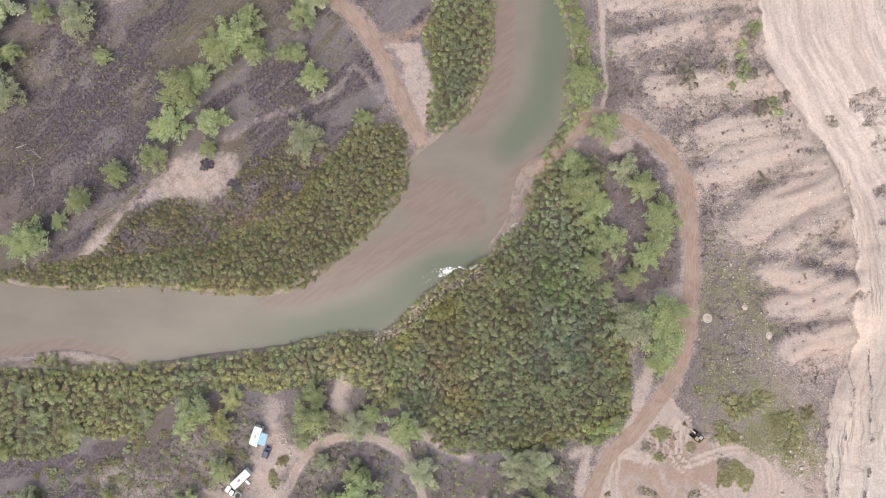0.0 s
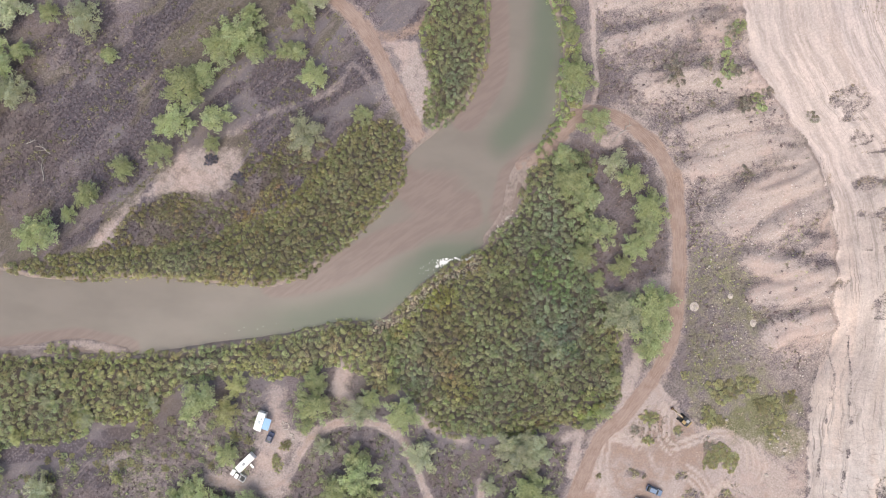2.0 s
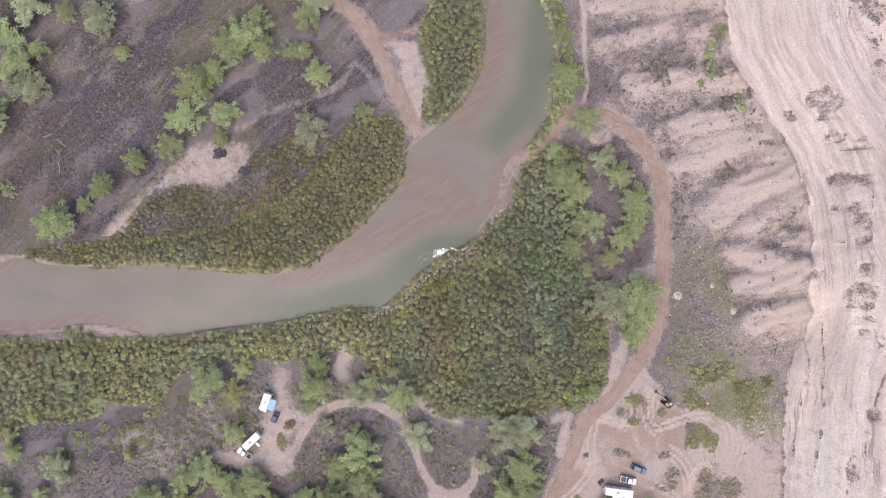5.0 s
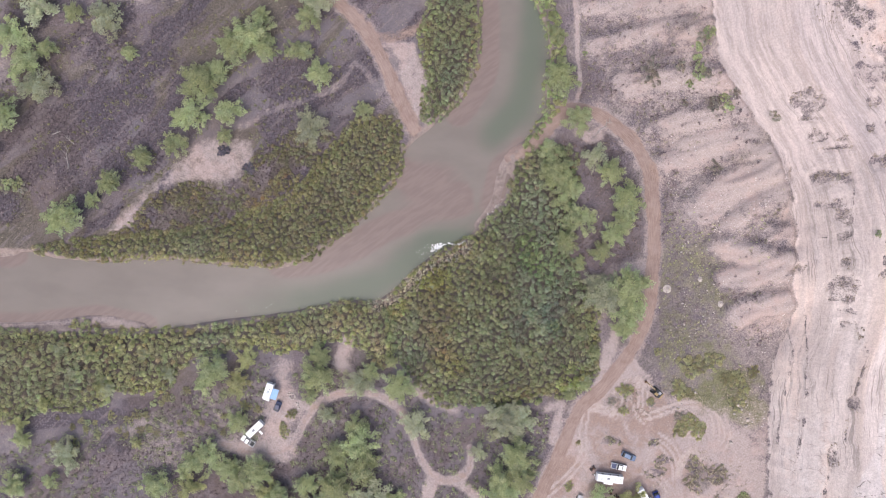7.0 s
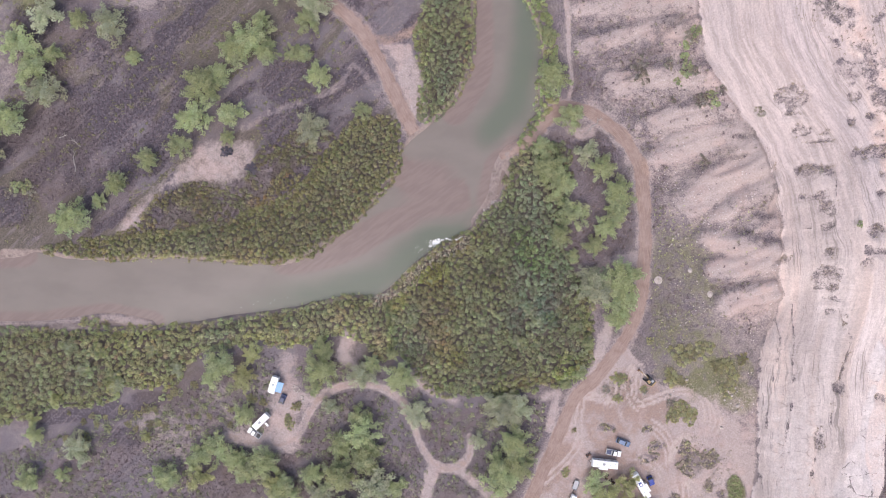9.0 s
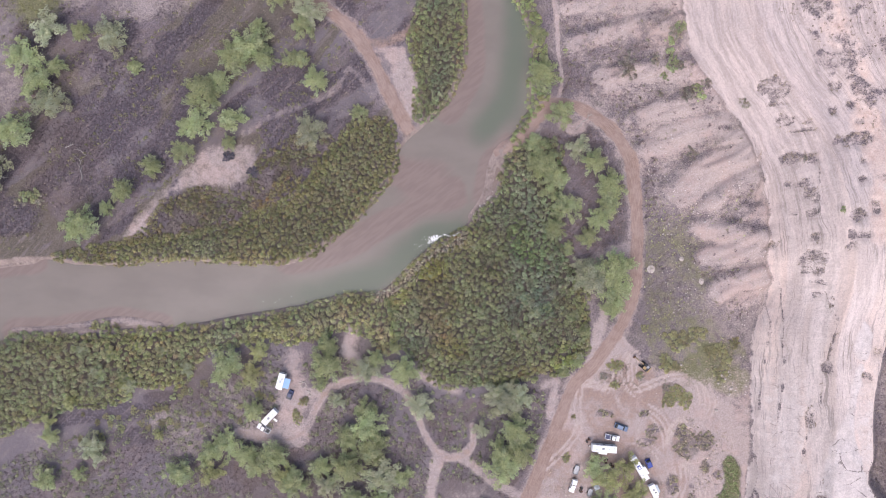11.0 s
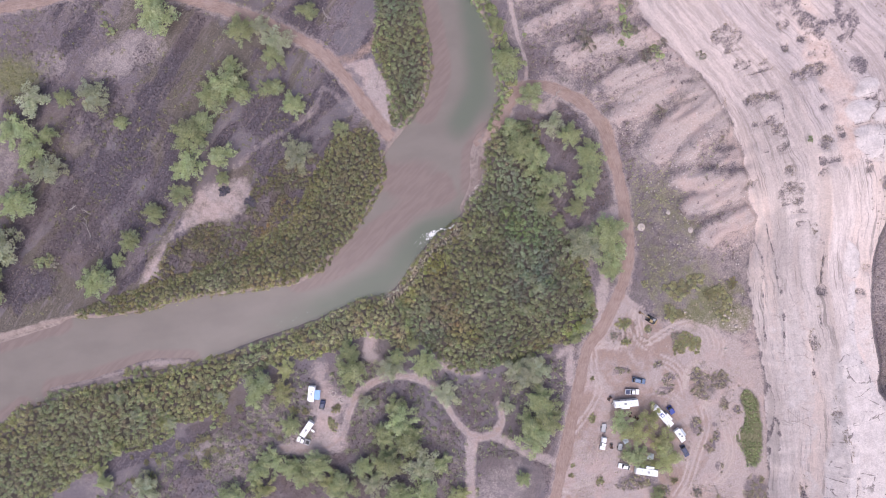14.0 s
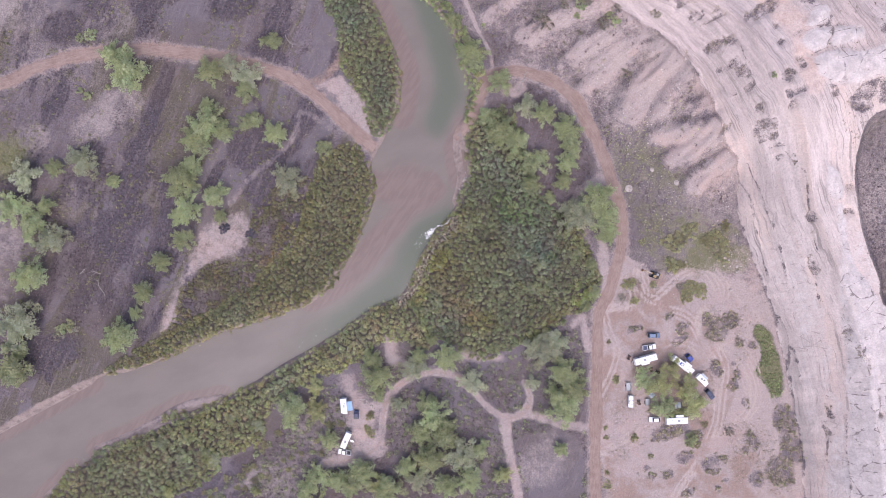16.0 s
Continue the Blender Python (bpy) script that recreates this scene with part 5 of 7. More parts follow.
def mound_arrays(rng, clumps, leaves, tall, size=0.15):
    """A bush's crown of unit radius: many low clumps crowded over one another, ragged at the rim."""
    v, f, tints, ends = [], [], [], []
    count = 0
    squeeze, turn = rng.uniform(0.65, 1.0), rng.uniform(0, 6.28)
    for k in range(clumps):
        a = 2.4 * k + rng.uniform(-0.6, 0.6)
        r = 0.92 * math.sqrt((k + 0.5) / clumps) * rng.uniform(0.8, 1.15) * (1 - (1 - squeeze) * abs(math.cos(a - turn)))
        c = np.array([r * math.cos(a), r * math.sin(a), tall * (0.8 - 0.55 * r * r) * rng.uniform(0.7, 1.15)])
        ends.append(c)
        d = rng.normal(0, 1, (leaves, 3))
        d /= np.linalg.norm(d, axis=1)[:, None]
        d[:, 2] = np.abs(d[:, 2])
        pts = c + d * rng.uniform(0.13, 0.24) * np.array([1, 1, 0.9]) * rng.uniform(0.4, 1.05, (leaves, 1))
        vv, ff = leaf_cards(pts, d + np.array([0, 0, 1.2]), rng.uniform(0.7, 1.3, leaves) * size, rng)
        v.append(vv)
        f.append(ff + count)
        count += len(vv)
        shade = rng.uniform(0.78, 1.2) * np.array([rng.uniform(0.94, 1.1), 1.0, rng.uniform(0.9, 1.1)])
        tints.append(np.tile(shade, (len(vv), 1)))
    return np.vstack(v), np.vstack(f), np.vstack(tints), ends


def make_tree(kind, leaf, seed, clumps=17, leaves=85, tall=1.25, label="", category="tree", size=0.085):
    r = np.random.default_rng(seed)
    root = tagged(new(kind), label, category)
    v, f, tint, ends = (mound_arrays if category == "bush" else crown_arrays)(r, clumps, leaves, tall, size)
    fork = Vector((r.normal(0, 0.04), r.normal(0, 0.04), tall * 0.3))
    bm = tube(bmesh.new(), [(0, 0, -0.12), (fork.x * 0.4, fork.y * 0.4, tall * 0.14), tuple(fork), (fork.x * 1.4, fork.y * 1.4, tall * 0.62)], [0.062, 0.048, 0.04, 0.015])
    part("trunk", bm, BARK, root)
    for e in ends[2:14:3]:
        mid = fork.lerp(Vector(e), 0.5) + Vector((0, 0, -0.05))
        part("limb", tube(bmesh.new(), [tuple(fork), tuple(mid), tuple(e)], [0.03, 0.02, 0.007], 5), BARK, root)
    crown = new("crown", mesh_of("crown", v, f, leaf, False, tint))
    crown.parent = root
    return root


def plant(patterns, rows, seed, group, squash=(0.9, 1.15), lift=1.0, others=(), other_rows=()):
    """Sets copies of the patterns at the rows' places, each turned and sized by its own radius."""
    r = np.random.default_rng(seed)
    for k, (x, y, radius) in enumerate(rows):
        choice = others if k in other_rows else patterns
        base = choice[int(r.integers(len(choice)))]
        z = float(height(np.array([x]), np.array([y]))[0])
        s = radius * 1.12
        m = Matrix.LocRotScale((x, y, z), Euler((0, 0, r.uniform(0, 6.28))), (s * r.uniform(0.92, 1.08), s * r.uniform(0.92, 1.08), 0.64 * s * lift * r.uniform(*squash)))
        tagged(copy_thing(base, m), group=group)


def clear(things):
    for t in things:
        for o in (*t.children_recursive, t):
            bpy.data.objects.remove(o)


green_trees = [make_tree("cottonwood_tree", LEAF, 100 + k, 54 + 3 * k, 52, 1.2 + 0.08 * k, "green cottonwood with a loose clumped crown", size=0.076) for k in range(5)]
silver_trees = [make_tree("olive_tree", LEAF_SILVER, 200 + k, 54 + 3 * k, 52, 1.1, "silvery green tree with a feathery crown", size=0.073) for k in range(4)]
yellow_trees = [make_tree("young_cottonwood_tree", LEAF_YELLOW, 300 + k, 48, 58, 1.2, "yellow-green young cottonwood with a thin crown", size=0.07) for k in range(3)]
mixed = green_trees * 2 + silver_trees
plant(green_trees, TREES_WEST, 11, "trees on the western flood plain", others=silver_trees, other_rows=(1, 2, 5, 8, 21, 23, 26))
plant(green_trees, TREES_GROVE, 21, "trees on the western flood plain")
plant(green_trees, TREES_NEAR_BANK, 12, "trees inside the road's bend", others=silver_trees, other_rows=(6, 15, 18, 19))
plant(green_trees, TREES_SOUTH, 13, "trees round the riverside camp", others=silver_trees, other_rows=(3, 7, 8, 9, 10, 19, 22))
plant(mixed + yellow_trees, TREES_SOUTH_WEST, 14, "trees on the southern bank")
plant(yellow_trees, SAPLINGS_SOUTH, 24, "trees on the southern bank", lift=1.5)
plant(yellow_trees + green_trees[:1], TREES_CAMP, 15, "trees shading the camp ground", lift=0.9)
bushes = [make_tree("bush", LEAF_SAGE, 400 + k, 26, 20, 0.4, "low grey-green bush on bare ground", "bush", 0.11) for k in range(4)]
green_bushes = [make_tree("green_bush", LEAF, 420 + k, 24, 30, 0.8, "bright green rounded bush on dry ground", "bush", 0.13) for k in range(3)]
olive_bushes = [make_tree("yellow_bush", LEAF_OLIVE, 440 + k, 26, 34, 0.5, "yellowish bush among sparse grass", "bush", 0.11) for k in range(3)]
plant(olive_bushes * 2 + bushes[:1], BUSHES_CAMP, 16, "bushes on the camp ground", lift=0.6)
plant(olive_bushes * 3 + green_bushes, BUSHES_CLUMP, 17, "bushes south of the thicket", lift=0.9)
dark_bushes = [make_tree("leafless_bush", LEAF_DARK, 460, 24, 30, 0.5, "dark leafless bush on the sandy flat", "bush", 0.15)]
plant(dark_bushes, DARK_BUSHES, 22, "dark bushes on the sand")
plant(silver_trees + green_trees[:1], THICKET_CROWNS, 23, "taller willows in the thickets", lift=0.95)
plant(green_bushes + bushes[:2], BUSHES_SLOPE, 18, "bushes on the dry slopes")
clear(dark_bushes + green_trees + silver_trees + yellow_trees + bushes + green_bushes + olive_bushes)


# ---- thickets and low growth: uncountable, one mesh each ----
def scatter(area, step, seed, grow=0.0):
    r = np.random.default_rng(seed)
    lo, hi = area.min(0), area.max(0)
    x, y = np.meshgrid(np.arange(lo[0], hi[0], step), np.arange(lo[1], hi[1], step))
    x = x.ravel() + r.uniform(-0.5, 0.5, x.size) * step
    y = y.ravel() + r.uniform(-0.5, 0.5, y.size) * step
    ok = depth_in(x, y, area) + 2.2 * (fractal(x, y, 6, seed, 3) - 0.5) > -grow
    return x[ok], y[ok]


def shrub_mass(name, x, y, radius, tall, leaves, size, leaf, tints, seed, label, category, lift=0.0):
    """Shrubs at many places joined into one mesh of leaf sprays."""
    r = np.random.default_rng(seed)
    n = len(x)
    z = height(x, y) + lift
    d = r.normal(0, 1, (n, leaves, 3))
    d /= np.linalg.norm(d, axis=2)[..., None]
    d[..., 2] = np.abs(d[..., 2])
    reach = r.uniform(0.6, 1.05, (n, leaves, 1))
    c = np.stack([x, y, z], 1)[:, None, :] + d * reach * np.stack([radius, radius, tall], 1)[:, None, :]
    c = c.reshape(-1, 3)
    out = d.reshape(-1, 3) + np.array([0, 0, 0.7 if np.mean(tall) > 0.5 else 1.4])
    v, f = leaf_cards(c, out, np.repeat(size, leaves) * r.uniform(0.65, 1.35, n * leaves), r)
    t = np.repeat(tints, leaves * 4, axis=0)
    return tagged(new(name, mesh_of(name, v, f, leaf, False, t)), label, category, kind="stuff")


def hues(x, y, seed, strong=1.0, deep=None):
    """Colours of leaf from place to place: olive, grey-green, yellowing and russet."""
    r = np.random.default_rng(seed)
    a, b, c = fractal(x, y, 22, seed, 3), fractal(x, y, 9, seed + 5, 3), r.uniform(0, 1, len(x))
    t = np.ones((len(x), 3)) * (0.98 + 0.45 * (b[:, None] - 0.5) + 0.5 * (c[:, None] - 0.5))
    olive, grey, russet = smooth(0.48, 0.68, a), smooth(0.52, 0.7, 1 - a), smooth(0.6, 0.75, b) * smooth(0.45, 0.6, value_noise(x, y, 14, seed + 9))
    t *= 1 + strong * (olive[:, None] * np.array([0.06, 0.03, -0.06]) + grey[:, None] * np.array([-0.06, 0.0, 0.09]) + russet[:, None] * np.array([0.08, -0.04, -0.02]))
    t *= 1 + 0.16 * (r.uniform(0, 1, (len(x), 3)) - 0.5)
    if deep is not None:
        t *= 1 + (1 - smooth(1, 9, deep + 5 * (b - 0.5)))[:, None] * np.array([0.06, 0.06, -0.06])
    pale = c > 0.93
    t[pale] *= np.array([1.12, 1.14, 1.10])
    brown = r.uniform(0, 1, len(x)) < 0.07
    t[brown] *= np.array([1.0, 0.84, 0.9])
    return t


def thicket(name, area, step, tall, leaves, seed, label, leaf=LEAF_THICKET, dim=1.0, strong=1.0):
    """Rounded shrubs of uneven size crowded together, with dark gaps between them."""
    x, y = scatter(area, step, seed, 1.2)
    if name == "thin_thicket":
        some = fractal(x, y, 5, seed + 8, 3) > 0.40
        x, y = x[some], y[some]
    if name != "bank_reeds":
        dry = depth_in(x, y, REEDS) < 0.2
        x, y = x[dry], y[dry]
    r = np.random.default_rng(seed + 1)
    n = len(x)
    inner = depth_in(x, y, area)
    rise = np.clip(inner / 3.5, 0.3, 1) * (0.55 + 0.9 * fractal(x, y, 6, seed + 2, 2))
    wide = r.uniform(0.45, 0.85, n) * step
    tint = hues(x, y, seed, strong, inner) * dim
    if name == "riverside_thicket":
        ragged = 1.1 * (fractal(x, y, 5, 52, 3) - 0.5)
        for px, py, ra, rb, tone in THICKET_TONES:
            k = 1 - smooth(0.6, 1.2, np.hypot((x - px) / ra, (y - py) / rb) + ragged)
            tint *= 1 + k[:, None] * (np.array(tone) - 1)
    shrub_mass(name, x, y, wide, wide * r.uniform(0.7, 1.1, n), leaves, r.uniform(0.25, 0.36, n), leaf, tint, seed + 3, label, "thicket", np.maximum(tall * rise * r.uniform(0.6, 1.28, n) - 0.7 * wide, 0.0))


thicket("riverside_thicket", THICKET_MAIN, 1.25, 3.2, 56, 501, "dense olive and grey-green willow thicket by the bend", LEAF_THICKET, np.array([0.96, 0.99, 0.99]))
thicket("north_bank_thicket", THICKET_NORTH, 1.12, 2.6, 48, 511, "dense olive thicket along the river bank", LEAF_THICKET, np.array([0.76, 0.70, 0.70]), 0.7)
thicket("thin_thicket", THICKET_THIN, 1.2, 1.3, 36, 521, "thin brownish scrub behind the river thicket", LEAF_THICKET, np.array([0.80, 0.71, 0.70]))
thicket("spit_thicket", THICKET_SPIT, 1.15, 2.8, 48, 531, "dense green thicket on the spit beside the ford", LEAF_THICKET, np.array([0.78, 0.80, 0.82]))
thicket("south_bank_thicket", THICKET_SOUTH, 1.25, 3.0, 52, 541, "dense yellowish green thicket along the south bank", LEAF_THICKET_PALE, np.array([1.03, 1.02, 1.02]), 1.0)
thicket("bank_reeds", REEDS, 0.8, 1.0, 14, 561, "pale dry reeds and stems along the bank", LEAF_REED, 1.0)
thicket("bank_thicket", THICKET_BANK, 1.4, 2.4, 70, 551, "narrow green thicket at the water's edge", LEAF_THICKET, np.array([0.86, 0.93, 0.86]), 0.4)


def brush(name, area, step, seed, thin, radius, tall, leaves, size, leaf, tint, label, category, banded=False):
    r = np.random.default_rng(seed)
    x, y = scatter(area, step, seed)
    if banded:
        band = dark_band(x, y) if seed == 601 else 0.6 * streaks(x, y, 42, 9, seed + 4) + 0.4 * streaks(x, y, 9, 5, seed + 7)
    else:
        band = fractal(x, y, 14, seed + 4, 3)
    keep = band * 1.3 - 0.15 + r.uniform(-0.14, 0.14, len(x)) > thin
    for line, wide in ((ROAD_MAIN, 3.2), (ROAD_NORTH, 3.0), (TRAIL_CAMP, 2.0), (TRAIL_SOUTH, 2.2), (TRAIL_LINK, 1.6), (TRAIL_LOOP, 2.0), (TRAIL_ROCK, 1.5), (PATH_WEST, 0.9), (PATH_BANK, 0.7), *((c, 2.2) for c in CLEARINGS)):
        keep &= far_from(x, y, line) > wide
    for a in (SAND_WEST, CAMP_WEST, OLD_FIELD):
        keep &= depth_in(x, y, a) < 0.2
    keep &= depth_in(x, y, RIVER) < -1.2
    keep &= (bare_spur(x, y) < 0.35) | (r.uniform(0, 1, len(x)) < np.where(y > 27, 0.45, 0.06))
    for a in WHITE_ROCK:
        keep &= (depth_in(x, y, a) < 0) | (r.uniform(0, 1, len(x)) < 0.05)
    x, y = x[keep], y[keep]
    n = len(x)
    t = np.array(tint) * (0.75 + 0.5 * r.uniform(0, 1, (n, 1))) * (0.8 + 0.4 * fractal(x, y, 10, seed + 6, 2)[:, None])
    shrub_mass(name, x, y, radius * r.uniform(0.6, 1.4, n), tall * r.uniform(0.6, 1.4, n), leaves, size * r.uniform(0.7, 1.3, n), leaf, t, seed + 2, label, category)


def block(x0, y0, x1, y1):
    return np.array([(x0, y0), (x1, y0), (x1, y1), (x0, y1)], float)


WEST = np.array([(-185, -8), (-150, -6), (-120, -5), (-66, 12), (-34, 34), (-16, 40), (-14, 62), (-2, 70), (-4, 125), (-185, 125)], float)
SOUTH = np.array([(-185, -90), (-88, -58), (-62, -43), (-16, -48), (-6, -52), (14, -61), (44, -60), (22, -108), (8, -160), (-185, -160)], float)
SLOPE = np.array([(48, 42), (46, 120), (72, 120), (84, 70), (86, 53), (96, 36), (108, 18), (112, 0), (114, -26), (108, -44), (76, -44), (75, 20), (64, 36)], float)
CAMP = np.array([(50, -56), (62, -47), (82, -48), (106, -44), (108, -90), (100, -130), (90, -160), (12, -160), (26, -118), (44, -72)], float)
SHELF = np.array([(104, 125), (110, 60), (132, 40), (140, 0), (146, -40), (139, -90), (138, -110), (175, -110), (175, 125)], float)
brush("dry_brush_west", WEST, 0.95, 601, 0.22, 0.48, 0.55, 8, 0.25, LEAF_DRY, (0.85, 0.8, 0.85), "dark leafless brush on the flood plain", "dry brush", True)
brush("dry_brush_thin", THICKET_THIN, 0.95, 603, 0.1, 0.5, 0.6, 10, 0.27, LEAF_DRY, (0.85, 0.78, 0.78), "dark dry scrub behind the river thicket", "dry brush")
brush("straw_tufts_west", WEST, 1.5, 605, 0.52, 0.4, 0.3, 6, 0.24, LEAF_REED, (0.75, 0.72, 0.66), "tufts of bleached grass on the flood plain", "dry grass", True)
brush("green_scrub_west", WEST, 1.9, 611, 0.63, 0.8, 0.7, 17, 0.28, LEAF_THICKET, (0.78, 0.72, 0.56), "patchy green scrub among dry brush", "scrub", True)
brush("dry_brush_south", SOUTH, 1.2, 621, 0.42, 0.6, 0.7, 7, 0.29, LEAF_DRY, (0.9, 0.84, 0.84), "grey dry brush between the trees", "dry brush", True)
brush("green_scrub_south", SOUTH, 2.3, 631, 0.34, 1.15, 0.9, 26, 0.32, LEAF_THICKET, (0.86, 0.85, 0.78), "green scrub between the trees", "scrub")
brush("dry_brush_grove", GROVE_FLOOR, 1.4, 641, 0.3, 0.7, 0.8, 9, 0.34, LEAF_DRY, (0.95, 0.88, 0.78), "dark dry brush under the trees", "dry brush")
def slope_shrubs(name, seed, count, leaf, tint, label):
    """Small shrubs dotted over the badlands, crowded in the gullies and sparse on the bare spurs."""
    r = np.random.default_rng(seed)
    x, y = r.uniform(46, 114, count), r.uniform(-40, 96, count)
    thick = 0.16 + 0.5 * gullies(x, y) + 0.5 * smooth(0.5, 0.62, fractal(x, y, 9, seed + 1, 4))
    thick = thick * (1 - 0.85 * bare_spur(x, y) * (1 - smooth(20, 34, y)) - 0.5 * bare_spur(x, y) * smooth(20, 34, y))
    ok = inside(x, y, SLOPE) & (r.uniform(0, 1, count) < thick) & (face_far(x, y) < -1) & (far_from(x, y, ROAD_MAIN) > 3) & (far_from(x, y, PATH_BANK) > 0.9)
    x, y = x[ok], y[ok]
    n = len(x)
    wide = 0.2 + 0.42 * r.uniform(0, 1, n) ** 2
    shrub_mass(name, x, y, wide, wide * 0.8, 10, wide * r.uniform(0.5, 0.75, n), leaf, np.array(tint) * r.uniform(0.75, 1.2, (n, 1)), seed + 2, label, "scrub")


slope_shrubs("slope_shrubs", 651, 13000, LEAF_DRY, (1.08, 1.02, 1.03), "small dark dry shrubs dotted over pale slopes")
slope_shrubs("slope_sage", 655, 6000, LEAF_SAGE, (0.85, 0.82, 0.74), "grey-green sage bushes dotted over pale slopes")
brush("slope_green_scrub", block(74, -46, 106, 6), 1.5, 661, 0.42, 0.42, 0.4, 8, 0.26, LEAF_THICKET, (1.0, 0.95, 0.8), "low green weeds at the foot of the slope", "scrub")
brush("bleached_twigs", block(76, -44, 97, 4), 0.9, 667, 0.64, 0.5, 0.2, 7, 0.3, LEAF_REED, (1.0, 1.0, 1.0), "bleached twigs and flood litter at the slope's foot", "flood litter")
brush("camp_scrub", CAMP, 1.0, 671, 0.68, 0.5, 0.2, 8, 0.28, LEAF_SAGE, (1.35, 1.24, 1.22), "trampled dry tufts round the camp", "scrub")
brush("shelf_scrub", SHELF, 2.0, 681, 0.45, 0.42, 0.4, 9, 0.27, LEAF_SAGE, (0.7, 0.62, 0.63), "dark shrubs dotted over the rock shelf", "scrub")
r = np.random.default_rng(690)
x, y = r.uniform(38, 106, 9000), r.uniform(-152, -66, 9000)
ok = (islands(x, y) > 0.4) & (fractal(x, y, 2.5, 691, 2) > 0.47)
x, y, n = x[ok], y[ok], ok.sum()
tone = np.where(r.uniform(0, 1, (n, 1)) < 0.25, np.array([1.2, 1.22, 0.9]), np.array([1.22, 1.12, 1.1])) * r.uniform(0.72, 1.2, (n, 1))
wide = r.uniform(0.3, 0.8, n)
shrub_mass("island_scrub", x, y, wide, wide * 0.7, 24, r.uniform(0.22, 0.34, n), LEAF_SAGE, tone, 695, "grey-brown low scrub on the sandy flat", "scrub")
brush("green_ribbon_scrub", GREEN_RIBBON, 0.9, 697, 0.2, 0.6, 0.5, 12, 0.3, LEAF_THICKET, (0.82, 0.95, 0.74), "green weeds in a damp hollow", "scrub")
brush("arroyo_scrub", ARROYO, 1.5, 684, 0.30, 0.42, 0.4, 9, 0.3, LEAF_DRY, (0.9, 0.85, 0.9), "dark shrubs dotted over the eastern ravine", "scrub")
r = np.random.default_rng(698)
px, py = r.uniform(95, 165, 16000), r.uniform(-150, 60, 16000)
near_crack = np.minimum.reduce([far_from(px, py, c) for c in OPEN_JOINTS[:4]])
ok = ((pockets(px, py) > 0.35) & (fractal(px, py, 2.5, 697, 2) > 0.57)) | ((near_crack < 0.7) & (fractal(px, py, 5, 695, 2) > 0.5))
shrub_mass("pocket_scrub", px[ok], py[ok], r.uniform(0.3, 0.7, ok.sum()), r.uniform(0.3, 0.6, ok.sum()), 9, r.uniform(0.2, 0.34, ok.sum()), LEAF_SAGE, np.array([1.12, 1.0, 1.0]) * r.uniform(0.7, 1.2, (ok.sum(), 1)), 699, "dark scrub in pockets of the rock", "scrub")


# ---- vehicles: built along x, front towards +x, wheels on z = 0 ----
def stand(x, y):
    return float(height(np.array([x]), np.array([y]))[0])


def wheels(root, xs, half, radius=0.34, width=0.24):
    for x in xs:
        for side in (-1, 1):
            w = part("wheel", wheel_mesh(radius, width, x, side * half, radius), RUBBER, root)
            part("rim", wheel_mesh(radius * 0.6, width + 0.03, x, side * half, radius, sides=12), CHROME, w)


def profile(points, width, bevel=0.06):
    """A body from its side view, as wide as given, with rounded edges."""
    bm = bmesh.new()
    a = [bm.verts.new((x, -width / 2, z)) for x, z in points]
    b = [bm.verts.new((x, width / 2, z)) for x, z in points]
    bm.faces.new(a)
    bm.faces.new(b[::-1])
    for i in range(len(a)):
        j = (i + 1) % len(a)
        bm.faces.new((a[j], a[i], b[i], b[j]))
    bmesh.ops.recalc_face_normals(bm, faces=bm.faces)
    bmesh.ops.bevel(bm, geom=list(bm.edges), offset=bevel, segments=2, affect="EDGES", profile=0.5)
    return bm


def lamps(root, front, back, z, half):
    for side in (-1, 1):
        part("headlight", boxes((front, side * half, z, 0.06, 0.34, 0.16, 0.02)), CHROME, root)
        part("tail_light", boxes((back, side * half, z, 0.06, 0.2, 0.22, 0.02)), RED_LAMP, root)


def make_suv(paint, long=4.8, label="", roof=WHITE):
    root = tagged(new("car"), label, "car")
    h = long / 2
    part("body", profile([(-h, 0.45), (-h, 0.95), (-h + 0.1, 1.02), (h - 1.25, 1.02), (h - 0.15, 0.88), (h, 0.7), (h, 0.4), (h - 0.4, 0.28), (-h + 0.3, 0.28)], 1.84, 0.07), paint, root)
    part("cabin", profile([(-h + 0.12, 1.0), (-h + 0.35, 1.58), (-h + 0.75, 1.68), (h - 2.1, 1.68), (h - 1.25, 1.0)], 1.56, 0.08), GLASS, root)
    part("roof", boxes((-0.62 * h + 0.95, 0, 1.66, long * 0.42, 1.42, 0.06, 0.025)), paint, root)
    for side in (-1, 1):
        part("roof_rail", boxes((-0.62 * h + 0.95, side * 0.62, 1.72, long * 0.36, 0.05, 0.05)), BLACK, root)
        part("mirror", boxes((h - 1.5, side * 1.0, 1.0, 0.14, 0.22, 0.16, 0.03)), paint, root)
    part("windscreen", boxes((h - 1.62, 0, 1.34, 0.5, 1.3, 0.03, 0.0)), GLASS, root)
    wheels(root, (-h + 0.85, h - 0.9), 0.82)
    lamps(root, h - 0.05, -h + 0.03, 0.72, 0.66)
    return root


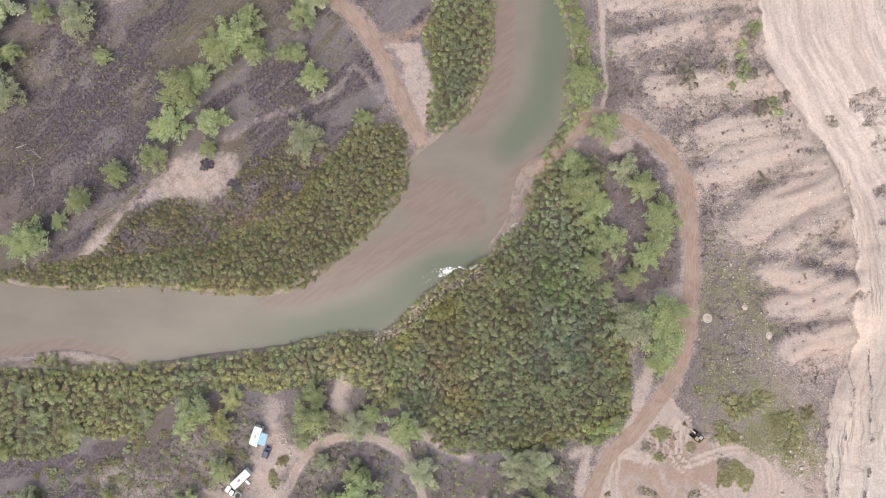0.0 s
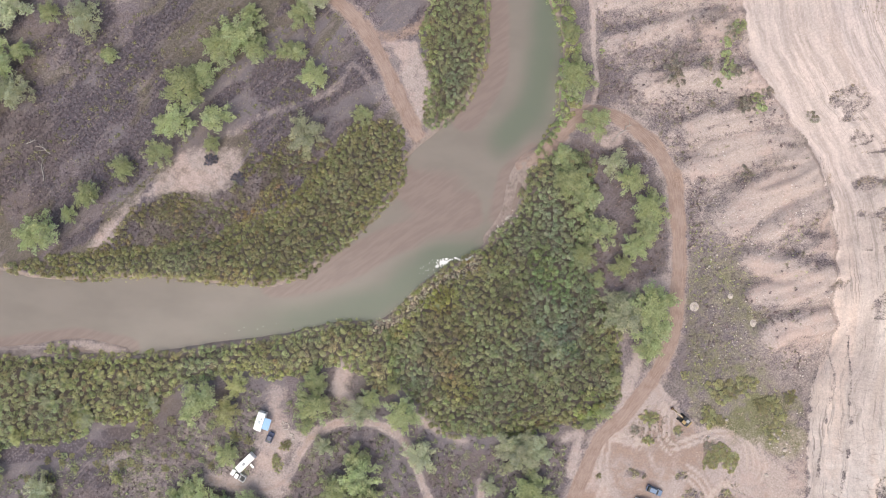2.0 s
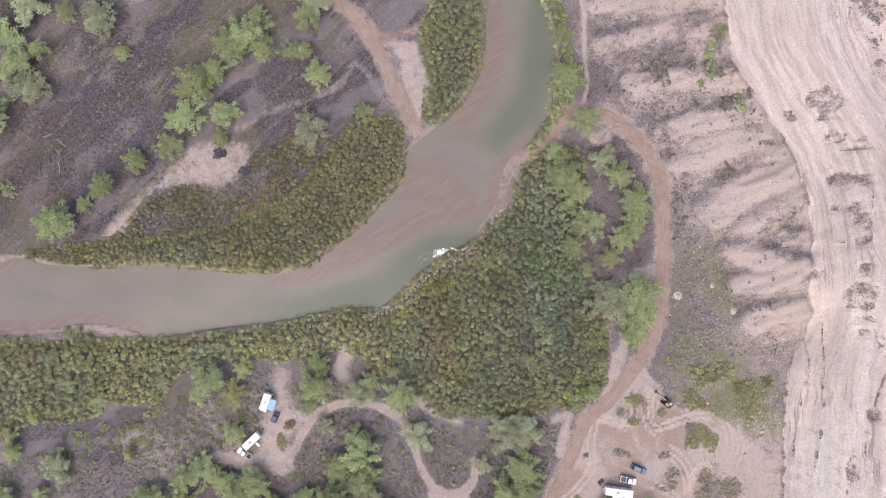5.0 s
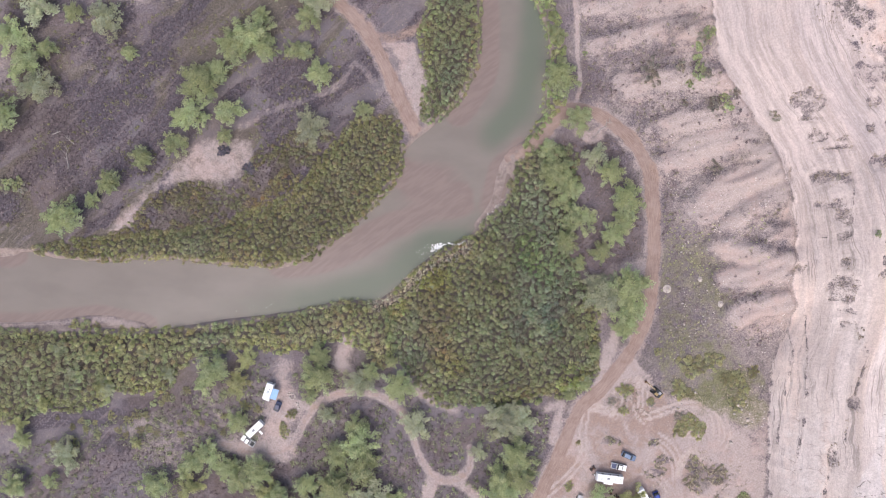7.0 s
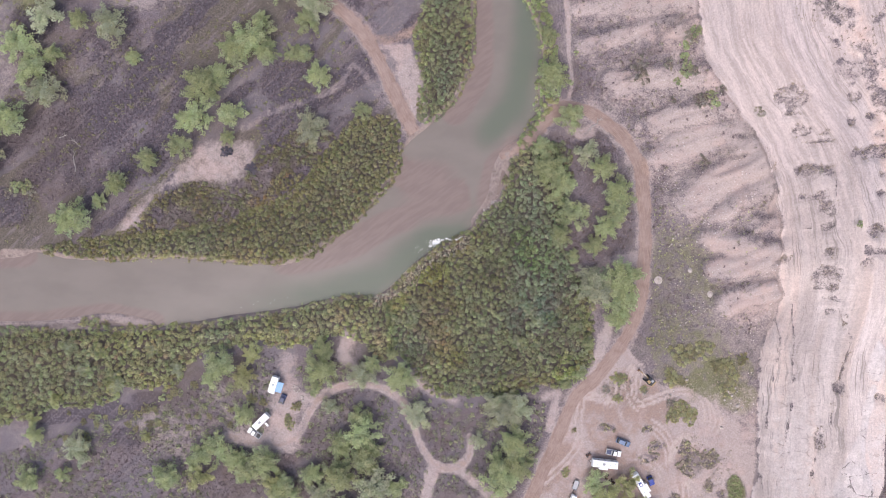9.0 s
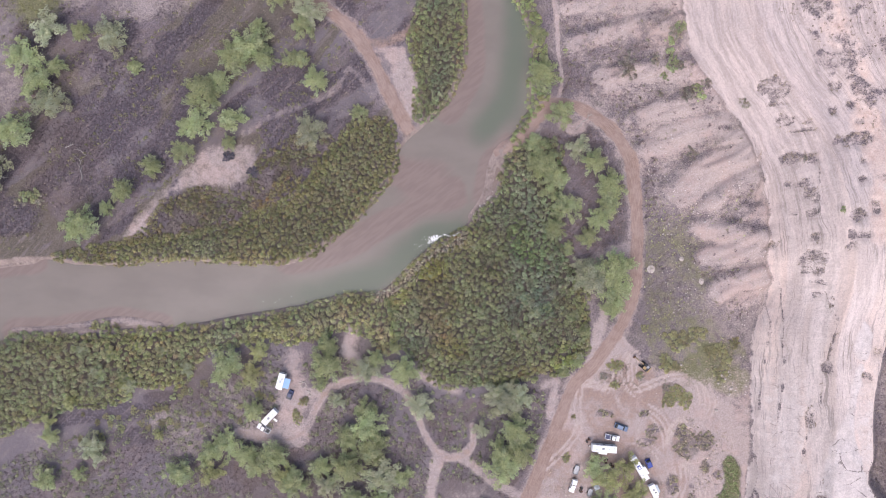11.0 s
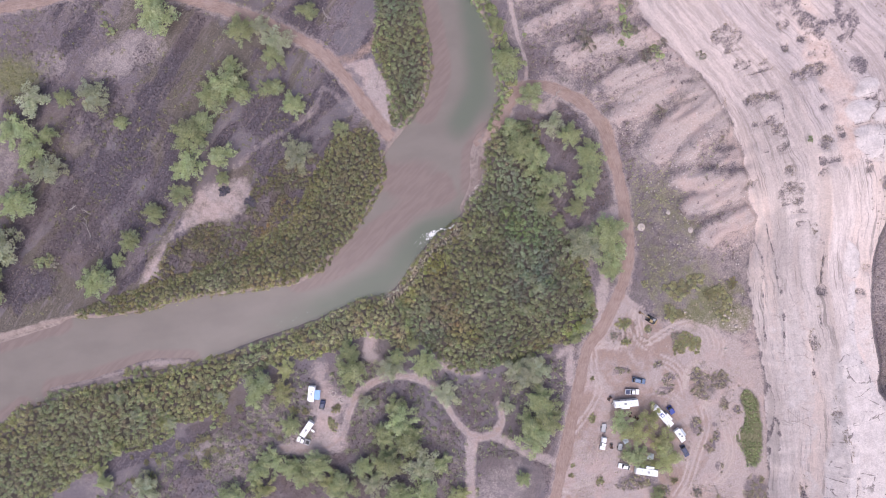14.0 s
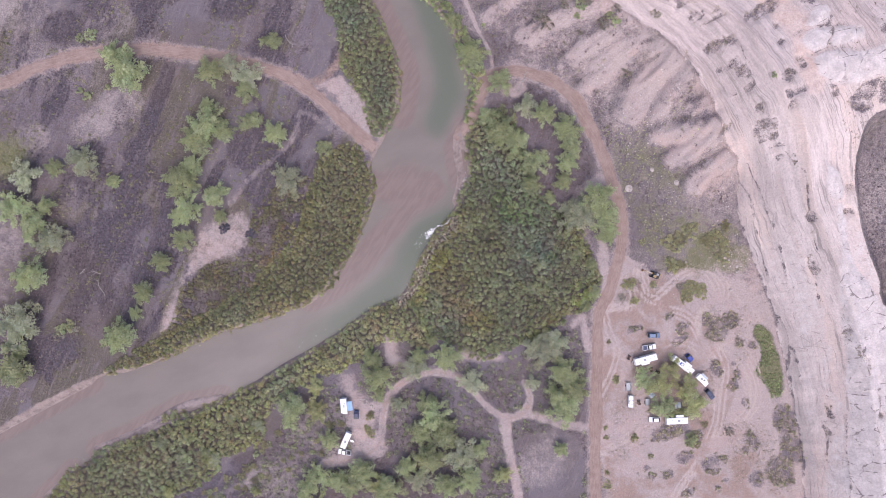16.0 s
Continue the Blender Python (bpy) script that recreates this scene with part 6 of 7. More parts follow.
def make_pickup(paint, long=5.3, label="", load=BLACK, cap=False):
    root = tagged(new("pickup_truck"), label, "pickup")
    h = long / 2
    part("body", profile([(-h, 0.55), (-h, 0.98), (h - 1.3, 1.06), (h - 0.1, 0.98), (h, 0.8), (h, 0.45), (-h + 0.3, 0.42)], 1.92, 0.06), paint, root)
    part("cab", profile([(-0.55, 1.0), (-0.45, 1.72), (-0.1, 1.8), (0.75, 1.8), (h - 1.2, 1.03)], 1.66, 0.08), GLASS, root)
    part("cab_roof", boxes((0.3, 0, 1.78, 1.15, 1.5, 0.06, 0.025)), paint, root)
    bed = part("bed_floor", boxes((-h + 1.05, 0, 0.985, 1.75, 1.5, 0.03)), load, root)
    for side in (-1, 1):
        part("bed_side", boxes((-h + 1.05, side * 0.86, 0.95, 1.95, 0.12, 0.32, 0.03)), paint, root)
        part("mirror", boxes((h - 1.55, side * 1.06, 1.05, 0.14, 0.24, 0.2, 0.03)), BLACK, root)
    part("tailgate", boxes((-h + 0.06, 0, 0.95, 0.1, 1.6, 0.32, 0.03)), paint, root)
    part("bumper", boxes((h + 0.02, 0, 0.42, 0.14, 1.8, 0.2, 0.04)), GREY, root)
    if cap:
        part("bed_cap", boxes((-h + 1.05, 0, 1.26, 1.95, 1.72, 0.5, 0.08, 0.9)), paint, root)
    else:
        part("toolbox", boxes((-0.75, 0, 1.02, 0.4, 1.5, 0.3, 0.03)), GREY, root)
    wheels(root, (-h + 1.05, h - 0.95), 0.86, 0.38)
    lamps(root, h - 0.02, -h + 0.02, 0.78, 0.74)
    return root


def make_trailer(long, wide=2.5, tall=2.2, label="", slide=0.0, slide_at=0.0, slide_side=1, panel=None, nose=0.35, vents=((0.2, 0.0), (-0.25, 0.3))):
    """A travel trailer: body with rounded front, roof with air conditioner and vents, slide-out, axles, drawbar."""
    root = tagged(new("camper_trailer"), label, "camper")
    h = long / 2
    part("body", profile([(-h, 0.6), (-h, tall + 0.55), (-h + 0.12, tall + 0.66), (h - nose, tall + 0.66), (h - 0.1, tall + 0.1), (h, 1.3), (h - 0.25, 0.6)], wide, 0.1), WHITE, root)
    roof = part("roof", boxes((-nose / 2, 0, tall + 0.655, long - nose - 0.3, wide - 0.3, 0.03, 0.01)), WHITE, root)
    part("air_conditioner", boxes((0.05 * long, 0, tall + 0.68, 0.95, 0.75, 0.28, 0.08, 0.85)), GREY if panel is None else WHITE, root)
    for vx, vy in vents:
        part("roof_vent", boxes((vx * long, vy, tall + 0.68, 0.42, 0.42, 0.12, 0.03)), TARP, root)
    for side in (-1, 1):
        part("roof_edge", boxes((-nose / 2, side * (wide / 2 - 0.06), tall + 0.63, long - nose - 0.2, 0.05, 0.05)), GREY, root)
        for wx in (-0.3, 0.0, 0.28):
            part("window", boxes((wx * long, side * (wide / 2 + 0.005), 1.7, 0.9, 0.03, 0.55, 0.01)), GLASS, root)
    part("door", boxes((0.15 * long, -wide / 2 - 0.012, 0.75, 0.7, 0.04, 1.85, 0.01)), WHITE, root, "white entry door")
    part("stripe", boxes((-0.05 * long, wide / 2 + 0.006, 1.25, long * 0.8, 0.02, 0.18)), GREY, root)
    if slide:
        part("slide_out", boxes((slide_at, slide_side * (wide / 2 + slide / 2 - 0.05), 0.85, 3.0, slide, tall - 0.35, 0.05)), WHITE, root)
    if panel:
        part("solar_panel", boxes((panel, 0, tall + 0.69, 1.5, 1.15, 0.05)), BLUE, root, "blue glass solar panel")
    wheels(root, (-0.55, 0.35), wide / 2 - 0.18, 0.36)
    part("drawbar", tube(bmesh.new(), [(h - 0.3, 0.5, 0.5), (h + 0.8, 0, 0.5)], [0.05, 0.05], 6), BLACK, root)
    part("drawbar", tube(bmesh.new(), [(h - 0.3, -0.5, 0.5), (h + 0.8, 0, 0.5)], [0.05, 0.05], 6), BLACK, root)
    part("gas_bottle", wheel_mesh(0.16, 0.5, h + 0.2, 0, 0.72), WHITE, root)
    part("jack_stand", tube(bmesh.new(), [(h + 0.75, 0, 0.0), (h + 0.75, 0, 0.5)], [0.05, 0.04], 6), GREY, root)
    return root


def make_motorhome(long, label, awning=False):
    root = tagged(new("motorhome"), label, "motorhome")
    h = long / 2
    part("body", profile([(-h, 0.5), (-h, 2.75), (-h + 0.12, 2.9), (h - 1.35, 2.9), (h - 0.75, 2.55), (h - 0.95, 2.0), (h - 1.2, 0.5)], 2.35, 0.1), WHITE, root)
    part("bonnet", profile([(h - 1.3, 0.45), (h - 1.3, 1.7), (h - 0.85, 1.25), (h - 0.1, 1.05), (h, 0.85), (h, 0.45)], 1.95, 0.07), WHITE, root)
    part("windscreen", profile([(h - 1.25, 1.75), (h - 1.2, 1.98), (h - 0.98, 1.98), (h - 0.78, 1.32), (h - 0.9, 1.3)], 1.8, 0.02), GLASS, root)
    part("air_conditioner", boxes((-0.2, 0, 2.89, 0.95, 0.75, 0.28, 0.08, 0.85)), TARP, root)
    part("roof_vent", boxes((-1.3, 0.35, 2.89, 0.42, 0.42, 0.12, 0.03)), GREY, root)
    part("ladder", boxes((-h - 0.05, 0.6, 0.8, 0.06, 0.4, 2.05)), GREY, root)
    for side in (-1, 1):
        part("window", boxes((-0.9, side * 1.18, 1.75, 1.1, 0.03, 0.55, 0.01)), GLASS, root)
        part("mirror", boxes((h - 1.15, side * 1.25, 1.4, 0.12, 0.3, 0.3, 0.03)), BLACK, root)
    wheels(root, (-h + 1.3, h - 0.85), 0.98, 0.37)
    if awning:
        part("awning", profile([(-1.75, 2.45), (-1.75, 2.5), (1.75, 2.5), (1.75, 2.45)], 2.1, 0.01), AWNING, root, "pale blue fabric awning").location = (-0.1, 2.2, -0.05)
        for ax in (-1.7, 1.5):
            part("awning_pole", tube(bmesh.new(), [(ax, 3.15, 0.0), (ax, 3.15, 2.4)], [0.025, 0.025], 5), GREY, root)
    lamps(root, h - 0.02, -h + 0.0, 0.7, 0.8)
    return root


def make_truck_camper(label):
    root = make_pickup(WHITE, 5.6, label, GREY)
    root.name = "truck_camper"
    root["category"] = "truck camper"
    part("camper_box", profile([(-3.1, 1.05), (-3.1, 2.75), (1.1, 2.75), (1.25, 2.2), (0.95, 1.85), (-0.55, 1.85), (-0.55, 1.05)], 2.2, 0.08), WHITE, root)
    part("air_conditioner", boxes((-1.3, 0, 2.74, 0.8, 0.7, 0.25, 0.06, 0.85)), GREY, root)
    part("roof_vent", boxes((-0.2, 0.3, 2.74, 0.5, 0.5, 0.12, 0.03)), BLACK, root)
    part("side_awning", boxes((-0.9, 1.5, 2.3, 3.0, 0.9, 0.05)), TARP, root)
    return root


def make_quad(label):
    root = tagged(new("quad_bike"), label, "quad bike")
    part("body", profile([(-0.85, 0.5), (-0.8, 0.72), (-0.1, 0.78), (0.15, 0.92), (0.45, 0.95), (0.85, 0.72), (0.85, 0.5), (0.3, 0.35), (-0.4, 0.35)], 0.5, 0.06), RUST, root)
    part("seat", boxes((-0.35, 0, 0.76, 0.75, 0.32, 0.13, 0.05)), BLACK, root)
    part("handlebar", tube(bmesh.new(), [(0.28, -0.4, 1.05), (0.38, 0, 1.0), (0.28, 0.4, 1.05)], [0.022, 0.025, 0.022], 6), BLACK, root)
    for rx in (-0.72, 0.68):
        part("rack", boxes((rx, 0, 0.8, 0.42, 0.75, 0.035), (rx - 0.12, 0, 0.74, 0.04, 0.6, 0.07), (rx + 0.12, 0, 0.74, 0.04, 0.6, 0.07)), BLACK, root)
    for side in (-1, 1):
        for fx in (-0.6, 0.6):
            part("mudguard", boxes((fx, side * 0.38, 0.62, 0.55, 0.3, 0.05, 0.02)), RUST, root)
    wheels(root, (-0.6, 0.6), 0.45, 0.3, 0.24)
    return root


def make_utility_trailer(label, long=3.2, wide=1.7, deck=GREY):
    root = tagged(new("utility_trailer"), label, "trailer")
    part("deck", boxes((0, 0, 0.52, long, wide, 0.06, 0.01)), deck, root)
    for side in (-1, 1):
        part("side_rail", boxes((0, side * (wide / 2 - 0.03), 0.58, long, 0.06, 0.32)), GREY, root)
    for end in (-1, 1):
        part("end_rail", boxes((end * (long / 2 - 0.03), 0, 0.58, 0.06, wide - 0.13, 0.32)), GREY, root)
    part("drawbar", tube(bmesh.new(), [(long / 2 - 0.2, 0, 0.5), (long / 2 + 1.0, 0, 0.48)], [0.05, 0.045], 6), BLACK, root)
    part("jack_stand", tube(bmesh.new(), [(long / 2 + 0.85, 0, 0.0), (long / 2 + 0.85, 0, 0.48)], [0.045, 0.04], 6), GREY, root)
    wheels(root, (-0.2,), wide / 2 + 0.16, 0.3, 0.2)
    return root


def make_excavator(label):
    """A tracked digger: two tracks, house with counterweight and cab, boom, stick and bucket on the ground."""
    root = tagged(new("excavator"), label, "excavator")
    for side in (-1, 1):
        part("track", profile([(-1.65, 0.25), (-1.65, 0.55), (-1.4, 0.78), (1.4, 0.78), (1.65, 0.55), (1.65, 0.25), (1.4, 0.0), (-1.4, 0.0)], 0.5, 0.05), RUBBER, root).location.y = side * 0.95
    part("turntable", boxes((0, 0, 0.7, 1.5, 1.4, 0.3, 0.05)), BLACK, root)
    part("house", profile([(-1.85, 1.0), (-1.85, 1.75), (-1.6, 1.95), (0.75, 1.85), (0.85, 1.0)], 2.1, 0.08), BLACK, root)
    part("counterweight", boxes((-1.75, 0, 0.98, 0.6, 2.15, 0.95, 0.12)), YELLOW, root)
    part("engine_grille", boxes((-0.8, -0.45, 1.9, 0.9, 0.9, 0.06)), GREY, root)
    cab = part("cab", profile([(-0.35, 1.0), (-0.35, 2.65), (0.75, 2.65), (1.05, 1.7), (1.05, 1.0)], 0.95, 0.06), GLASS, root)
    cab.location.y = 0.55
    part("cab_roof", boxes((0.2, 0.55, 2.62, 1.15, 0.95, 0.07, 0.02)), YELLOW, root)
    part("boom", tube(bmesh.new(), [(0.7, -0.2, 1.35), (1.9, -0.2, 2.9), (3.4, -0.2, 2.75), (4.3, -0.2, 2.2)], [0.2, 0.24, 0.2, 0.14], 4), YELLOW, root)
    part("stick", tube(bmesh.new(), [(4.0, -0.2, 2.75), (4.3, -0.2, 2.2), (4.75, -0.2, 0.75)], [0.1, 0.15, 0.1], 4), YELLOW, root)
    part("ram", tube(bmesh.new(), [(1.9, -0.2, 3.2), (3.9, -0.2, 2.85)], [0.07, 0.05], 6), CHROME, root)
    part("bucket", profile([(4.35, 0.05), (4.3, 0.5), (4.7, 0.85), (5.0, 0.7), (5.0, 0.4), (4.85, 0.0)], 0.9, 0.03), RUST, root).location.y = -0.2
    return root


def park(thing, x, y, angle, group=""):
    thing.matrix_basis = pose(x, y, stand(x, y), 0, 0, angle)
    return tagged(thing, group=group)


camp = "vehicles on the camp ground"
park(make_suv(STEEL_BLUE, 4.9, "steel-blue estate car parked on bare sand"), 64.4, -75.5, -23, camp)
park(make_pickup(WHITE, 5.2, "white pickup truck beside a long camper trailer", NAVY), 61.1, -79.0, -13, camp)
park(make_trailer(8.8, 2.5, 2.3, "long white camper trailer with a rounded front", 0.7, 0.4, 1, vents=((0.3, 0.3), (-0.2, 0.0), (-0.38, -0.4))), 57.7, -82.3, 173, camp)
park(make_trailer(9.4, 2.4, 2.2, "white camper trailer with a blue solar panel", 0.8, -1.6, -1, panel=0.6), 70.0, -89.8, 120, camp)
park(make_suv(BLUE, 3.3, "small bright blue car by a camper"), 73.8, -88.8, -68, camp)
park(make_truck_camper("white truck camper with a side awning"), 75.0, -98.6, -67, camp)
park(make_suv(NAVY, 4.5, "dark navy estate car parked by trees"), 75.7, -104.7, -73, camp)
park(make_trailer(8.4, 2.5, 2.3, "white camper trailer with a slide-out beside trees", 1.0, 0.9, 1), 60.0, -108.6, -20, camp)
park(make_suv(WHITE, 4.3, "white estate car parked before a trailer"), 52.5, -105.5, 157, camp)
park(make_pickup(WHITE, 4.8, "white pickup truck with a covered bed", BLACK, True), 46.7, -95.4, -112, camp)
park(make_utility_trailer("empty open utility trailer behind a pickup"), 48.1, -90.0, -112, camp)
park(make_utility_trailer("low grey flat trailer on the ground by trees", 2.6, 1.6, GREY), 52.6, -98.2, 70, camp)
park(make_quad("dark red quad bike parked by trees"), 49.6, -97.3, -100, "quad bikes in the camp")
park(make_quad("dark quad bike in front of a trailer"), 58.7, -87.3, -110, "quad bikes in the camp")
park(make_quad("dark quad bike beside another one"), 60.6, -89.0, -49, "quad bikes in the camp")
park(make_quad("dark red quad bike behind a trailer"), 52.6, -79.8, 40, "quad bikes in the camp")
park(make_excavator("old yellow and black tracked excavator on sand"), 73.4, -54.3, 137)
west_camp = "vehicles at the riverside camp"
park(make_motorhome(6.3, "white motorhome with a pale blue awning out", True), -54.4, -54.6, -108, west_camp)
park(make_suv(NAVY, 3.4, "small dark blue car on bare sand"), -51.6, -59.5, 67, west_camp)
park(make_trailer(6.6, 2.3, 2.0, "white camper trailer hitched near a pickup"), -58.8, -66.8, -136, west_camp)
park(make_pickup(WHITE, 4.9, "white pickup truck with a black open bed", BLACK), -61.2, -71.0, 148, west_camp)


# ---- small camp things ----
def make_canopy(x, y, angle, wide, cloth, label):
    root = tagged(new("canopy"), label, "canopy")
    bm = bmesh.new()
    n = 6
    rows = [[bm.verts.new(((i / n - 0.5) * wide, (j / n - 0.5) * wide, 2.25 + 0.35 * (1 - max(abs(i / n - 0.5), abs(j / n - 0.5)) * 2))) for j in range(n + 1)] for i in range(n + 1)]
    for i in range(n):
        for j in range(n):
            bm.faces.new((rows[i][j], rows[i + 1][j], rows[i + 1][j + 1], rows[i][j + 1]))
    bmesh.ops.solidify(bm, geom=list(bm.faces), thickness=0.02)
    part("cloth", bm, cloth, root)
    for a in (-1, 1):
        for b in (-1, 1):
            part("pole", tube(bmesh.new(), [(a * wide * 0.48, b * wide * 0.48, 0), (a * wide * 0.48, b * wide * 0.48, 2.28)], [0.02, 0.02], 6), GREY, root)
    root.matrix_basis = pose(x, y, stand(x, y), 0, 0, angle)


make_canopy(62.5, -103.4, -18, 2.3, TARP, "pale grey fabric canopy under trees")
make_canopy(54.7, -95.8, 20, 1.9, TARP, "small pale canopy beside a tree")


def make_table(x, y, angle):
    root = tagged(new("folding_table"), "white folding table beside the camper trailer", "table")
    part("tabletop", boxes((0, 0, 0.7, 1.5, 0.7, 0.04, 0.01)), WHITE, root)
    for a in (-1, 1):
        for b in (-1, 1):
            part("leg", tube(bmesh.new(), [(a * 0.65, b * 0.28, 0), (a * 0.65, b * 0.28, 0.7)], [0.018, 0.018], 5), GREY, root)
    root.matrix_basis = pose(x, y, stand(x, y), 0, 0, angle)


make_table(-57.1, -68.2, -45)


def make_stone(x, y, size, seed, label, group, z=None, mat=STONE, name="stone"):
    r = np.random.default_rng(seed)
    bm = bmesh.new()
    bmesh.ops.create_icosphere(bm, subdivisions=2, radius=1.0)
    for v in bm.verts:
        v.co *= 1 + 0.35 * (noise.noise(v.co * 1.3 + Vector((seed, 0, 0))))
        v.co = Vector((v.co.x * size * 0.55, v.co.y * size * 0.45, max(v.co.z, -0.5) * size * 0.32))
    ob = part(name, bm, mat)
    ob.matrix_basis = pose(x, y, (stand(x, y) if z is None else z) + size * 0.1, 0, 0, r.uniform(0, 360))
    return tagged(ob, label, "stone", group)


for k in range(11):
    a = 2 * math.pi * k / 11
    make_stone(-46.9 + 0.95 * math.cos(a), -56.4 + 0.95 * math.sin(a), 0.5 + 0.2 * (k % 3 == 0), 700 + k, "pale stone of a campfire ring", "stones of the campfire ring")
for k, (x, y) in enumerate(((-45.6, -58.6), (-45.2, -59.4), (-45.0, -58.9), (-47.8, -55.0), (-48.3, -55.6), (-44.7, -60.2))):
    make_stone(x, y, 0.6 + 0.1 * (k % 3), 720 + k, "pale loose stone near the campfire", "loose stones by the campfire")
for k, (x, y, s) in enumerate(((100.5, -58.5, 1.3), (102.0, -60.0, 1.0), (103.2, -57.4, 0.9), (101.4, -56.2, 1.0), (104.0, -63.5, 1.4), (104.6, -61.6, 0.8), (103.4, -65.5, 1.2), (86.5, -54.5, 1.1), (99.5, -61.5, 0.8), (98.4, -71.0, 1.2), (84.0, -4.5, 0.9), (81.8, -8.0, 0.8))):
    make_stone(x, y, s, 740 + k, "pale boulder fallen from the slope", "boulders at the foot of the slope", name="boulder")
r = np.random.default_rng(5)
for k in range(34):
    t = r.uniform(0, 1)
    x, y = 15.5 + 8 * t + r.normal(0, 0.9), 0.5 + 8 * t + r.normal(0, 0.9)
    make_stone(x, y, r.uniform(0.35, 1.0), 760 + k, "grey stone on the muddy bank", "stones on the muddy bank", max(0.02, stand(x, y)))

# pale stones strewn over the badlands and at the rock's foot
r = np.random.default_rng(55)
px, py = r.uniform(76, 114, 2600), r.uniform(-66, 74, 2600)
ok = (face_far(px, py) < -1) & (face_far(px, py) > -34) & (fractal(px, py, 8, 57, 3) > 0.53)
px, py = px[ok], py[ok]
size = 0.1 + 0.3 * r.uniform(0, 1, len(px)) ** 3
turn = r.uniform(0, 6.28, len(px))
shape = np.array([(1, 0, 0), (0.2, 0.8, 0.1), (-0.9, 0.2, 0), (-0.1, -0.8, 0.1), (0.1, 0, 0.6), (0, 0, -0.4)])
cs, sn = np.cos(turn)[:, None], np.sin(turn)[:, None]
pts = np.stack([shape[:, 0] * cs - shape[:, 1] * sn, shape[:, 0] * sn + shape[:, 1] * cs, shape[:, 2] * np.ones_like(cs)], 2) * (size * r.uniform(0.8, 1.2, len(px)))[:, None, None]
pts += np.stack([px, py, height(px, py) + 0.05], 1)[:, None, :]
tris = np.array([(0, 1, 4), (1, 2, 4), (2, 3, 4), (3, 0, 4), (1, 0, 5), (2, 1, 5), (3, 2, 5), (0, 3, 5)])
faces = (tris[None] + 6 * np.arange(len(px))[:, None, None]).reshape(-1, 3)
tagged(new("scattered_stones", mesh_of("scattered_stones", pts.reshape(-1, 3), faces, CHALK)), "pale stones strewn over the dry slope", "stones", kind="stuff")

# foam caught against the bank
r = np.random.default_rng(9)
verts, faces = [], []
for k in range(265):
    if k < 110:
        x, y, s = r.normal(0.9, 1.1), r.normal(-7.2, 0.65), r.uniform(0.05, 0.26)
        y += 0.42 * x
    elif k < 240:
        t = r.uniform(0, 1)
        x, y, s = 4.4 + 5.7 * t, -5.2 + 0.8 * t - 1.2 * math.sin(2.8 * t) + r.normal(0, 0.12), r.uniform(0.1, 0.3)
    else:
        x, y, s = r.normal(-2.5, 1.8), r.normal(-9.6, 1.6), r.uniform(0.04, 0.13)
    n = 8
    base = len(verts)
    low = max(0.012, stand(x, y) + 0.02)
    verts.append((x, y, low + 0.02 + 0.25 * s))
    for i in range(n):
        a, q = 2 * math.pi * i / n, s * r.uniform(0.7, 1.2)
        verts.append((x + q * math.cos(a), y + q * math.sin(a), low))
    faces += [(base, base + 1 + i, base + 1 + (i + 1) % n) for i in range(n)]
tagged(new("foam", mesh_of("foam", verts, faces, FOAM, True)), "white foam gathered against the bank", "foam", kind="stuff")
for k in range(6):
    make_stone(-66 + 2.9 * k + 1.3 * (k % 2), -28.4 + 0.45 * k + 0.5 * (k % 3), 0.17, 800 + k, "small pale stone standing out of the water", "pale stones in the shallows", 0.0, FOAM)


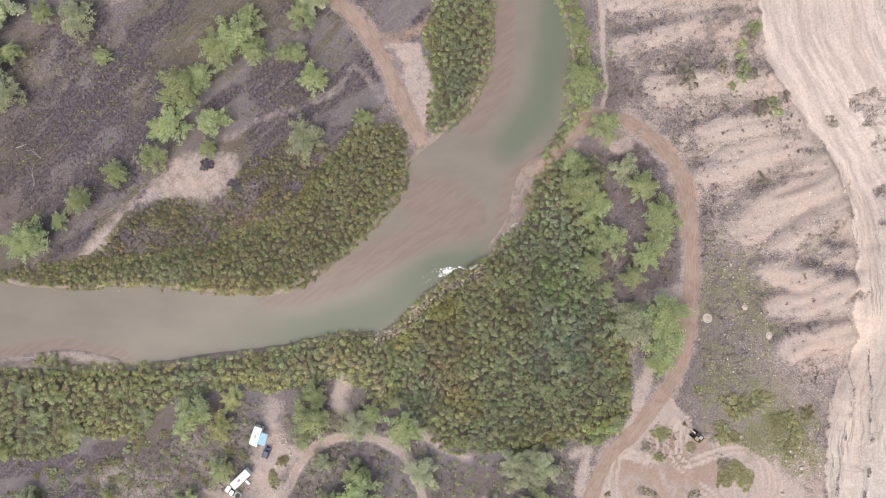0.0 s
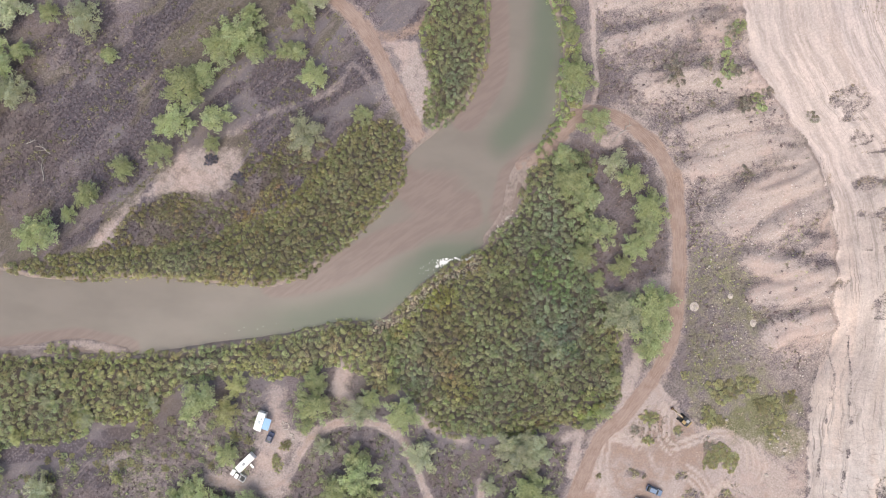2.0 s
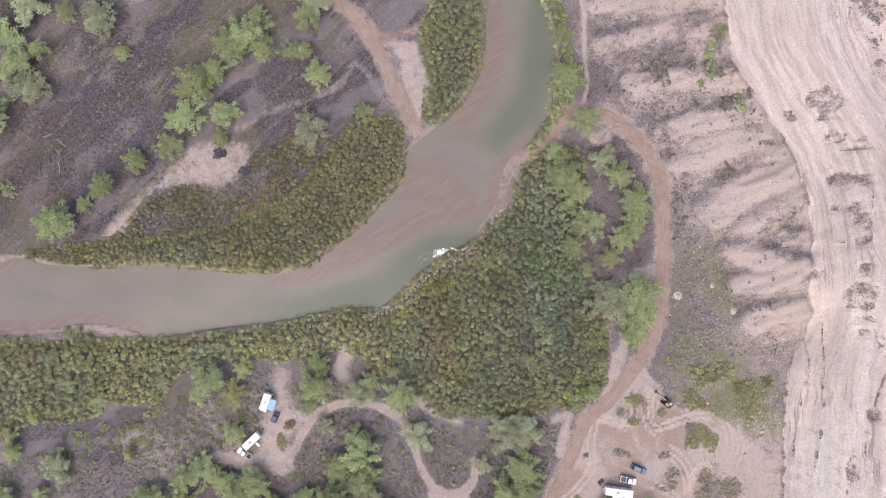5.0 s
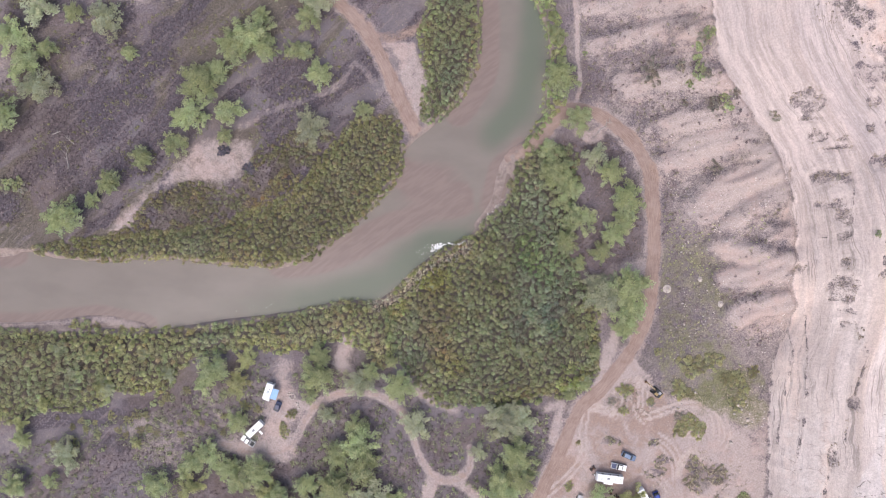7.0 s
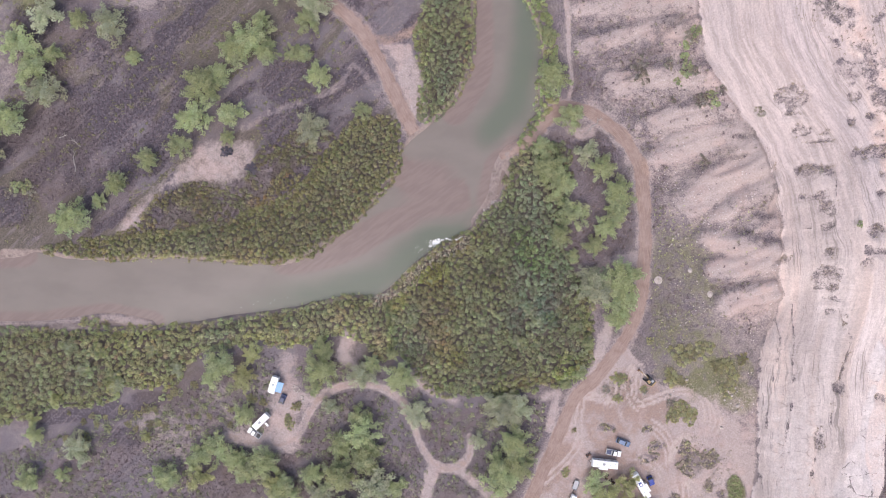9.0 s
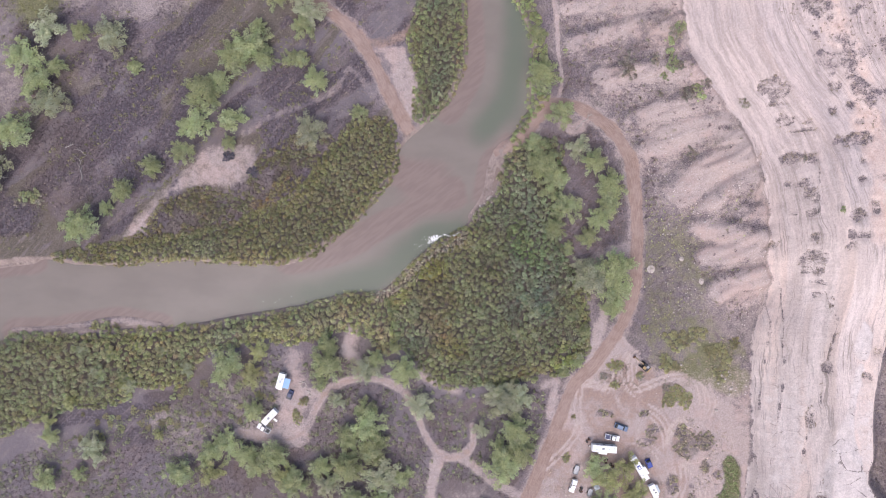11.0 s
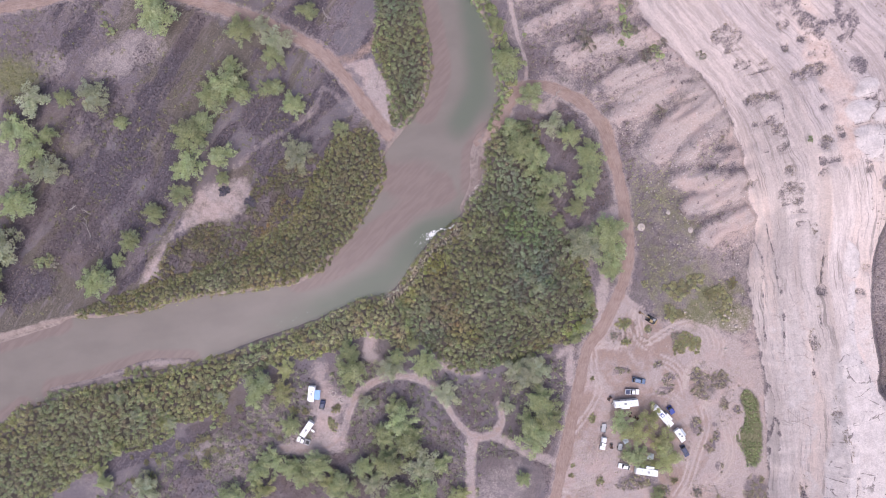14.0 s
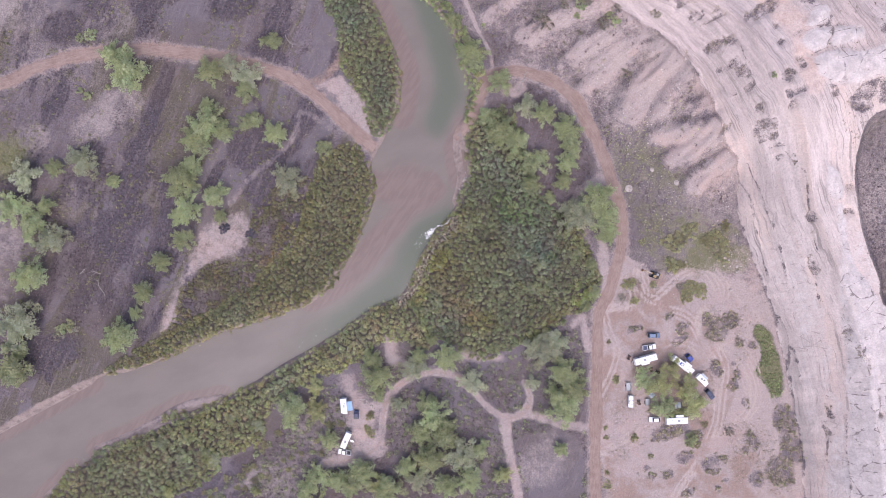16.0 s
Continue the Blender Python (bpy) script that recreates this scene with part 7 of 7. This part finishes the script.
# ---- ant hills: bare pale discs with a low cone ----
for k, (x, y, s) in enumerate(((77.2, -20.3, 1.5), (94.5, -25.0, 1.3), (88.0, -17.0, 0.9))):
    bm = bmesh.new()
    rings = [[bm.verts.new((q * s * math.cos(a), q * s * math.sin(a), h)) for a in (2 * math.pi * i / 20 for i in range(20))] for q, h in ((1.0, -0.06), (0.85, 0.05), (0.45, 0.12), (0.18, 0.3))]
    for a, b in zip(rings[:-1], rings[1:]):
        for i in range(20):
            bm.faces.new((a[i], a[(i + 1) % 20], b[(i + 1) % 20], b[i]))
    bm.faces.new(rings[-1])
    ob = part("ant_hill", bm, STONE)
    ob.matrix_basis = pose(x, y, stand(x, y) + 0.03)
    tagged(ob, "pale round ant hill on bare ground", "ant hill", "ant hills below the slope")


# ---- dead wood ----
def make_snag(x, y, long, angle, seed, label, limbs=5):
    r = np.random.default_rng(seed)
    root = tagged(new("dead_tree"), label, "dead tree")
    pts = [(0, 0, 0.12)]
    for k in range(5):
        pts.append((long * (k + 1) / 5, r.normal(0, 0.05) * long, 0.14 + 0.03 * k))
    part("trunk", tube(bmesh.new(), pts, [0.2, 0.18, 0.15, 0.12, 0.08, 0.04], 7), DEADWOOD, root)
    for k in range(limbs):
        b = Vector(pts[2 + k % 3])
        side = (-1) ** k
        e = b + Vector((long * r.uniform(0.15, 0.35), side * long * r.uniform(0.12, 0.35), r.uniform(0.0, 0.6)))
        part("limb", tube(bmesh.new(), [tuple(b), tuple(b.lerp(e, 0.5) + Vector((0, 0, 0.1))), tuple(e)], [0.08, 0.055, 0.02], 5), DEADWOOD, root)
    root.matrix_basis = pose(x, y, stand(x, y), 0, 0, angle)


fallen = "fallen bleached tree lying in dry brush"
make_snag(-121.5, 18.5, 8.0, 95, 31, fallen)
make_snag(-119.5, 27.0, 4.5, 140, 32, fallen)
make_snag(-127.0, 30.0, 3.5, 20, 33, fallen)
make_snag(55.0, 32.5, 4.6, 40, 34, "bleached bare tree beside the road", 7)
make_snag(55.4, 33.0, 4.2, 220, 35, "bleached bare tree beside the road", 7)
make_snag(-152.0, 21.0, 5.0, -10, 36, fallen)
make_snag(-104.0, 57.0, 4.0, 50, 37, fallen)
make_snag(103.5, 26.0, 3.5, -60, 38, "grey dead shrub on the pale slope", 6)
make_snag(95.0, 30.0, 3.0, 20, 39, "grey dead shrub on the pale slope", 6)
make_snag(-20.5, 83.0, 5.5, -80, 40, fallen)
